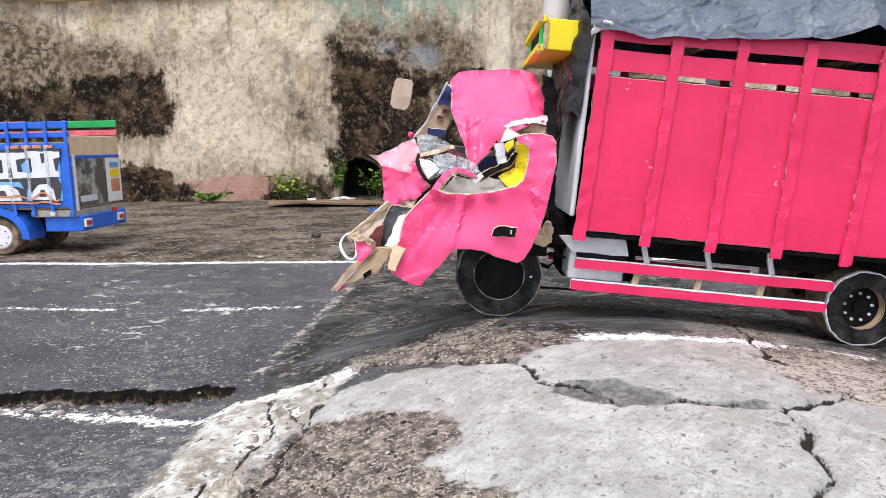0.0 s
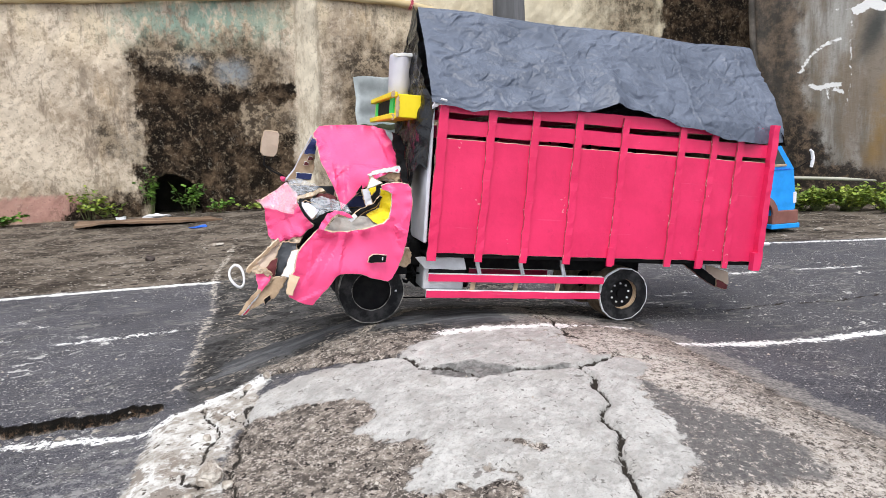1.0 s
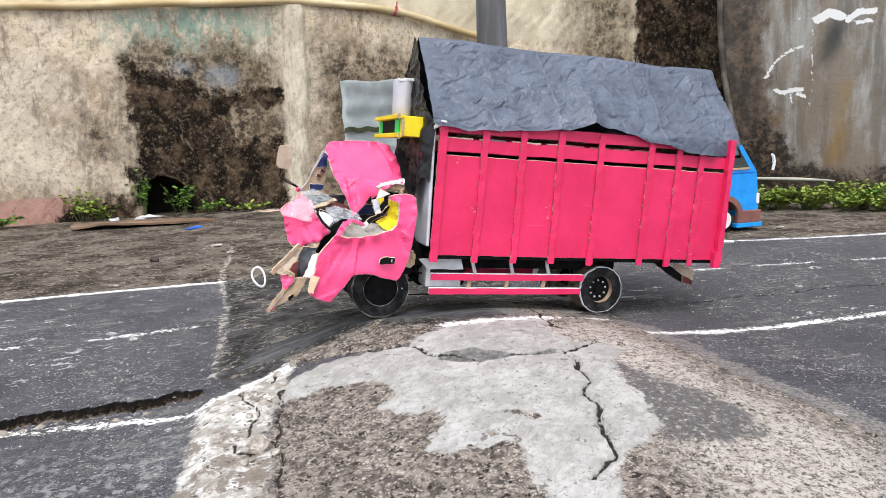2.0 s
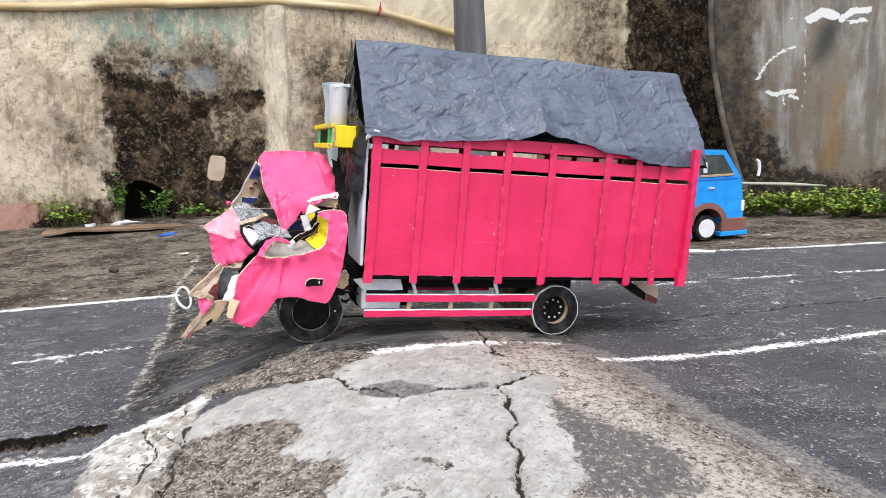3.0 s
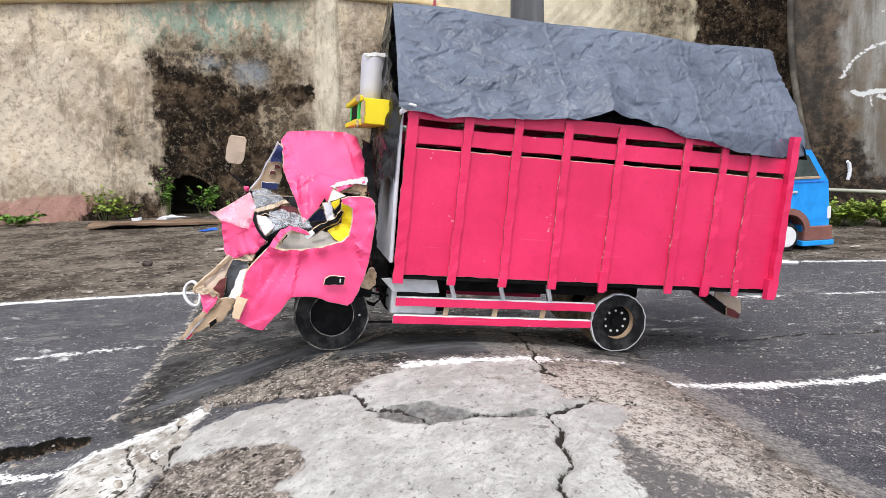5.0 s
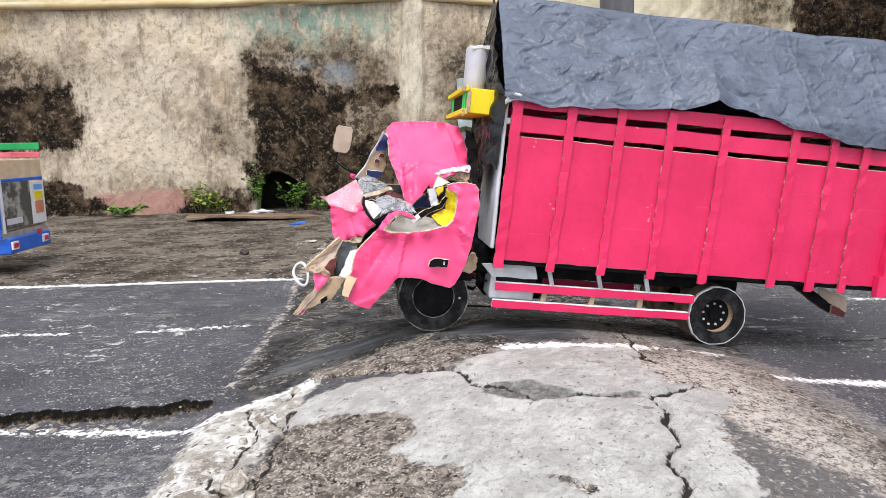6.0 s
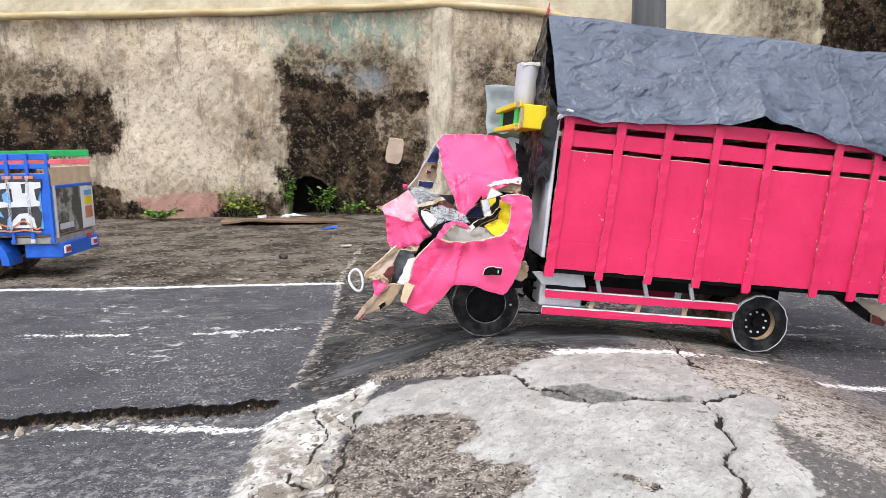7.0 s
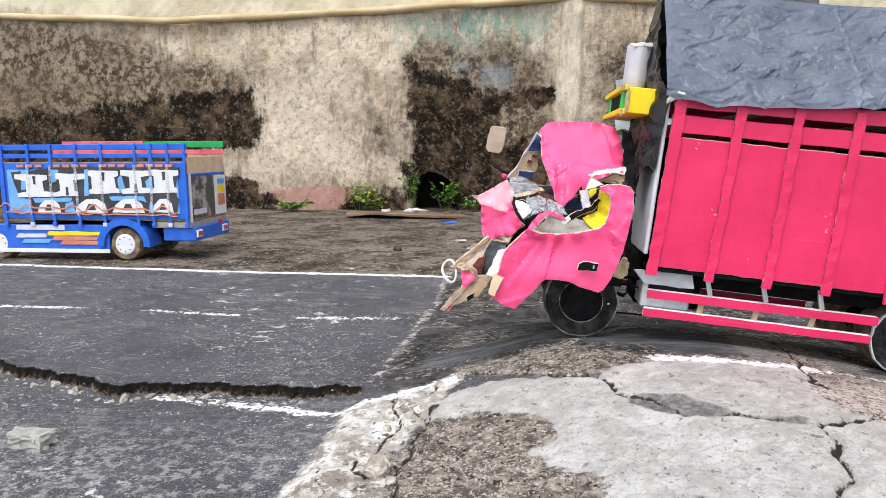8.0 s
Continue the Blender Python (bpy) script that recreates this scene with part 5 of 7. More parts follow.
def strip_bm(x0, x1, z0, z1, y0, y1, seed, wobble=0.0012, step=0.02):
    """A long flat card strip with a slightly uneven outline."""
    rnd = random.Random(seed)
    bm = bmesh.new()
    tall = (z1 - z0) > (x1 - x0)
    n = max(2, int((z1 - z0 if tall else x1 - x0) / step))
    rings = []
    for i in range(n + 1):
        f = i / n
        w = [rnd.uniform(-wobble, wobble) for _ in range(4)]
        if tall:
            z = z0 + (z1 - z0) * f
            ring = [(x0 + w[0], y0 + w[2] * 0.6, z), (x1 + w[1], y0 + w[3] * 0.6, z), (x1 + w[1], y1, z), (x0 + w[0], y1, z)]
        else:
            x = x0 + (x1 - x0) * f
            ring = [(x, y0 + w[2] * 0.6, z0 + w[0]), (x, y0 + w[3] * 0.6, z1 + w[1]), (x, y1, z1 + w[1]), (x, y1, z0 + w[0])]
        rings.append([bm.verts.new(p) for p in ring])
    for r0, r1 in zip(rings, rings[1:]):
        for j in range(4):
            f = bm.faces.new((r0[j], r0[(j + 1) % 4], r1[(j + 1) % 4], r1[j]))
            f.material_index = 0 if j in (0, 2) else 1
    for r in (rings[0], rings[-1]):
        bm.faces.new(r).material_index = 1
    return bm


POSTS = [0.004, 0.084, 0.162, 0.240, 0.325, 0.436, 0.502, 0.556, 0.622]
for side in (0, 1):
    y0 = 0.0 if side == 0 else WIDE - 0.004
    out = -1 if side == 0 else 1
    top = 0.181 if side == 0 else 0.207
    # inner faces coloured black to stand in for the shade under the tarpaulin
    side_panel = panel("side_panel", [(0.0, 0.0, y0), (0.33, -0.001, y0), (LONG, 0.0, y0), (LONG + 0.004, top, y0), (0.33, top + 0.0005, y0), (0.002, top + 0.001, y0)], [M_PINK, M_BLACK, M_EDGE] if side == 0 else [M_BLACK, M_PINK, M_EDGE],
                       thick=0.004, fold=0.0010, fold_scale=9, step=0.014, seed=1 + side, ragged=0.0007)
    part("rail", strip_bm(0.001, LONG + 0.006, 0.1895, 0.2130, y0, y0 + 0.003, 21 + side, 0.0007), [M_PINK, M_KRAFT], truck)
    part("rail", strip_bm(0.001, LONG + 0.008, 0.2230, 0.243, y0, y0 + 0.003, 25 + side, 0.0007), [M_PINK, M_KRAFT], truck)
    for i, u in enumerate(POSTS):
        wide = 0.0155 if i in (0, 8) else 0.0125
        bm = strip_bm(u - wide / 2, u + wide / 2, -0.013, 0.245 if i in (0, 8) else 0.238, y0 + (out * 0.0045 if side == 0 else 0.004), y0 + (-0.0005 if side == 0 else 0.0085), 30 + i + 20 * side, 0.0011, 0.012)
        if i == 8 and side == 0:
            bm.free()
            bm = strip_bm(u - 0.0058, u + 0.0058, -0.013, 0.249, -0.0120, -0.0005, 58, 0.0011, 0.012)
        bmesh.ops.transform(bm, matrix=Matrix.Translation((u, 0, 0)) @ Matrix.Rotation(radians(random.Random(i + 5).uniform(0.4, 1.9)), 4, "Y") @ Matrix.Translation((-u, 0, 0)), verts=bm.verts)
        post = part("post", bm, [M_PINK, M_PINK if i == 8 else M_KRAFT_RED], truck)
        if side == 0 and i in (4, 6, 8):
            lean = 0.004 if i == 8 else 0.002
            face = -0.0128 if i == 8 else -0.0056
            part("folded_tip", strip_bm(u - wide / 2 - lean, u + wide / 2 - lean - 0.002, -0.015, 0.018, face, -0.0012, 90 + i, 0.0005), [M_PINK, M_PINK], post)
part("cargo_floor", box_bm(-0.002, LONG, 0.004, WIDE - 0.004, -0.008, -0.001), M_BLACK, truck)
part("headboard", box_bm(-0.010, -0.004, 0.002, WIDE - 0.002, 0.015, 0.243), M_GREYWHITE, truck, "white card headboard")
part("torn_corner", sheet_bm([(-0.010, 0.226, -0.008), (0.000, 0.232, -0.010), (0.014, 0.236, -0.012), (0.012, 0.241, -0.012), (0.002, 0.241, -0.012), (-0.008, 0.240, -0.010)], 0.002, 0.006, 60, 0.003, 31, 0.0015), [M_WHITE, M_WHITE, M_WHITE], truck, "torn white paper at the corner")
part("tailgate", box_bm(LONG - 0.002, LONG + 0.004, 0.004, WIDE - 0.004, 0.0, 0.235), M_KRAFT, truck, "bare brown card tailgate")
for u in (0.12, 0.30, 0.48):
    part("cross_bar", box_bm(u - 0.004, u + 0.004, 0.004, WIDE - 0.004, 0.222, 0.230), M_KRAFT, truck)


def tarp_bm():
    """A gable of creased black plastic over the cargo box, uneven along its lower edge."""
    eave_u = [-0.012, 0.045, 0.154, 0.252, 0.283, 0.300, 0.325, 0.366, 0.456, 0.523, 0.60, 0.648]
    eave_w = [0.240, 0.232, 0.239, 0.246, 0.256, 0.264, 0.258, 0.252, 0.234, 0.221, 0.218, 0.226]
    bm = bmesh.new()
    nu, nv = 540, 300
    rows = []
    rnd = random.Random(77)
    uu, gg = np.meshgrid(np.linspace(-0.014, 0.650, nu + 1), np.linspace(-0.22, 0.22, nv + 1), indexing="ij")
    wu, wg = uu + 0.004 * waves(uu, gg, 60, 41), gg + 0.004 * waves(uu, gg, 60, 42)
    relief = np.zeros(uu.shape)
    for count, slope, stretch, soft in ((110, 0.11, 1.5, 0.010), (420, 0.15, 1.7, 0.006)):
        first, second = np.full(uu.shape, 9.0), np.full(uu.shape, 9.0)
        for _ in range(count):
            d = np.hypot((wu - rnd.uniform(-0.03, 0.67)) / stretch, wg - rnd.uniform(-0.24, 0.24))
            second = np.minimum(second, np.maximum(first, d))
            first = np.minimum(first, d)
        relief += slope * (0.75 * first - 0.5 * np.minimum(second - first, soft))
    relief -= relief.mean()
    for i in range(420):
        cu, cg, turn = rnd.uniform(-0.01, 0.65), rnd.uniform(-0.22, 0.22), rnd.gauss(0.12, 0.55)
        size, wide, high = rnd.uniform(0.010, 0.042), rnd.uniform(0.0030, 0.0060), rnd.choice((-1, -1, 1)) * rnd.uniform(0.0010, 0.0036)
        a = (wu - cu) * math.cos(turn) + (wg - cg) * math.sin(turn)
        b = -(wu - cu) * math.sin(turn) + (wg - cg) * math.cos(turn) + 3 * rnd.uniform(-1, 1) * a * a
        steep = np.where(b > 0, wide * 0.5, wide * 2.2)
        relief += high * np.clip(1 - np.abs(b) / steep, 0, 1) * np.clip(1 - (a / size) ** 2, 0, 1)
    for i in range(480):
        cu, cg, turn = rnd.uniform(-0.01, 0.65), rnd.uniform(-0.22, 0.22), rnd.gauss(0.15, 0.7)
        size, wide, high = rnd.uniform(0.005, 0.020), rnd.uniform(0.0018, 0.0034), rnd.choice((-1, -1, 1)) * rnd.uniform(0.0006, 0.0018)
        box = (np.abs(wu - cu) < 0.026) & (np.abs(wg - cg) < 0.026)
        a = (wu[box] - cu) * math.cos(turn) + (wg[box] - cg) * math.sin(turn)
        b = -(wu[box] - cu) * math.sin(turn) + (wg[box] - cg) * math.cos(turn)
        steep = np.where(b > 0, wide * 0.5, wide * 2.0)
        relief[box] += high * np.clip(1 - np.abs(b) / steep, 0, 1) * np.clip(1 - (a / size) ** 2, 0, 1)
    for fold in (0.235, 0.470, 0.602):
        relief += 0.0016 * np.clip(1 - np.abs(wu - fold) / 0.004, 0, 1)
    for i in range(nu + 1):
        u = -0.014 + 0.664 * i / nu
        low = float(np.interp(u, eave_u, eave_w))
        lift = math.exp(-((u - 0.300) / 0.020) ** 2)
        row = []
        for j in range(nv + 1):
            g = 2 * j / nv - 1
            f = abs(g)
            eave = low - 0.004 if g < 0 else 0.236
            ridge = 0.409 + 0.002 * math.sin(u * 22) - 0.004 * f ** 0.5
            rounded = 0.005 * math.exp(-(f / 0.04) ** 2)
            bend = 0.90
            knee = max(eave + 0.014, 0.247) if g < 0 else 0.247
            knee = knee + 0.012 * lift if g < 0 else knee
            if f < bend:
                q = f / bend
                w = ridge + (knee - ridge) * q - 0.004 * math.sin(math.pi * q) * (0.6 + 0.4 * math.sin(u * 15)) - rounded
                v = WIDE / 2 + (1 if g > 0 else -1) * q * (WIDE / 2 + 0.006)
            else:
                q = (f - bend) / (1 - bend)
                w = knee + (eave - knee) * q
                v = WIDE / 2 + (1 if g > 0 else -1) * (WIDE / 2 + 0.006 + 0.006 * q ** 0.7 + (0.012 * lift * q if g < 0 else 0))
            hug = min(1.0, max(0.0, (u - 0.580) / 0.022)) * max(0.0, (f - 0.78) / 0.22) if g < 0 else 0.0
            v = v + 0.0095 * hug
            stretch = 0.006 * (1 - f) if u > 0.6 else 0
            k = float(relief[i, j]) + 0.0022 * crumple((u * 0.7, v, w), 9, 2) + 0.0045 * noise.noise(Vector((u * 10, v * 9, w * 9)))
            row.append(bm.verts.new((u + stretch * 1.2 + 0.4 * k * min(1.0, (0.652 - u) / 0.05, (u + 0.016) / 0.03), v + g / max(f, 0.05) * 0.55 * k, w + 0.75 * k * (0.35 + 0.65 * min(1.0, f / 0.10)))))
        rows.append(row)
    for a, b in zip(rows, rows[1:]):
        for j in range(nv):
            bm.faces.new((a[j], a[j + 1], b[j + 1], b[j]))
    return bm


tarp = part("tarpaulin", tarp_bm(), M_TARP, truck, "creased black plastic tarpaulin", smooth=True)
for u, low, seed, nm in ((-0.024, 0.125, 3, "front_flap"), (0.640, 0.215, 9, "rear_flap")):
    bm = bmesh.new()
    rows = []
    for j in range(53):
        g = 2 * j / 52 - 1
        top = 0.405 - 0.170 * abs(g)
        foot = (0.132 + 0.035 * math.sin(g * 5 + 1) + 0.02 * math.sin(g * 13)) if seed == 3 else low
        foot = min(foot, top - 0.004) if seed == 9 else foot - 0.02
        row = []
        for i in range(31):
            w = top + (foot - top) * i / 30
            v = WIDE / 2 + g * (WIDE / 2 + 0.004)
            k = crumple((0.1 * u, v, w), 20, seed) * 0.009
            tuck = 0.016 * max(0.0, (abs(g) - 0.78) / 0.22) if seed == 3 else 0.0
            row.append(bm.verts.new((u + k * (1 - tuck * 40) + tuck + (0.012 * i / 30 * (1 if seed == 9 else -0.6)), v, w)))
        rows.append(row)
    for a, b in zip(rows, rows[1:]):
        for i in range(30):
            bm.faces.new((a[i], a[i + 1], b[i + 1], b[i]))
    part(nm, bm, M_BAG, tarp, "hanging shiny black plastic", smooth=False)


# roof sign, stack and rack above the cab
sign = part("roof_sign", box_bm(-0.060, -0.008, 0.030, 0.235, 0.211, 0.2475, 0.001), M_YELLOW, truck, "yellow card roof sign")
part("sign_screen", box_bm(-0.0625, -0.0595, 0.078, 0.188, 0.218, 0.241, 0.0005), M_BLACK, sign, "black sign face")
for v0, v1 in ((0.046, 0.077), (0.189, 0.214)):
    part("sign_band", box_bm(-0.0630, -0.0595, v0, v1, 0.217, 0.242, 0.0005), M_LIME, sign, "bright green band")
part("sign_lip", box_bm(-0.069, -0.060, 0.028, 0.238, 0.2425, 0.2500, 0.0008), M_YELLOW, sign)
part("sign_lip", box_bm(-0.069, -0.060, 0.028, 0.238, 0.2085, 0.2165, 0.0008), M_YELLOW, sign)
for k, (u, w, h) in enumerate(((-0.0690, 0.2415, 0.010), (-0.0680, 0.2065, 0.010), (-0.0615, 0.2120, 0.034))):
    part("torn_edge", sheet_bm([(u, w, 0.0275), (u + 0.004, w - 0.001, 0.0275), (u + 0.005, w + h * 0.6, 0.0275), (u + 0.003, w + h, 0.0275), (u, w + h * 0.8, 0.0275)], 0.0015, 0.001, 60, 0.0025, 8 + k, 0.0010), [M_KRAFT, M_KRAFT, M_KRAFT], sign, "torn brown card edge")
bm = lathe_bm([(0.0160, 0.3195), (0.0180, 0.3205), (0.0190, 0.3185), (0.0192, 0.312), (0.0188, 0.27), (0.0190, 0.236)], 36, 0.012, 4, cap=True)
bmesh.ops.transform(bm, matrix=Matrix.Translation((-0.0375, 0.132, 0)) @ Matrix(((1, 0, 0, 0), (0, 0, 1.3, 0), (0, 1, 0, 0), (0, 0, 0, 1))), verts=bm.verts)
stack = part("exhaust_pipe", bm, M_STACK, truck, "grey-white rolled card exhaust pipe", smooth=True)
part("rolled_lip", sheet_bm([(-0.056, 0.3185, 0.108), (-0.040, 0.3215, 0.106), (-0.020, 0.3225, 0.108), (-0.019, 0.3180, 0.108), (-0.038, 0.3172, 0.106), (-0.055, 0.3150, 0.108)], 0.0012, 0.002, 70, 0.003, 9, 0.0006), [M_WHITE, M_WHITE, M_WHITE], stack, "crumpled white paper lip")

# crushed cab
door = panel("door", [(-0.130, 0.056, 0.006), (-0.124, 0.050, 0.004), (-0.133, 0.051, 0.004), (-0.143, 0.055, 0.0), (-0.151, 0.057, -0.006), (-0.157, 0.054, -0.012), (-0.165, 0.043, -0.018), (-0.171, 0.033, -0.020),
                      (-0.159, 0.030, -0.022), (-0.135, 0.031, -0.023), (-0.109, 0.036, -0.022), (-0.081, 0.045, -0.020), (-0.071, 0.054, -0.018), (-0.068, 0.074, -0.014), (-0.068, 0.092, -0.012),
                      (-0.074, 0.096, -0.006), (-0.082, 0.097, 0.0), (-0.084, 0.103, 0.0), (-0.075, 0.107, -0.002), (-0.058, 0.109, -0.008), (-0.044, 0.108, -0.012), (-0.039, 0.101, -0.016), (-0.037, 0.080, -0.020),
                      (-0.038, 0.060, -0.020), (-0.040, 0.035, -0.020), (-0.043, 0.015, -0.022), (-0.048, -0.006, -0.025), (-0.055, -0.026, -0.027), (-0.062, -0.040, -0.028), (-0.068, -0.044, -0.030),
                      (-0.093, -0.039, -0.031), (-0.110, -0.033, -0.031), (-0.127, -0.032, -0.031), (-0.144, -0.034, -0.030), (-0.150, -0.039, -0.029), (-0.156, -0.050, -0.028), (-0.174, -0.073, -0.025),
                      (-0.182, -0.084, -0.024), (-0.194, -0.083, -0.022), (-0.216, -0.073, -0.019), (-0.219, -0.068, -0.018), (-0.215, -0.059, -0.018), (-0.217, -0.041, -0.017), (-0.211, -0.032, -0.016),
                      (-0.209, -0.014, -0.013), (-0.206, -0.002, -0.010), (-0.197, 0.010, -0.006), (-0.182, 0.028, -0.004), (-0.173, 0.044, 0.004), (-0.164, 0.056, 0.012), (-0.153, 0.061, 0.016), (-0.141, 0.060, 0.014)],
             CAB, "crumpled pink door with torn edges", fold=0.0006, fold_scale=12, step=0.0034, seed=3, crease=0.08, wrinkles=5, ragged=0.0004,
             creases=[((-0.137, 0.030), (-0.147, -0.032), 0.007, -0.0050), ((-0.160, 0.020), (-0.200, -0.050), 0.012, 0.0045), ((-0.066, 0.046), (-0.040, 0.030), 0.007, -0.0042), ((-0.066, 0.052), (-0.052, 0.010), 0.007, 0.0040),
                      ((-0.190, 0.015), (-0.150, 0.024), 0.006, 0.0025)])
part("door_handle", sheet_bm([(-0.103, -0.0135, -0.0330), (-0.076, -0.0120, -0.0330), (-0.075, -0.0015, -0.0330), (-0.096, -0.0015, -0.0330), (-0.101, -0.005, -0.0330)], 0.003, 0.0, 10, 0.006, 2), [M_BLACK, M_BLACK, M_EDGE], door, "black door handle")
part("handle_glint", box_bm(-0.082, -0.080, -0.0345, -0.0325, -0.0095, -0.0045, 0.0004), M_SILVER, door)
part("tape", sheet_bm([(-0.222, -0.066, -0.0225), (-0.213, -0.068, -0.0235), (-0.207, -0.049, -0.0230), (-0.203, -0.040, -0.0220), (-0.218, -0.037, -0.0210), (-0.221, -0.050, -0.0220)], 0.0018, 0.0010, 40, 0.005, 6), [M_CREAM, M_BEIGE, M_KRAFT], door, "cream tape patch")
roof = panel("cab_roof", [(-0.174, 0.180, 0.19), (-0.164, 0.194, 0.20), (-0.125, 0.199, 0.195), (-0.072, 0.200, 0.175), (-0.055, 0.193, 0.155), (-0.049, 0.168, 0.115), (-0.041, 0.141, 0.09),
                          (-0.030, 0.128, 0.066), (-0.048, 0.125, 0.064), (-0.074, 0.116, 0.064), (-0.089, 0.106, 0.068), (-0.134, 0.057, 0.083), (-0.137, 0.070, 0.083), (-0.148, 0.095, 0.088),
                          (-0.158, 0.115, 0.098), (-0.167, 0.135, 0.118), (-0.168, 0.155, 0.148), (-0.172, 0.164, 0.176)], CAB, "folded pink cab roof", fold=0.0006, fold_scale=12, step=0.0034, seed=4, crease=0.20, wrinkles=9, ragged=0.0003,
             creases=[((-0.150, 0.150), (-0.140, 0.080), 0.009, -0.0060), ((-0.165, 0.185), (-0.140, 0.110), 0.009, 0.0050), ((-0.125, 0.120), (-0.130, 0.070), 0.008, 0.0050), ((-0.075, 0.190), (-0.062, 0.140), 0.008, -0.0055), ((-0.110, 0.130), (-0.060, 0.125), 0.008, 0.0040)])
part("torn_edge", sheet_bm([(-0.097, 0.116, 0.060), (-0.085, 0.124, 0.058), (-0.068, 0.129, 0.056), (-0.044, 0.134, 0.056), (-0.042, 0.123, 0.054), (-0.060, 0.123, 0.055), (-0.078, 0.120, 0.056), (-0.091, 0.114, 0.058)],
                           0.0015, 0.002, 40, 0.003, 3, 0.0009), [M_WHITE, M_WHITE, M_KRAFT], roof, "white torn paper edge")
for k, (du, dw, dv) in enumerate(((0.0, 0.0, 0.0), (0.002, -0.003, 0.004), (-0.003, -0.005, 0.008))):
    part("torn_layer", sheet_bm([(-0.094 + du, 0.111 + dw, 0.060 + dv), (-0.078, 0.118 + dw, 0.059 + dv), (-0.058, 0.122 + dw, 0.058 + dv), (-0.042 + du, 0.122 + dw, 0.056 + dv), (-0.043 + du, 0.113 + dw, 0.056 + dv),
                                 (-0.049, 0.106 + dw, 0.056 + dv), (-0.053, 0.112 + dw, 0.058 + dv), (-0.071, 0.112 + dw, 0.060 + dv), (-0.085, 0.112 + dw, 0.060 + dv)], 0.002, 0.004, 55, 0.003, 9 + k, 0.0016),
         [(M_KRAFT, M_EDGE, M_BROWN)[k]] * 3, roof, "ragged brown card layer")
part("roof_lining", sheet_bm([(-0.112, 0.084, 0.075), (-0.100, 0.103, 0.070), (-0.087, 0.111, 0.068), (-0.050, 0.112, 0.070), (-0.045, 0.100, 0.066), (-0.074, 0.101, 0.066), (-0.095, 0.092, 0.070)], 0.002, 0.002, 30, 0.004, 44), [M_BLACK, M_BLACK, M_BROWN], roof, "dark roof lining")
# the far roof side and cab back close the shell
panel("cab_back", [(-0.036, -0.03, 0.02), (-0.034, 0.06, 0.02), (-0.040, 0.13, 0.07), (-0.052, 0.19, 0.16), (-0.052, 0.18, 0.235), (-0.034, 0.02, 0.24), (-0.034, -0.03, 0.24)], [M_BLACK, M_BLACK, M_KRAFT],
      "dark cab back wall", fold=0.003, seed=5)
panel("cab_rear_edge", [(-0.050, 0.190, 0.11), (-0.039, 0.184, 0.09), (-0.034, 0.162, 0.07), (-0.032, 0.124, 0.05), (-0.031, 0.070, 0.035), (-0.027, 0.036, 0.025), (-0.024, 0.011, 0.02), (-0.030, -0.002, 0.02),
                        (-0.036, 0.018, 0.006), (-0.039, 0.057, 0.0), (-0.040, 0.095, 0.002), (-0.043, 0.119, 0.05), (-0.047, 0.137, 0.065), (-0.046, 0.154, 0.085), (-0.050, 0.169, 0.10)],
      [M_BLACK, M_BLACK, M_MAROON], "dark torn cab edge", fold=0.004, fold_scale=30, step=0.004, seed=51, ragged=0.0010)
hood = panel("cab_front", [(-0.262, 0.061, 0.13), (-0.249, 0.069, 0.16), (-0.221, 0.090, 0.20), (-0.212, 0.081, 0.17), (-0.206, 0.067, 0.10), (-0.202, 0.056, 0.06), (-0.190, 0.042, 0.035), (-0.183, 0.034, 0.02),
                           (-0.200, 0.015, 0.03), (-0.213, 0.010, 0.04), (-0.228, 0.0, 0.06), (-0.244, 0.001, 0.085), (-0.249, 0.006, 0.10), (-0.250, 0.016, 0.11), (-0.254, 0.029, 0.12), (-0.255, 0.046, 0.125)],
             CAB, "crumpled pale pink cab front", fold=0.0006, fold_scale=12, step=0.0034, seed=6, crease=0.22, wrinkles=4, ragged=0.0004, creases=[((-0.255, 0.050), (-0.205, 0.046), 0.010, -0.0060), ((-0.235, 0.070), (-0.215, 0.020), 0.010, 0.0050)])
part("loose_film", sheet_bm([(-0.272, 0.064, 0.100), (-0.260, 0.064, 0.112), (-0.241, 0.077, 0.146), (-0.219, 0.092, 0.186), (-0.204, 0.076, 0.100), (-0.207, 0.063, 0.060), (-0.185, 0.045, 0.016), (-0.217, 0.047, 0.064), (-0.254, 0.051, 0.108)],
                            0.0006, 0.002, 40, 0.004, 61, 0.0006), [M_PALE_FILM] * 3, hood, "loose milky film over the pink card")
for k, dv in enumerate((0.0, 0.006)):
    part("torn_layer", sheet_bm([(-0.244, 0.001 - k * 0.003, 0.082 + dv), (-0.228, 0.0, 0.056 + dv), (-0.213, 0.010 - k * 0.002, 0.036 + dv), (-0.198, 0.014, 0.028 + dv), (-0.203, 0.004 - k * 0.004, 0.032 + dv), (-0.214, 0.003 - k * 0.003, 0.040 + dv), (-0.226, -0.007, 0.056 + dv)],
                                0.002, 0.003, 60, 0.003, 10 + k, 0.0014), [(M_EDGE, M_KRAFT)[k], M_KRAFT, M_BROWN], hood, "ragged brown card layer")
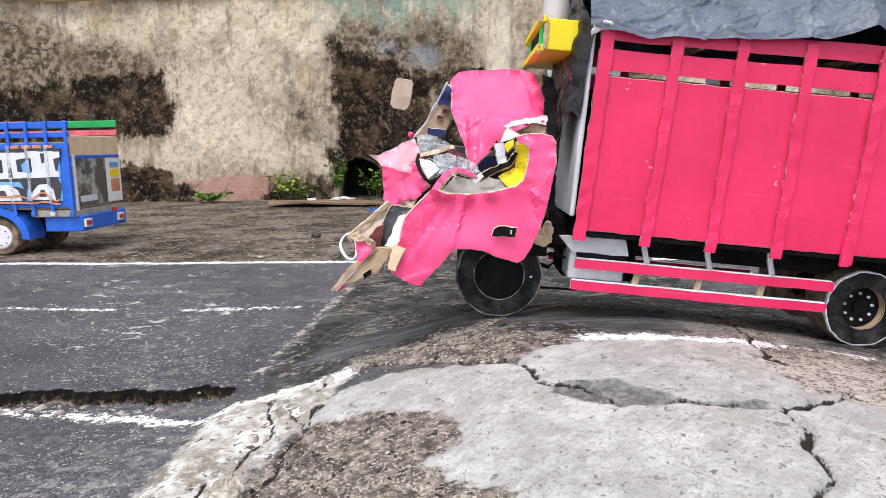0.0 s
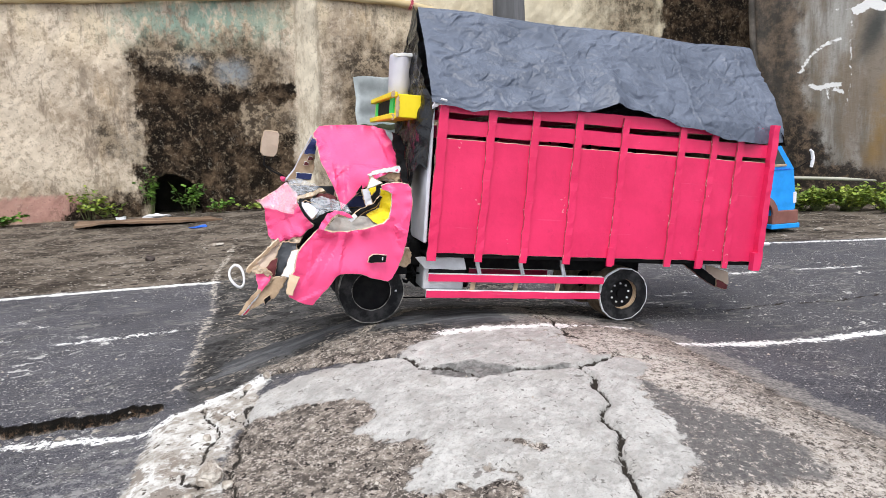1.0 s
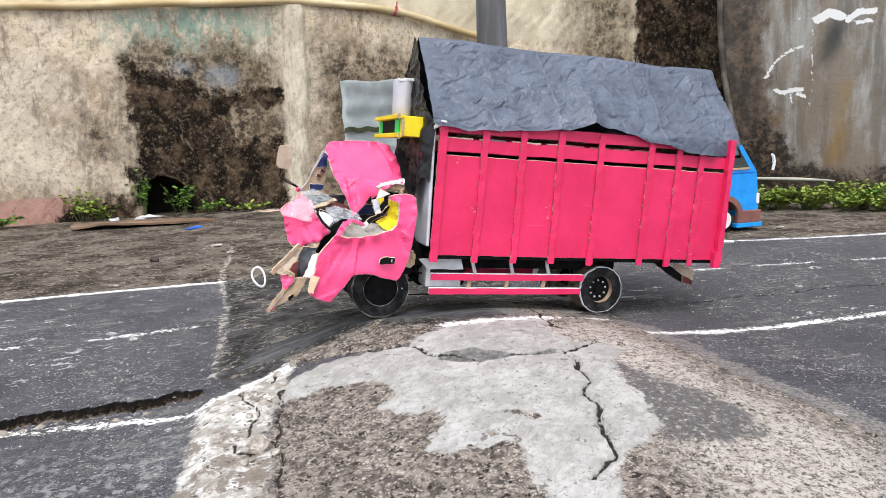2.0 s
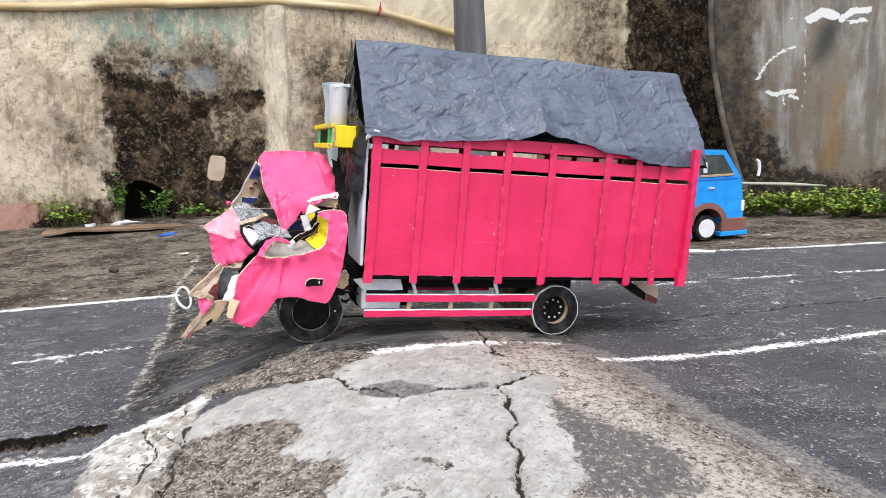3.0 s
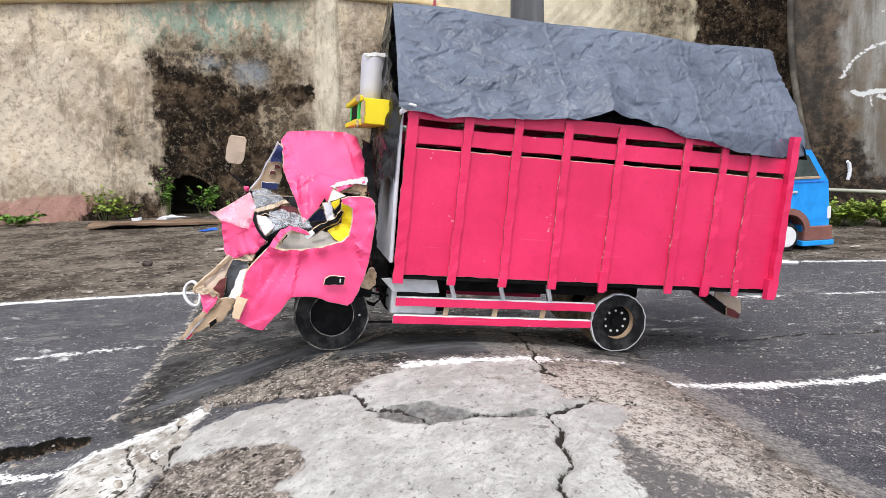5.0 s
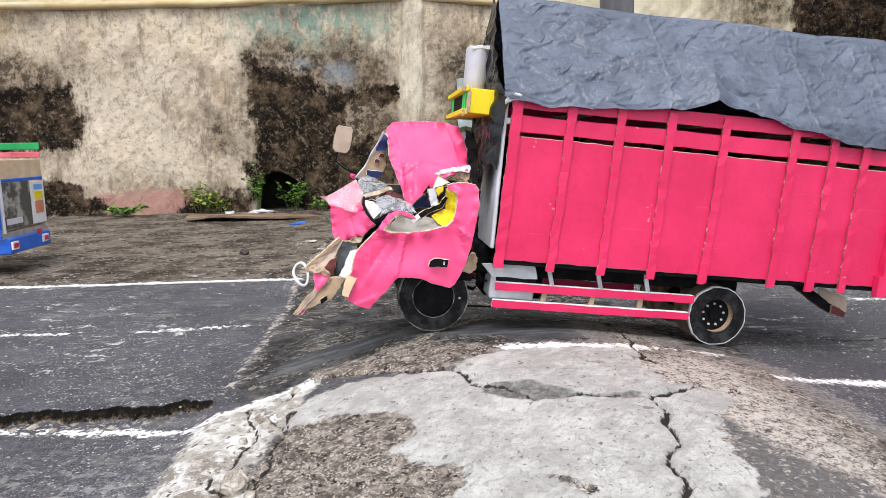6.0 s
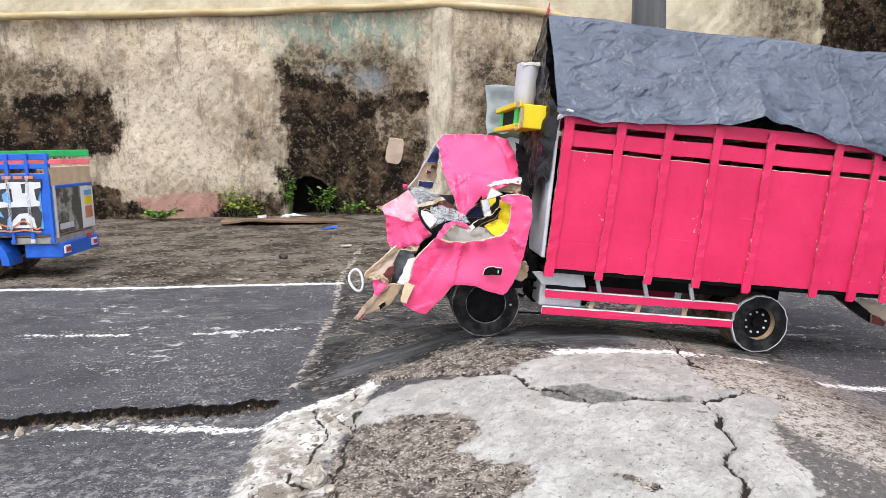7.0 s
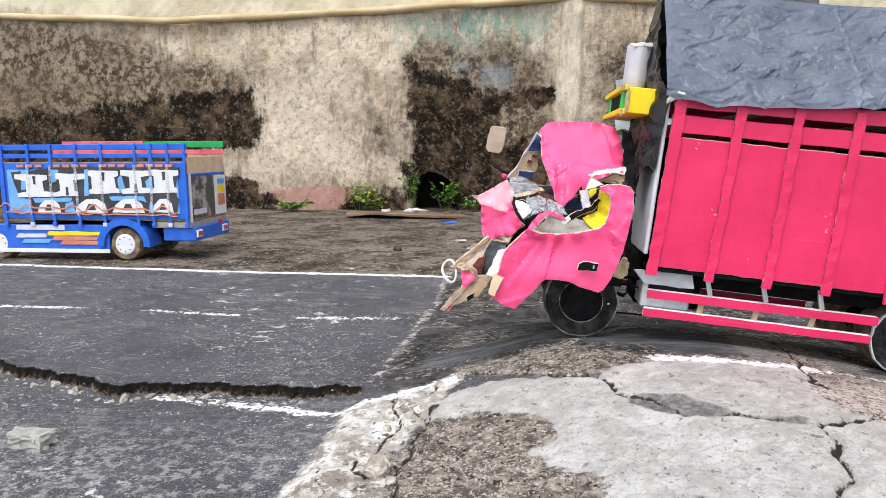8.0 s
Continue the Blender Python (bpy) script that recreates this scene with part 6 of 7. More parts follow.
panel("grille", [(-0.239, -0.020, 0.024), (-0.232, -0.003, 0.026), (-0.228, 0.006, 0.030), (-0.208, 0.006, 0.026), (-0.206, -0.010, 0.016), (-0.216, -0.026, 0.012), (-0.224, -0.042, 0.014), (-0.241, -0.051, 0.022), (-0.245, -0.049, 0.024)],
      [M_SLATE, M_BLACK, M_KRAFT], "crushed dark grey grille card", fold=0.0015, fold_scale=22, step=0.004, seed=7, crease=0.1)
panel("headlight_card", [(-0.216, -0.004, -0.008), (-0.206, 0.000, -0.008), (-0.205, -0.020, -0.012), (-0.212, -0.044, -0.012), (-0.230, -0.041, -0.010), (-0.224, -0.029, -0.010), (-0.219, -0.013, -0.009)], [M_WHITE, M_WHITE, M_KRAFT],
      "white paper card behind the grille", fold=0.0015, fold_scale=30, step=0.004, seed=8, crease=0.15)
bumper = panel("bumper", [(-0.235, 0.009, 0.040), (-0.247, -0.004, 0.037), (-0.266, -0.023, 0.033), (-0.279, -0.036, 0.030), (-0.281, -0.042, 0.028), (-0.277, -0.045, 0.028), (-0.271, -0.035, 0.032), (-0.261, -0.023, 0.035), (-0.247, -0.010, 0.038), (-0.233, 0.003, 0.041)],
               [M_KRAFT, M_BEIGE, M_EDGE], "bent brown card bumper", fold=0.0008, fold_scale=30, step=0.003, seed=11, ragged=0.0008)
part("bumper_inside", sheet_bm([(-0.275, -0.040, 0.042), (-0.262, -0.022, 0.044), (-0.248, -0.009, 0.046), (-0.232, 0.003, 0.048), (-0.232, -0.010, 0.042), (-0.240, -0.026, 0.036), (-0.248, -0.038, 0.032), (-0.255, -0.044, 0.030), (-0.268, -0.045, 0.036)], 0.0015, 0.0008, 40, 0.004, 40, 0.001), [M_BEIGE, M_BROWN, M_KRAFT], bumper, "dull beige inside")
part("bumper_liner", sheet_bm([(-0.246, -0.025, 0.020), (-0.236, -0.018, 0.020), (-0.237, -0.036, 0.018), (-0.242, -0.057, 0.016), (-0.249, -0.056, 0.014), (-0.256, -0.041, 0.016)], 0.002, 0.0015, 40, 0.003, 41, 0.001), [M_MAROON, M_BROWN, M_KRAFT], bumper, "dark red torn lining")
part("bumper_skin", sheet_bm([(-0.268, -0.041, 0.004), (-0.259, -0.038, 0.004), (-0.250, -0.039, 0.002), (-0.244, -0.044, 0.0), (-0.248, -0.053, -0.002), (-0.256, -0.064, -0.004), (-0.263, -0.070, -0.005), (-0.264, -0.055, -0.001)], 0.002, 0.003, 60, 0.0026, 12, 0.0008), CAB, bumper, "crumpled pink bumper skin")
for k, ring in enumerate(([(-0.273, -0.033), (-0.266, -0.027), (-0.259, -0.031), (-0.257, -0.038), (-0.266, -0.039), (-0.272, -0.038)], [(-0.259, -0.031), (-0.251, -0.034), (-0.246, -0.039), (-0.249, -0.044), (-0.256, -0.039)], [(-0.246, -0.039), (-0.242, -0.045), (-0.244, -0.054), (-0.250, -0.058), (-0.248, -0.046)])):
    part("frayed_card", sheet_bm([(u, w, -0.004 + 0.003 * k) for u, w in ring], 0.003, 0.004, 90, 0.0022, 42 + k, 0.0016), [M_EDGE, M_KRAFT, M_KRAFT], bumper, "frayed pale card edge")
part("bumper_lower", sheet_bm([(-0.248, -0.053, 0.006), (-0.241, -0.047, 0.006), (-0.220, -0.045, 0.006), (-0.228, -0.062, 0.004), (-0.239, -0.078, 0.002), (-0.254, -0.084, 0.0), (-0.276, -0.096, -0.004), (-0.265, -0.078, 0.0)],
                              0.003, 0.0012, 36, 0.003, 43, 0.0010), [M_KRAFT, M_BEIGE, M_EDGE], bumper, "bent brown lower bumper")
part("card_scrap", sheet_bm([(-0.254, -0.079, -0.004), (-0.245, -0.072, -0.002), (-0.244, -0.078, -0.002), (-0.252, -0.087, -0.004)], 0.003, 0.001, 40, 0.004, 45), [M_BLACK, M_BLACK, M_KRAFT], bumper, "black card scrap")
for k in range(4):
    d, e = 0.0026 * k, 0.004 * k
    part("bumper_tip", sheet_bm([(-0.291 + d, -0.1015 - d * 0.2, -0.010 + e), (-0.274 + d * 0.8, -0.076 - d * 0.3, -0.007 + e), (-0.262 + d * 0.3, -0.063 - d * 0.4, -0.004 + e), (-0.258 + d * 0.3, -0.066 - d * 0.5, -0.004 + e), (-0.271 + d * 0.8, -0.081 - d * 0.5, -0.007 + e), (-0.287 + d, -0.1025 - d * 0.2, -0.010 + e)],
                                0.0012, 0.001, 50, 0.0025, 13 + k, 0.0009), [(M_KRAFT, M_WHITE, M_PINK, M_EDGE)[k]] * 3, bumper, "torn layered tip")
# a flat white tape loop behind the bumper
bm = bmesh.new()
rings = []
for i in range(32):
    a = 2 * math.pi * i / 32
    q = Vector((-0.298 + 0.0115 * math.cos(a) - 0.004 * math.sin(a), 0.150 + 0.010 * math.sin(a), -0.072 + 0.0165 * math.sin(a) + 0.002 * math.sin(2 * a)))
    n = Vector((math.cos(a), 0, math.sin(a)))
    rings.append([bm.verts.new(q + n * dr + Vector((0, dv, 0))) for dr, dv in ((0.0022, -0.003), (0.0022, 0.003), (-0.0016, 0.003), (-0.0016, -0.003))])
for i in range(32):
    for j in range(4):
        bm.faces.new((rings[i][j], rings[i][(j + 1) % 4], rings[(i + 1) % 32][(j + 1) % 4], rings[(i + 1) % 32][j]))
part("strap", bm, M_WHITE, bumper, "white tape loop", smooth=True)
# inside the cab
panel("inner_lining", [(-0.083, 0.097, 0.006), (-0.064, 0.097, -0.004), (-0.064, 0.072, -0.004), (-0.066, 0.050, -0.006), (-0.080, 0.040, 0.004), (-0.089, 0.044, 0.018), (-0.099, 0.054, 0.032), (-0.091, 0.060, 0.032), (-0.080, 0.066, 0.022), (-0.081, 0.080, 0.014)], [M_YELLOW, M_YELLOW, M_KRAFT],
      "yellow inner lining", fold=0.004, fold_scale=26, step=0.004, seed=14)
panel("inner_lining", [(-0.097, 0.091, 0.050), (-0.083, 0.104, 0.050), (-0.083, 0.092, 0.046), (-0.090, 0.084, 0.046)], [M_YELLOW, M_YELLOW, M_KRAFT], "yellow card scrap", fold=0.002, seed=54)
panel("seat", [(-0.178, 0.030, -0.010), (-0.167, 0.043, 0.004), (-0.157, 0.052, 0.034), (-0.137, 0.046, 0.055), (-0.109, 0.050, 0.065), (-0.078, 0.048, 0.034), (-0.078, 0.034, -0.004), (-0.109, 0.024, -0.012), (-0.139, 0.018, -0.014), (-0.166, 0.018, -0.012)], [M_INTERIOR, M_INTERIOR, M_KRAFT], "grey card seat", fold=0.003, seed=15)
panel("cab_lining", [(-0.166, 0.035, -0.016), (-0.172, 0.032, -0.014), (-0.158, 0.052, -0.008), (-0.150, 0.054, -0.002), (-0.156, 0.046, -0.006)], [M_BLACK, M_BLACK, M_EDGE], "dark torn window edge", fold=0.002, fold_scale=50, step=0.003, seed=56)
panel("inner_wall", [(-0.205, -0.03, 0.235), (-0.215, 0.085, 0.228), (-0.160, 0.085, 0.228), (-0.060, 0.090, 0.225), (-0.036, 0.10, 0.22), (-0.036, -0.03, 0.235)], [M_SLATE, M_PINK, M_KRAFT], "dark far door",
      fold=0.004, seed=16)
# added black sheet that stands in for the shade between hood and door
panel("cab_shade", [(-0.232, -0.006, 0.075), (-0.214, 0.050, 0.105), (-0.190, 0.066, 0.105), (-0.140, 0.050, 0.090), (-0.150, 0.010, 0.050), (-0.200, -0.020, 0.050)], [M_BLACK, M_BLACK, M_KRAFT], "added black backing standing in for shade under the hood", fold=0.002, seed=60)
panel("inner_print", [(-0.125, 0.056, 0.120), (-0.088, 0.060, 0.115), (-0.086, 0.078, 0.120), (-0.122, 0.076, 0.125)], [M_NAVY, M_NAVY, M_KRAFT], "dark blue printed scrap inside", fold=0.002, seed=62)
panel("inner_print", [(-0.140, 0.060, 0.150), (-0.104, 0.066, 0.140), (-0.100, 0.090, 0.150), (-0.136, 0.082, 0.160)], [M_BEIGE, M_BEIGE, M_KRAFT], "beige torn card inside", fold=0.003, seed=57)
panel("dashboard", [(-0.209, 0.071, 0.115), (-0.185, 0.078, 0.12), (-0.162, 0.087, 0.13), (-0.157, 0.083, 0.125), (-0.181, 0.073, 0.11), (-0.206, 0.066, 0.10)], [M_EDGE, M_BLACK, M_KRAFT], "torn brown dashboard strip", fold=0.0015, fold_scale=50, step=0.003, seed=17, thick=0.004)
panel("dashboard_strip", [(-0.172, 0.077, 0.127), (-0.153, 0.079, 0.122), (-0.134, 0.072, 0.112), (-0.137, 0.062, 0.104), (-0.152, 0.068, 0.112), (-0.172, 0.070, 0.124)], [M_MAROON, M_RED, M_KRAFT], "dark red card strip", fold=0.002, seed=58)
panel("torn_flap", [(-0.107, 0.093, 0.034), (-0.096, 0.096, 0.036), (-0.093, 0.080, 0.034), (-0.088, 0.065, 0.030), (-0.096, 0.061, 0.030), (-0.102, 0.073, 0.034)], [M_GREYWHITE, M_WHITE, M_KRAFT], "white torn paper flap", fold=0.004, fold_scale=40, step=0.003, seed=18)
panel("torn_flap", [(-0.101, 0.095, 0.028), (-0.094, 0.114, 0.030), (-0.076, 0.106, 0.028)], [M_WHITE, M_WHITE, M_KRAFT], "white paper triangle", fold=0.001, seed=19)
panel("torn_flap", [(-0.131, 0.047, 0.000), (-0.122, 0.057, 0.000), (-0.118, 0.053, 0.000), (-0.127, 0.044, 0.000)], [M_WHITE, M_WHITE, M_WHITE], "small white paper tab", fold=0.0, seed=32, thick=0.0015)
panel("torn_flap", [(-0.204, 0.066, 0.085), (-0.189, 0.065, 0.075), (-0.173, 0.056, 0.045), (-0.181, 0.047, 0.030), (-0.186, 0.042, 0.026), (-0.194, 0.052, 0.045)], [M_GREYWHITE, M_WHITE, M_KRAFT], "crumpled white paper", fold=0.005, fold_scale=40, step=0.003, seed=59)
panel("torn_frame", [(-0.132, 0.050, 0.012), (-0.120, 0.047, 0.014), (-0.105, 0.058, 0.022), (-0.086, 0.068, 0.020), (-0.079, 0.084, 0.010), (-0.083, 0.086, 0.010), (-0.090, 0.073, 0.022), (-0.108, 0.064, 0.024), (-0.122, 0.054, 0.016)], [M_BLACK, M_BLACK, M_KRAFT],
      "bent black window frame", fold=0.001, step=0.003, seed=20)
panel("windscreen", [(-0.217, 0.094, 0.19), (-0.197, 0.100, 0.19), (-0.177, 0.093, 0.17), (-0.162, 0.087, 0.15), (-0.166, 0.078, 0.132), (-0.191, 0.072, 0.122), (-0.205, 0.069, 0.112)], [M_FILM] * 3, "cracked clear film windscreen", fold=0.003, fold_scale=20, step=0.003, seed=21, thick=0.0008)
panel("windscreen_shard", [(-0.184, 0.071, 0.08), (-0.168, 0.076, 0.09), (-0.146, 0.072, 0.08), (-0.127, 0.065, 0.06), (-0.120, 0.054, 0.05), (-0.137, 0.053, 0.045), (-0.156, 0.056, 0.045), (-0.170, 0.050, 0.04), (-0.182, 0.042, 0.03), (-0.184, 0.059, 0.06)], [M_FILM] * 3, "crumpled clear film", fold=0.004, fold_scale=20, step=0.003, seed=22, thick=0.0008)
part("rubber_seal", tube_bm([(-0.202, 0.058, 0.071), (-0.2025, 0.042, 0.062), (-0.196, 0.027, 0.051), (-0.188, 0.014, 0.043), (-0.182, 0.008, 0.039)], 0.0022, 8), M_BLACK, truck, smooth=True)
pillar = panel("front_pillar", [(-0.222, 0.092, 0.205), (-0.205, 0.112, 0.208), (-0.193, 0.138, 0.205), (-0.178, 0.174, 0.195), (-0.170, 0.170, 0.19), (-0.172, 0.150, 0.20), (-0.170, 0.120, 0.205), (-0.176, 0.098, 0.205), (-0.200, 0.094, 0.205)], [M_KRAFT, M_KRAFT, M_EDGE], "torn printed card pillar",
               fold=0.003, seed=23, ragged=0.0014)
part("print_patch", sheet_bm([(-0.190, 0.143, 0.196), (-0.177, 0.172, 0.187), (-0.170, 0.166, 0.184), (-0.171, 0.143, 0.192)], 0.0015, 0.002, 30, 0.004, 24, 0.001), [M_NAVY, M_NAVY, M_WHITE], pillar, "dark blue print")
part("print_patch", sheet_bm([(-0.202, 0.098, 0.199), (-0.202, 0.108, 0.199), (-0.174, 0.108, 0.199), (-0.176, 0.098, 0.199)], 0.0015, 0.002, 30, 0.004, 25, 0.001), [M_NAVY, M_NAVY, M_WHITE], pillar, "dark blue print")
for k, (u, w) in enumerate(((-0.190, 0.122), (-0.183, 0.132))):
    part("print_patch", sheet_bm([(u, w, 0.199), (u + 0.010, w + 0.001, 0.199), (u + 0.008, w + 0.006, 0.198), (u + 0.002, w + 0.007, 0.198)], 0.0015, 0.001, 30, 0.004, 26 + k, 0.0006), [M_MAROON, M_RED, M_WHITE], pillar, "dull red print")
part("torn_fringe", tube_bm([(-0.222, 0.200, 0.092), (-0.206, 0.203, 0.114), (-0.196, 0.202, 0.138), (-0.186, 0.199, 0.158), (-0.178, 0.192, 0.176)], [0.0016, 0.0012, 0.0018, 0.0012, 0.0016], 6), M_GREYWHITE, pillar, "white torn paper fringe")
part("pink_knot", rock_bm(0.0055, 17, (1, 0.8, 1), at=(-0.225, 0.196, 0.096)), M_PINK_CAB, pillar, "crumpled pink paper knot")
mirror = panel("wing_mirror", [(-0.260, 0.176, 0.246), (-0.257, 0.180, 0.246), (-0.235, 0.178, 0.250), (-0.232, 0.174, 0.251), (-0.236, 0.140, 0.250), (-0.240, 0.134, 0.249), (-0.259, 0.135, 0.245), (-0.264, 0.141, 0.245), (-0.263, 0.152, 0.245)], [M_BEIGE, M_KRAFT, M_KRAFT], "beige card wing mirror", fold=0.0008, seed=25, thick=0.007)
part("mirror_arm", tube_bm([(-0.256, 0.250, 0.136), (-0.258, 0.248, 0.118), (-0.244, 0.244, 0.108), (-0.222, 0.232, 0.098)], 0.0016, 6), M_BLACK, mirror, smooth=True)
part("mirror_arm", tube_bm([(-0.250, 0.240, 0.116), (-0.222, 0.225, 0.100)], 0.0009, 5), M_BLACK, mirror)
panel("cab_corner", [(-0.044, -0.012, 0.010), (-0.034, 0.004, 0.012), (-0.026, -0.002, 0.012), (-0.026, -0.020, 0.012), (-0.034, -0.026, 0.010), (-0.046, -0.024, 0.008)], [M_KRAFT, M_KRAFT, M_EDGE], "torn brown card corner", fold=0.005, fold_scale=40, step=0.003, seed=26, ragged=0.0016)

# chassis, wheels and side guards
part("chassis_rail", box_bm(-0.20, 0.42, 0.060, 0.078, -0.034, -0.010), M_BLACK, truck)
part("chassis_tail", box_bm(0.418, 0.560, 0.060, 0.078, -0.018, -0.007), M_BLACK, truck)
part("chassis_rail", box_bm(-0.20, 0.42, 0.178, 0.196, -0.034, -0.010), M_BLACK, truck)
part("chassis_tail", box_bm(0.418, 0.560, 0.178, 0.196, -0.018, -0.007), M_BLACK, truck)
part("cab_floor", box_bm(-0.215, -0.030, 0.02, 0.235, -0.040, -0.024), M_BLACK, truck)
part("gearbox", box_bm(0.0, 0.10, 0.09, 0.165, -0.075, -0.02, 0.004), M_BLACK, truck)
part("engine_cover", box_bm(-0.045, 0.0, 0.05, 0.21, -0.030, 0.012, 0.003), M_BLACK, truck)
for u in (-0.086, 0.374):
    part("axle", tube_bm([(u, 0.04, -0.069), (u, 0.215, -0.069)], 0.007, 10), M_BLACK, truck)
part("hose", tube_bm([(-0.045, 0.055, -0.052), (-0.022, 0.05, -0.058), (-0.010, 0.05, -0.045), (-0.016, 0.055, -0.030), (-0.035, 0.06, -0.026)], 0.003, 8), M_BLACK, truck, smooth=True)
part("hose", tube_bm([(-0.040, 0.06, -0.040), (0.0, 0.055, -0.044), (0.012, 0.055, -0.050)], 0.0018, 6), M_BLACK, truck)
part("brake_rod", tube_bm([(-0.05, 0.06, -0.088), (0.02, 0.06, -0.086)], 0.0016, 6), M_BLACK, truck)
toolbox = part("toolbox", box_bm(0.0, 0.070, 0.026, 0.080, -0.066, -0.016, 0.002), M_SILVER, truck, "silver paper toolbox")
part("dark_band", box_bm(0.008, 0.0706, 0.0245, 0.060, -0.042, -0.031, 0.0005), M_BLACK, toolbox)
part("toolbox_lid", sheet_bm([(-0.016, -0.012, 0.022), (0.066, -0.010, 0.022), (0.072, -0.030, 0.022), (0.002, -0.031, 0.022)], 0.002, 0.001, 20, 0.01, 3), [M_SILVER, M_SILVER, M_WHITE], toolbox)
guard = [(0.005, 0.324, -0.0495, -0.0375), (0.003, 0.319, -0.0765, -0.0650)]
for i, (u0, u1, w0, w1) in enumerate(guard):
    part("side_guard", strip_bm(u0, u1, w0, w1, 0.012, 0.016, 60 + i, 0.0005), [M_PINK, M_WHITE], truck, "pink side guard bar")
    part("side_guard_back", box_bm(u0 + 0.002, u1 - 0.001, 0.016, 0.022, w1 - 0.003, w1 + 0.0006, 0.0004), M_WHITE, truck)
    part("side_guard", strip_bm(u0, u1, w0, w1, 0.240, 0.244, 64 + i, 0.0005), [M_PINK, M_WHITE], truck, "pink side guard bar")
for u in (0.092, 0.170, 0.247):
    part("bracket", tube_bm([(u - 0.004, 0.020, -0.004), (u - 0.002, 0.020, -0.020), (u + 0.003, 0.020, -0.036), (u + 0.002, 0.017, -0.040)], 0.0036, 6), M_SILVER, truck, "silver bracket")
for u in (0.084, 0.161, 0.239):
    part("strut", box_bm(u - 0.004, u + 0.004, 0.017, 0.020, -0.066, -0.048, 0.0006, m=Matrix.Translation((u, 0, -0.057)) @ Matrix.Rotation(radians(8), 4, "Y") @ Matrix.Translation((-u, 0, 0.057))), M_KRAFT, truck, "bare card strut")
arm = part("tail_arm", sheet_bm([(0.517, -0.016, 0.068), (0.538, -0.010, 0.068), (0.568, -0.028, 0.068), (0.599, -0.046, 0.068), (0.598, -0.062, 0.068), (0.560, -0.042, 0.068)], 0.004, 0.001, 30, 0.006, 3), [M_BLACK, M_BROWN, M_BROWN], truck, "black card tail arm")
part("tail_plate", sheet_bm([(0.574, -0.019, 0.072), (0.600, -0.025, 0.072), (0.623, -0.032, 0.068), (0.627, -0.056, 0.068), (0.602, -0.050, 0.068), (0.576, -0.041, 0.071)], 0.002, 0.001, 40, 0.005, 4), [M_BEIGE, M_BEIGE, M_WHITE], arm, "dull beige card plate")
part("tail_light", sheet_bm([(0.596, -0.047, 0.064), (0.609, -0.050, 0.062), (0.622, -0.057, 0.063), (0.621, -0.065, 0.064), (0.606, -0.063, 0.062), (0.597, -0.060, 0.064)], 0.003, 0.001, 50, 0.003, 5), [M_MAROON, M_MAROON, M_KRAFT], arm, "dull red tail light")
part("hitch", box_bm(0.548, 0.562, 0.070, 0.074, -0.034, -0.008, 0.001), M_BLACK, truck)


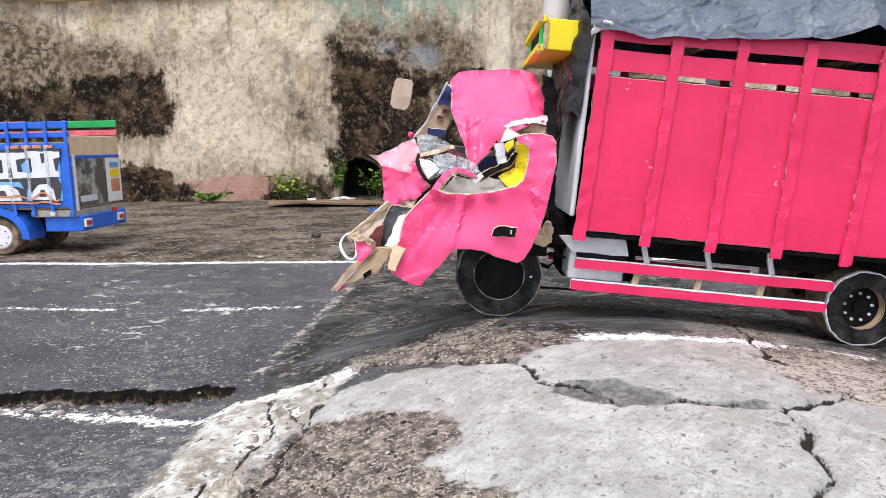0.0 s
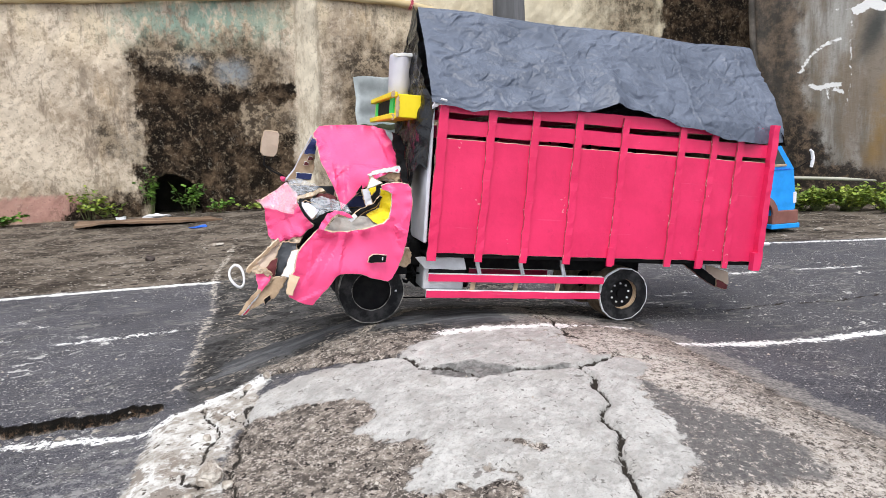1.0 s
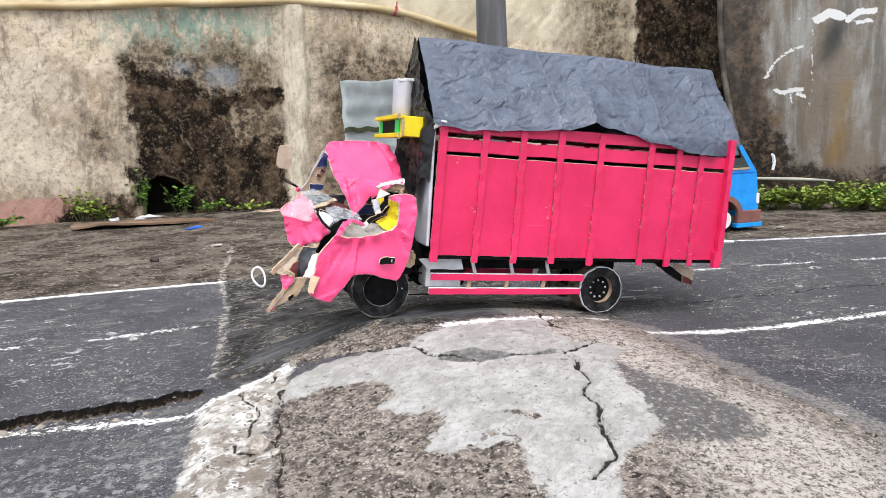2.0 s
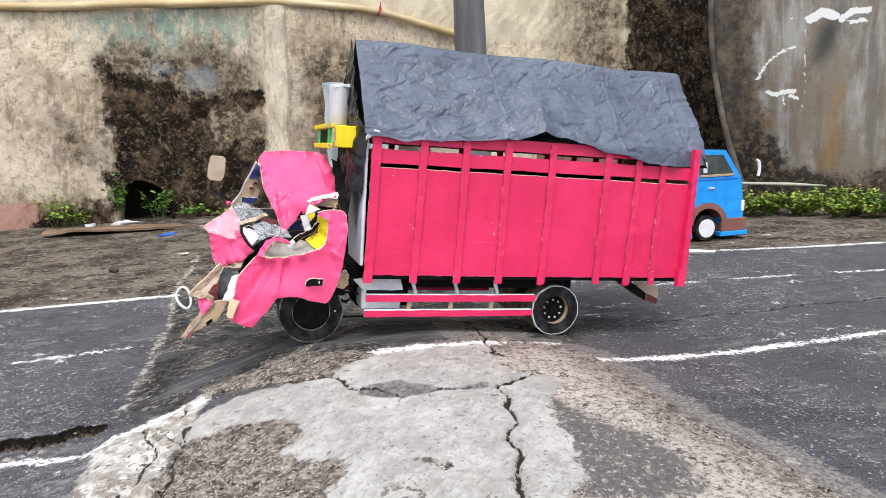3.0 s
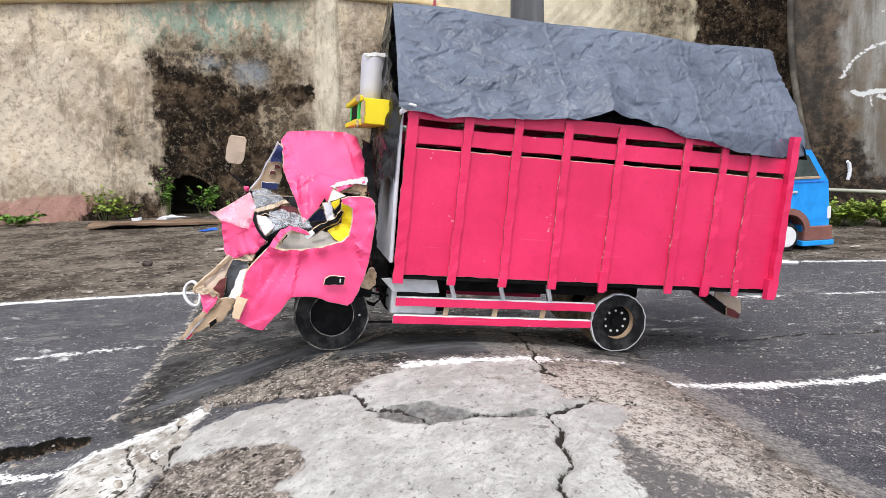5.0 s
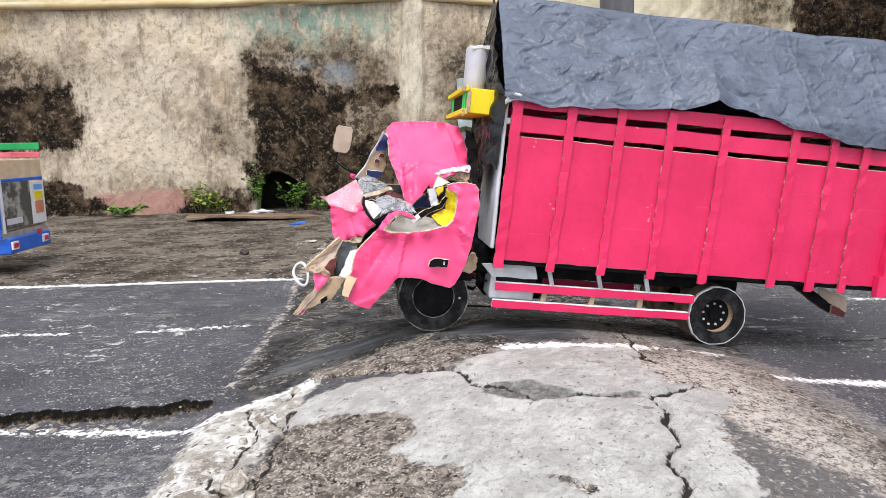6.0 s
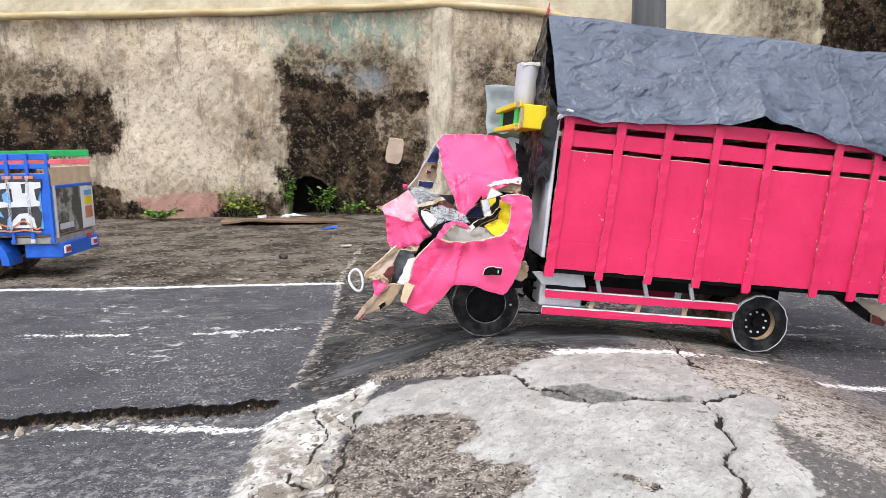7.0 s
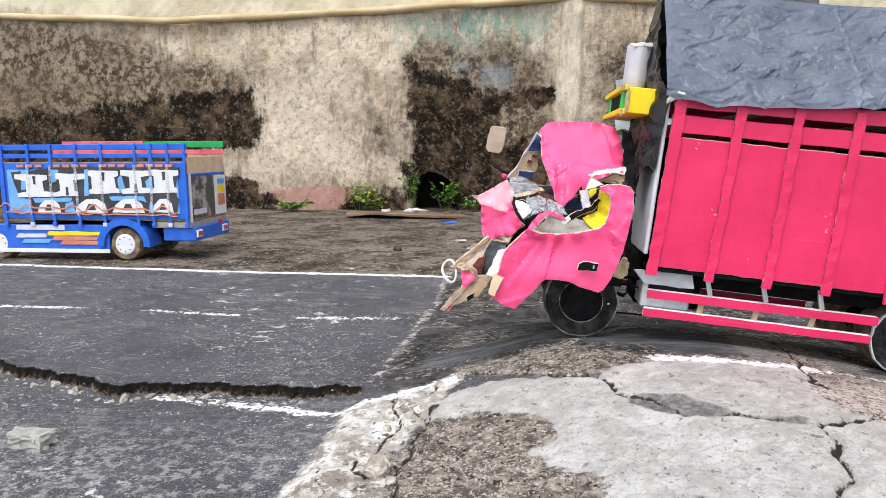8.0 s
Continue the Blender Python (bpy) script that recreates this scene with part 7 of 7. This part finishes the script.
def wheel(u, w, v0, v1, r, rear, flip=False):
    root = new("wheel")
    root.parent = truck
    root.location = (u, 0, w)
    if rear:
        face, back = (v0, v1) if not flip else (v1, v0)
        s = 1 if back > face else -1
        part("tyre_tread", lathe_bm([(r * 0.55, face + s * 0.003), (r * 0.985, face + s * 0.003), (r, face + s * 0.006), (r, back), (r * 0.4, back)], 40, 0.006, 3), M_TREAD, root, "bare card tread")
        part("tyre_wall", lathe_bm([(r * 0.56, face + s * 0.001), (r * 0.56, face - s * 0.001), (r * 0.975, face - s * 0.001), (r * 0.975, face + s * 0.0035)], 36, 0.012, 5), M_TYRE, root)
        bm = lathe_bm([(r * 0.962, face - s * 0.0013), (r * 0.962, face - s * 0.002), (r * 0.995, face - s * 0.0012), (r * 1.004, face + s * 0.003)], 44, 0.022, 7)
        part("torn_rim", bm, M_WHITE, root, "white torn paper edge")
        part("rim_well", lathe_bm([(r * 0.57, face - s * 0.0005), (r * 0.55, face + s * 0.016), (r * 0.50, face + s * 0.016)], 30), M_KRAFT, root)
        hub = part("hub", lathe_bm([(r * 0.56, face + s * 0.013), (r * 0.16, face + s * 0.013), (r * 0.15, face + s * 0.008), (0.0005, face + s * 0.008)], 30), M_BLACK, root)
        for i in range(9):
            a = 2 * math.pi * i / 9 + 0.2
            bm = lathe_bm([(0.0005, 0.0), (0.0016, 0.0), (0.0019, s * 0.001), (0.0019, s * 0.003)], 8)
            bmesh.ops.translate(bm, vec=(r * 0.36 * math.cos(a), face + s * 0.0105, r * 0.36 * math.sin(a)), verts=bm.verts)
            part("wheel_nut", bm, M_WHITE, hub)
    else:
        face, back = (v0, v1) if not flip else (v1, v0)
        s = 1 if back > face else -1
        part("tyre", lathe_bm([(r * 0.575, face + s * 0.001), (r * 0.60, face), (r * 0.95, face + s * 0.001), (r, face + s * 0.005), (r, back - s * 0.004), (r * 0.9, back), (r * 0.3, back)], 44, 0.010, 4), M_TYRE, root)
        part("rim_ring", lathe_bm([(r * 0.570, face + s * 0.0006), (r * 0.570, face - s * 0.0008), (r * 0.586, face - s * 0.0008), (r * 0.586, face + s * 0.0006)], 40, 0.008, 5), M_SCUFF, root, "scuffed pale ring")
        part("hub", lathe_bm([(r * 0.57, face + s * 0.006), (r * 0.3, face + s * 0.008), (0.0005, face + s * 0.008)], 40), M_BLACK, root)
        part("edge_wear", lathe_bm([(r * 0.955, face - s * 0.0002), (r * 0.972, face - s * 0.0008), (r * 0.998, face + s * 0.0022), (r * 1.004, face + s * 0.006)], 60, 0.014, 6), M_SCUFF, root, "scuffed pale tyre edge")
        chip = lathe_bm([(0.0005, 0.0), (0.0018, 0.0), (0.0021, s * 0.002)], 7, 0.3, 3)
        bmesh.ops.translate(chip, vec=(r * 0.74, face - s * 0.0006, r * 0.02), verts=chip.verts)
        part("wheel_chip", chip, M_SILVER, root, "pale chip on the tyre")


wheel(-0.086, -0.069, 0.022, 0.066, 0.0545, False)
wheel(-0.086, -0.069, 0.190, 0.234, 0.0545, False, True)
wheel(0.374, -0.070, 0.028, 0.080, 0.0485, True)
wheel(0.374, -0.070, 0.176, 0.228, 0.0485, True, True)


# ---- the blue toy truck with painted lettering ----
def build_blue_truck():
    root = thing("toy_truck", pose(-1.105, 1.90, 0.0), "blue cardboard toy cargo truck with white painted shapes", "toy truck")
    long, wide, low, top = 0.66, 0.275, 0.138, 0.370
    side = part("side_panel", box_bm(-long, 0, 0, 0.006, low, 0.322), M_BLUE, root)
    part("side_panel", box_bm(-long, 0, wide - 0.006, wide, low, 0.305), M_BEIGE, root, "bare card far side")
    for z0, z1 in ((0.337, 0.352), (0.363, 0.382)):
        part("rail", box_bm(-long, 0.002, 0.001, 0.006, z0, z1), M_BLUE, root)
    part("rail", box_bm(-0.30, 0.002, wide - 0.006, wide, 0.372, 0.394), M_GREEN, root, "green far rail")
    part("rail", box_bm(-0.62, -0.302, wide - 0.006, wide, 0.378, 0.396), M_FADED_RED, root, "faded red far rail")
    part("rail", box_bm(-long, 0.002, wide - 0.007, wide - 0.002, 0.346, 0.364), M_FADED_RED, root, "red and cream far rail")
    part("inner_board", box_bm(-long, -0.002, 0.010, 0.014, low, 0.325), M_KRAFT, root, "bare brown inner board")
    for i, x in enumerate((-0.006, -0.063, -0.120, -0.174, -0.291, -0.380, -0.470, -0.550, -0.645)):
        post = part("post", box_bm(x - 0.005, x + 0.005, -0.0045, -0.0005, low - 0.022, top + 0.014, 0.001), M_BLUE, root)
        part("post_tip", box_bm(x - 0.007, x + 0.007, -0.007, 0.0, low - 0.024, low - 0.012, 0.001), M_GREYWHITE if i % 3 == 1 else M_BLUE, post)
    part("cargo_floor", box_bm(-long, -0.002, 0.007, wide - 0.007, low - 0.006, low + 0.002), M_KRAFT, root)
    # painted shapes on the side: white blocks with dark outlines, pale blue ground, a rust-coloured sweep
    part("painted_ground", box_bm(-long + 0.03, -0.03, -0.0022, 0.0, low + 0.018, 0.300, 0.0008), M_LIGHT_BLUE, side, "pale blue painted ground")
    def blot(name, ring, y, mat, label, seed=1):
        part(name, sheet_bm([(a, b, y) for a, b in ring], 0.0008, 0, 10, 0.012, seed, 0.0010), [mat, mat, mat], side, label)

    blot("painted_shadow", [(-0.612, 0.292), (-0.52, 0.300), (-0.45, 0.308), (-0.33, 0.310), (-0.22, 0.303), (-0.12, 0.309), (-0.022, 0.306), (-0.028, 0.275), (-0.045, 0.232), (-0.030, 0.205), (-0.040, 0.152), (-0.14, 0.150), (-0.30, 0.149),
                            (-0.46, 0.154), (-0.545, 0.163), (-0.548, 0.200), (-0.592, 0.214), (-0.604, 0.256)], -0.0050, M_PRINT_BLACK, "black painted ground")
    for k, ring in enumerate(([(-0.575, 0.297), (-0.548, 0.299), (-0.556, 0.238), (-0.580, 0.232)], [(-0.470, 0.300), (-0.440, 0.300), (-0.452, 0.262), (-0.470, 0.256)], [(-0.350, 0.300), (-0.338, 0.302), (-0.340, 0.216), (-0.356, 0.214)], [(-0.540, 0.206), (-0.400, 0.208), (-0.405, 0.196), (-0.535, 0.192)], [(-0.270, 0.212), (-0.150, 0.214), (-0.140, 0.194), (-0.160, 0.200), (-0.262, 0.200)], [(-0.425, 0.190), (-0.398, 0.196), (-0.394, 0.160), (-0.430, 0.160)], [(-0.130, 0.190), (-0.122, 0.200), (-0.118, 0.160), (-0.136, 0.158)], [(-0.140, 0.262), (-0.118, 0.280), (-0.115, 0.234), (-0.135, 0.226)], [(-0.236, 0.270), (-0.222, 0.285), (-0.212, 0.240), (-0.232, 0.222)])):
        blot("painted_patch", ring, -0.0056, M_LIGHT_BLUE, "pale blue painted patch", 60 + k)
    # upper row: five chunky white blocks with flared ends and a narrow waist
    for k, (cx, half, zc, lean, waist) in enumerate(((-0.530, 0.058, 0.246, -0.012, 0.55), (-0.415, 0.052, 0.249, 0.014, 0.50), (-0.285, 0.052, 0.258, 0.000, 0.80), (-0.174, 0.050, 0.259, 0.000, 0.42), (-0.076, 0.047, 0.260, 0.003, 0.72))):
        h = 0.037
        ring = [(cx - half + lean * 0.5, zc - h), (cx + half - lean, zc - h + 0.003), (cx + half - lean, zc - h + 0.016), (cx + half * waist, zc - h + 0.020), (cx + half * waist * 0.9, zc + h - 0.020),
                (cx + half + lean, zc + h - 0.015), (cx + half + lean, zc + h), (cx - half + lean, zc + h + 0.002), (cx - half + lean, zc + h - 0.014), (cx - half * waist, zc + h - 0.019), (cx - half * waist, zc - h + 0.018), (cx - half + lean * 0.5, zc - h + 0.013)]
        blot("painted_block", ring, -0.0062, M_WHITE, "plain white painted block", 20 + k)
        notch = [(cx - 0.006, zc - h + 0.004), (cx + 0.006, zc - h + 0.004), (cx + 0.004, zc - 0.006), (cx - 0.004, zc - 0.006)]
        blot("painted_notch", notch if k % 2 else [(a, 2 * zc - b) for a, b in notch], -0.0068, M_PRINT_BLACK, "black painted notch", 30 + k)
    # lower row: low white humps
    for k, (cx, half, zc) in enumerate(((-0.485, 0.042, 0.178), (-0.335, 0.058, 0.180), (-0.205, 0.056, 0.181), (-0.085, 0.036, 0.182))):
        ring = [(cx - half, zc - 0.020), (cx + half, zc - 0.021), (cx + half * 0.85, zc + 0.008), (cx + half * 0.4, zc + 0.024), (cx - half * 0.3, zc + 0.022), (cx - half * 0.8, zc + 0.004)]
        blot("painted_block", ring, -0.0062, M_WHITE, "low white painted hump", 40 + k)
        blot("painted_notch", [(cx - half * 0.35, zc - 0.012), (cx + half * 0.3, zc - 0.012), (cx + half * 0.15, zc + 0.008), (cx - half * 0.15, zc + 0.008)], -0.0068, M_PRINT_BLACK, "black painted notch", 50 + k)
    for z, amp, w, dx in ((0.178, 0.013, 0.0050, 0.0), (0.160, 0.003, 0.0045, 0.02)):
        pts = [(-long + dx + (long - 0.035 - dx) * i / 80, z + amp * math.sin(i * 0.62) * (0.5 + 0.5 * math.sin(i * 0.17 + 1)) - 0.0001 * i) for i in range(81)]
        bm = bmesh.new()
        rows = [[bm.verts.new((a, -0.0082, b - w / 2)), bm.verts.new((a, -0.0082, b + w / 2)), bm.verts.new((a, -0.0072, b + w / 2)), bm.verts.new((a, -0.0072, b - w / 2))] for a, b in pts]
        for r0, r1 in zip(rows, rows[1:]):
            for j in range(4):
                bm.faces.new((r0[j], r0[(j + 1) % 4], r1[(j + 1) % 4], r1[j]))
        part("painted_sweep", bm, M_ORANGE, side, "rust-coloured painted sweep")
    for x in (-0.550, -0.470, -0.380, -0.291, -0.174, -0.120, -0.063):
        part("clear_strip", box_bm(x - 0.005, x + 0.005, -0.0098, -0.0086, 0.150, 0.316, 0.0004), M_FILM, side, "clear taped strip over the print")
    for i in range(17):
        if i not in (3, 8, 12):
            part("painted_bar", box_bm(-0.590 + i * 0.0325, -0.565 + i * 0.0325, -0.0058, -0.001, 0.3075, 0.3165, 0.0005), M_ORANGE, side, "orange painted bar")
    # rear
    rear = part("rear_frame", box_bm(-0.012, 0.0, 0.0, wide, 0.284, 0.342), M_CREAM, root, "bare cream card rear panel")
    part("rear_window", box_bm(-0.004, 0.0025, 0.020, 0.185, low, 0.278), M_HAZE, rear, "dull clear rear window")
    part("window_frame", box_bm(-0.004, 0.004, 0.016, 0.270, 0.276, 0.286), M_BLUE, rear)
    part("window_frame", box_bm(-0.004, 0.004, 0.010, 0.020, low - 0.012, 0.286), M_GREYWHITE, rear)
    part("rear_card", box_bm(-0.004, 0.004, 0.190, 0.272, low, 0.272), M_WHITE, rear, "pale printed card")
    for z0, z1, m in ((0.215, 0.24, M_YELLOW), (0.17, 0.21, M_ORANGE), (0.245, 0.262, M_LIGHT_BLUE)):
        part("printed_bar", box_bm(0.0035, 0.0052, 0.205, 0.258, z0, z1, 0.0005), m, rear)
    part("print_strip", box_bm(0.002, 0.004, 0.030, 0.120, 0.150, 0.168, 0.0005), M_GREYWHITE, rear)
    part("rear_base", box_bm(-0.13, 0.0, 0.004, wide - 0.004, low - 0.028, low - 0.008), M_INTERIOR, root)
    bumper = part("rear_bumper", box_bm(-0.10, 0.014, 0.012, wide - 0.012, 0.066, 0.112, 0.003), M_BLUE, root)
    for y in (0.016, 0.205):
        lamp = part("tail_lamp", box_bm(0.012, 0.019, y, y + 0.036, 0.078, 0.102, 0.001), M_WHITE, bumper, "white framed tail lamp")
        part("lens", box_bm(0.0185, 0.021, y + 0.006, y + 0.030, 0.083, 0.097, 0.0008), M_RED, lamp, "red lens")
    part("tail_reflector", box_bm(0.012, 0.018, 0.18, 0.205, 0.108, 0.122), M_RED, bumper)
    # skirt and arches
    skirt = part("skirt", box_bm(-0.69, -0.285, 0.002, 0.012, 0.036, 0.118, 0.002), M_BLUE, root)
    part("skirt_trim", box_bm(-0.69, -0.285, -0.001, 0.004, 0.024, 0.037, 0.001), M_WHITE, skirt)
    part("painted_patch", box_bm(-0.615, -0.44, -0.0008, 0.003, 0.100, 0.116, 0.0005), M_GREYWHITE, skirt, "pale painted patch")
    for i, (a, b, z, m) in enumerate(((-0.51, -0.31, 0.088, M_YELLOW), (-0.49, -0.32, 0.072, M_ORANGE), (-0.62, -0.50, 0.080, M_GREYWHITE), (-0.46, -0.30, 0.058, M_ORANGE), (-0.60, -0.49, 0.062, M_LIGHT_BLUE))):
        part("painted_bar", sheet_bm([(a, z - 0.006, -0.001), (b - 0.01, z - 0.005, -0.001), (b, z + 0.006, -0.001), (a + 0.012, z + 0.007, -0.001)], 0.002, 0, 10, 0.02, i), [m, m, m], skirt)

    def arch(x):
        bm = bmesh.new()
        rings = []
        for i in range(15):
            a = math.pi * (i / 14) * 1.04 - 0.06
            c, s = math.cos(a), math.sin(a)
            rings.append([bm.verts.new((x + r * c * 1.05, y, 0.052 + r * s)) for r, y in ((0.066, -0.006), (0.088, -0.006), (0.088, 0.07), (0.066, 0.07))])
        for r0, r1 in zip(rings, rings[1:]):
            for j in range(4):
                bm.faces.new((r0[j], r0[(j + 1) % 4], r1[(j + 1) % 4], r1[j]))
        bm.faces.new(rings[0])
        bm.faces.new(rings[-1])
        part("wheel_arch", bm, M_BLUE, root)

    arch(-0.230)
    for x in (-0.230, -0.685):
        for y0, y1 in ((0.004, 0.05), (wide - 0.05, wide - 0.004)):
            w = new("wheel")
            w.parent = root
            w.location = (x, 0, 0.054)
            f, b = (y0, y1) if y0 < 0.1 else (y1, y0)
            s = 1 if b > f else -1
            part("tyre", lathe_bm([(0.034, f + s * 0.001), (0.036, f), (0.050, f + s * 0.002), (0.0545, f + s * 0.010), (0.0545, b), (0.02, b)], 36, 0.008, 3), M_TREAD, w, "worn brown-black tyre")
            cap = part("hub_cap", lathe_bm([(0.0345, f + s * 0.003), (0.0345, f - s * 0.001), (0.030, f - s * 0.003), (0.0005, f - s * 0.003)], 30), M_WHITE, w, "white hub cap")
            for i in range(8):
                a = 2 * math.pi * i / 8
                bm = lathe_bm([(0.0005, 0), (0.0022, 0), (0.0022, s * 0.002)], 7)
                bmesh.ops.translate(bm, vec=(0.024 * math.cos(a), f - s * 0.004, 0.024 * math.sin(a)), verts=bm.verts)
                part("wheel_nut", bm, M_BLACK, cap)
    for y in (0.07, 0.18):
        part("chassis_rail", box_bm(-0.70, -0.02, y, y + 0.02, 0.085, 0.115), M_BLACK, root)
    part("axle", tube_bm([(-0.23, 0.03, 0.054), (-0.23, wide - 0.03, 0.054)], 0.006, 8), M_BLACK, root)
    part("axle", tube_bm([(-0.685, 0.03, 0.054), (-0.685, wide - 0.03, 0.054)], 0.006, 8), M_BLACK, root)


build_blue_truck()


# ---- the small blue and brown truck ----
def build_small_truck():
    root = thing("toy_truck", pose(1.55, 1.73, 0.0), "sky-blue and brown cardboard toy truck with white wheels", "toy truck")
    wide = 0.22
    profile = [(-0.055, 0.105), (-0.055, 0.323), (0.076, 0.323), (0.148, 0.220), (0.156, 0.100), (0.156, 0.060), (0.060, 0.060), (0.052, 0.120), (0.030, 0.140), (-0.028, 0.140)]
    bm = bmesh.new()
    a = [bm.verts.new((x, 0.002, z)) for x, z in profile]
    b = [bm.verts.new((x, wide - 0.002, z)) for x, z in profile]
    for i in range(len(profile)):
        bm.faces.new((a[i], a[(i + 1) % len(a)], b[(i + 1) % len(a)], b[i]))
    for ring in (a, b):
        f = bm.faces.new(ring)
    bmesh.ops.bevel(bm, geom=[e for e in bm.edges if abs(e.verts[0].co.y - e.verts[1].co.y) < 1e-6], offset=0.004, segments=2, affect="EDGES")
    cab = part("cab", bm, M_SKY_BLUE, root)
    glass = part("side_window", sheet_bm([(-0.034, 0.236, 0.0), (0.112, 0.232, 0.0), (0.062, 0.306, 0.0), (-0.034, 0.309, 0.0)], 0.003, 0, 10, 0.02, 1, 0), [M_DARKGLASS] * 3, cab, "dark side window")
    part("window_sill", box_bm(-0.034, 0.110, -0.002, 0.002, 0.231, 0.239, 0.0008), M_KRAFT, glass)
    part("seat_back", box_bm(-0.020, -0.004, -0.0012, 0.001, 0.246, 0.285, 0.0006), M_GREYWHITE, glass, "pale seat back behind the window")
    bm = bmesh.new()
    q = [bm.verts.new(p) for p in ((0.084, 0.02, 0.317), (0.149, 0.02, 0.226), (0.149, wide - 0.02, 0.226), (0.084, wide - 0.02, 0.317))]
    bm.faces.new(q)
    bmesh.ops.solidify(bm, geom=bm.faces[:], thickness=-0.004)
    part("windscreen", bm, M_DARKGLASS, cab)
    part("door_line", box_bm(-0.046, 0.130, -0.0005, 0.003, 0.2195, 0.2225, 0.0004), M_BLUE, cab)
    part("door_handle", box_bm(0.003, 0.028, -0.003, 0.002, 0.187, 0.194, 0.001), M_SILVER, cab, "silver door handle")
    part("headlight", box_bm(0.146, 0.160, 0.0, 0.030, 0.100, 0.140, 0.002), M_WHITE, cab, "white headlight")
    part("headlight", box_bm(0.146, 0.160, wide - 0.03, wide, 0.100, 0.140, 0.002), M_WHITE, cab, "white headlight")
    part("vent", box_bm(-0.060, -0.053, 0.0, 0.010, 0.255, 0.285, 0.001), M_NAVY, cab)
    bumper = part("front_bumper", box_bm(0.060, 0.166, -0.004, wide + 0.004, 0.030, 0.078, 0.003), M_BROWN, root, "brown bumper")
    part("bumper_trim", box_bm(0.054, 0.172, -0.006, wide + 0.006, 0.014, 0.031, 0.002), M_SKY_BLUE, bumper)
    bm = bmesh.new()
    rings = []
    for i in range(15):
        t = math.pi * i / 14
        rings.append([bm.verts.new((r * math.cos(t) * 1.05, y, 0.062 + r * math.sin(t))) for r, y in ((0.058, -0.005), (0.078, -0.005), (0.078, 0.05), (0.058, 0.05))])
    for r0, r1 in zip(rings, rings[1:]):
        for j in range(4):
            bm.faces.new((r0[j], r0[(j + 1) % 4], r1[(j + 1) % 4], r1[j]))
    for r in (rings[0], rings[-1]):
        bm.faces.new(r)
    part("wheel_arch", bm, M_BROWN, root, "brown wheel arch")
    skirt = part("side_skirt", box_bm(-0.56, -0.066, 0.0, 0.010, 0.036, 0.120, 0.002), M_BROWN, root)
    part("skirt_trim", box_bm(-0.56, -0.062, -0.004, 0.010, 0.014, 0.035, 0.002), M_SKY_BLUE, skirt)
    part("skirt_line", box_bm(-0.56, -0.066, -0.001, 0.003, 0.036, 0.043, 0.0005), M_BEIGE, skirt)
    bed = part("cargo_bed", box_bm(-0.56, -0.062, 0.004, wide - 0.004, 0.126, 0.150, 0.002), M_BROWN, root)
    for y in (0.004, wide - 0.010):
        part("bed_side", box_bm(-0.56, -0.075, y, y + 0.006, 0.150, 0.345, 0.001), M_BROWN, bed)
    for x in (-0.066, -0.120, -0.22, -0.32, -0.42, -0.52):
        part("stake", box_bm(x - 0.011, x + 0.009, -0.003, 0.004, 0.126, 0.385 if x > -0.1 else 0.36, 0.0015), M_BROWN, bed)
    part("bed_rail", box_bm(-0.56, -0.056, -0.005, 0.003, 0.236, 0.260, 0.001), M_BROWN, bed)
    part("bed_front", box_bm(-0.074, -0.066, 0.004, wide - 0.004, 0.150, 0.382, 0.001), M_KRAFT, bed, "bare card bed front")
    part("bed_rail", box_bm(-0.56, -0.056, -0.004, 0.003, 0.368, 0.388, 0.001), M_BEIGE, bed)
    for x in (0.0, -0.42):
        for f, b in ((0.002, 0.046), (wide - 0.002, wide - 0.046)):
            w = new("wheel")
            w.parent = root
            w.location = (x, 0, 0.047)
            s = 1 if b > f else -1
            part("tyre", lathe_bm([(0.032, f + s * 0.001), (0.034, f), (0.044, f + s * 0.002), (0.0475, f + s * 0.008), (0.0475, b), (0.02, b)], 34, 0.006, 3), M_TYRE, w)
            part("hub_cap", lathe_bm([(0.0335, f + s * 0.003), (0.0335, f - s * 0.002), (0.031, f - s * 0.003), (0.0005, f - s * 0.003)], 22, 0.012, 5), M_WHITE, w, "white paper hub cap")
    part("axle", tube_bm([(0, 0.04, 0.047), (0, wide - 0.04, 0.047)], 0.006, 8), M_BLACK, root)
    part("chassis", box_bm(-0.55, 0.06, 0.06, wide - 0.06, 0.075, 0.126, 0.002), M_BLACK, root)
    mirror = part("wing_mirror", tube_bm([(0.196, -0.012, 0.284), (0.204, -0.012, 0.276), (0.208, -0.012, 0.258), (0.207, -0.012, 0.240), (0.203, -0.012, 0.224)], [0.004, 0.006, 0.006, 0.006, 0.005], 8), M_WHITE, root, "white wing mirror")
    part("mirror_arm", tube_bm([(0.140, 0.004, 0.215), (0.180, -0.008, 0.238), (0.203, -0.012, 0.250)], 0.0018, 6), M_BLACK, mirror)


build_small_truck()
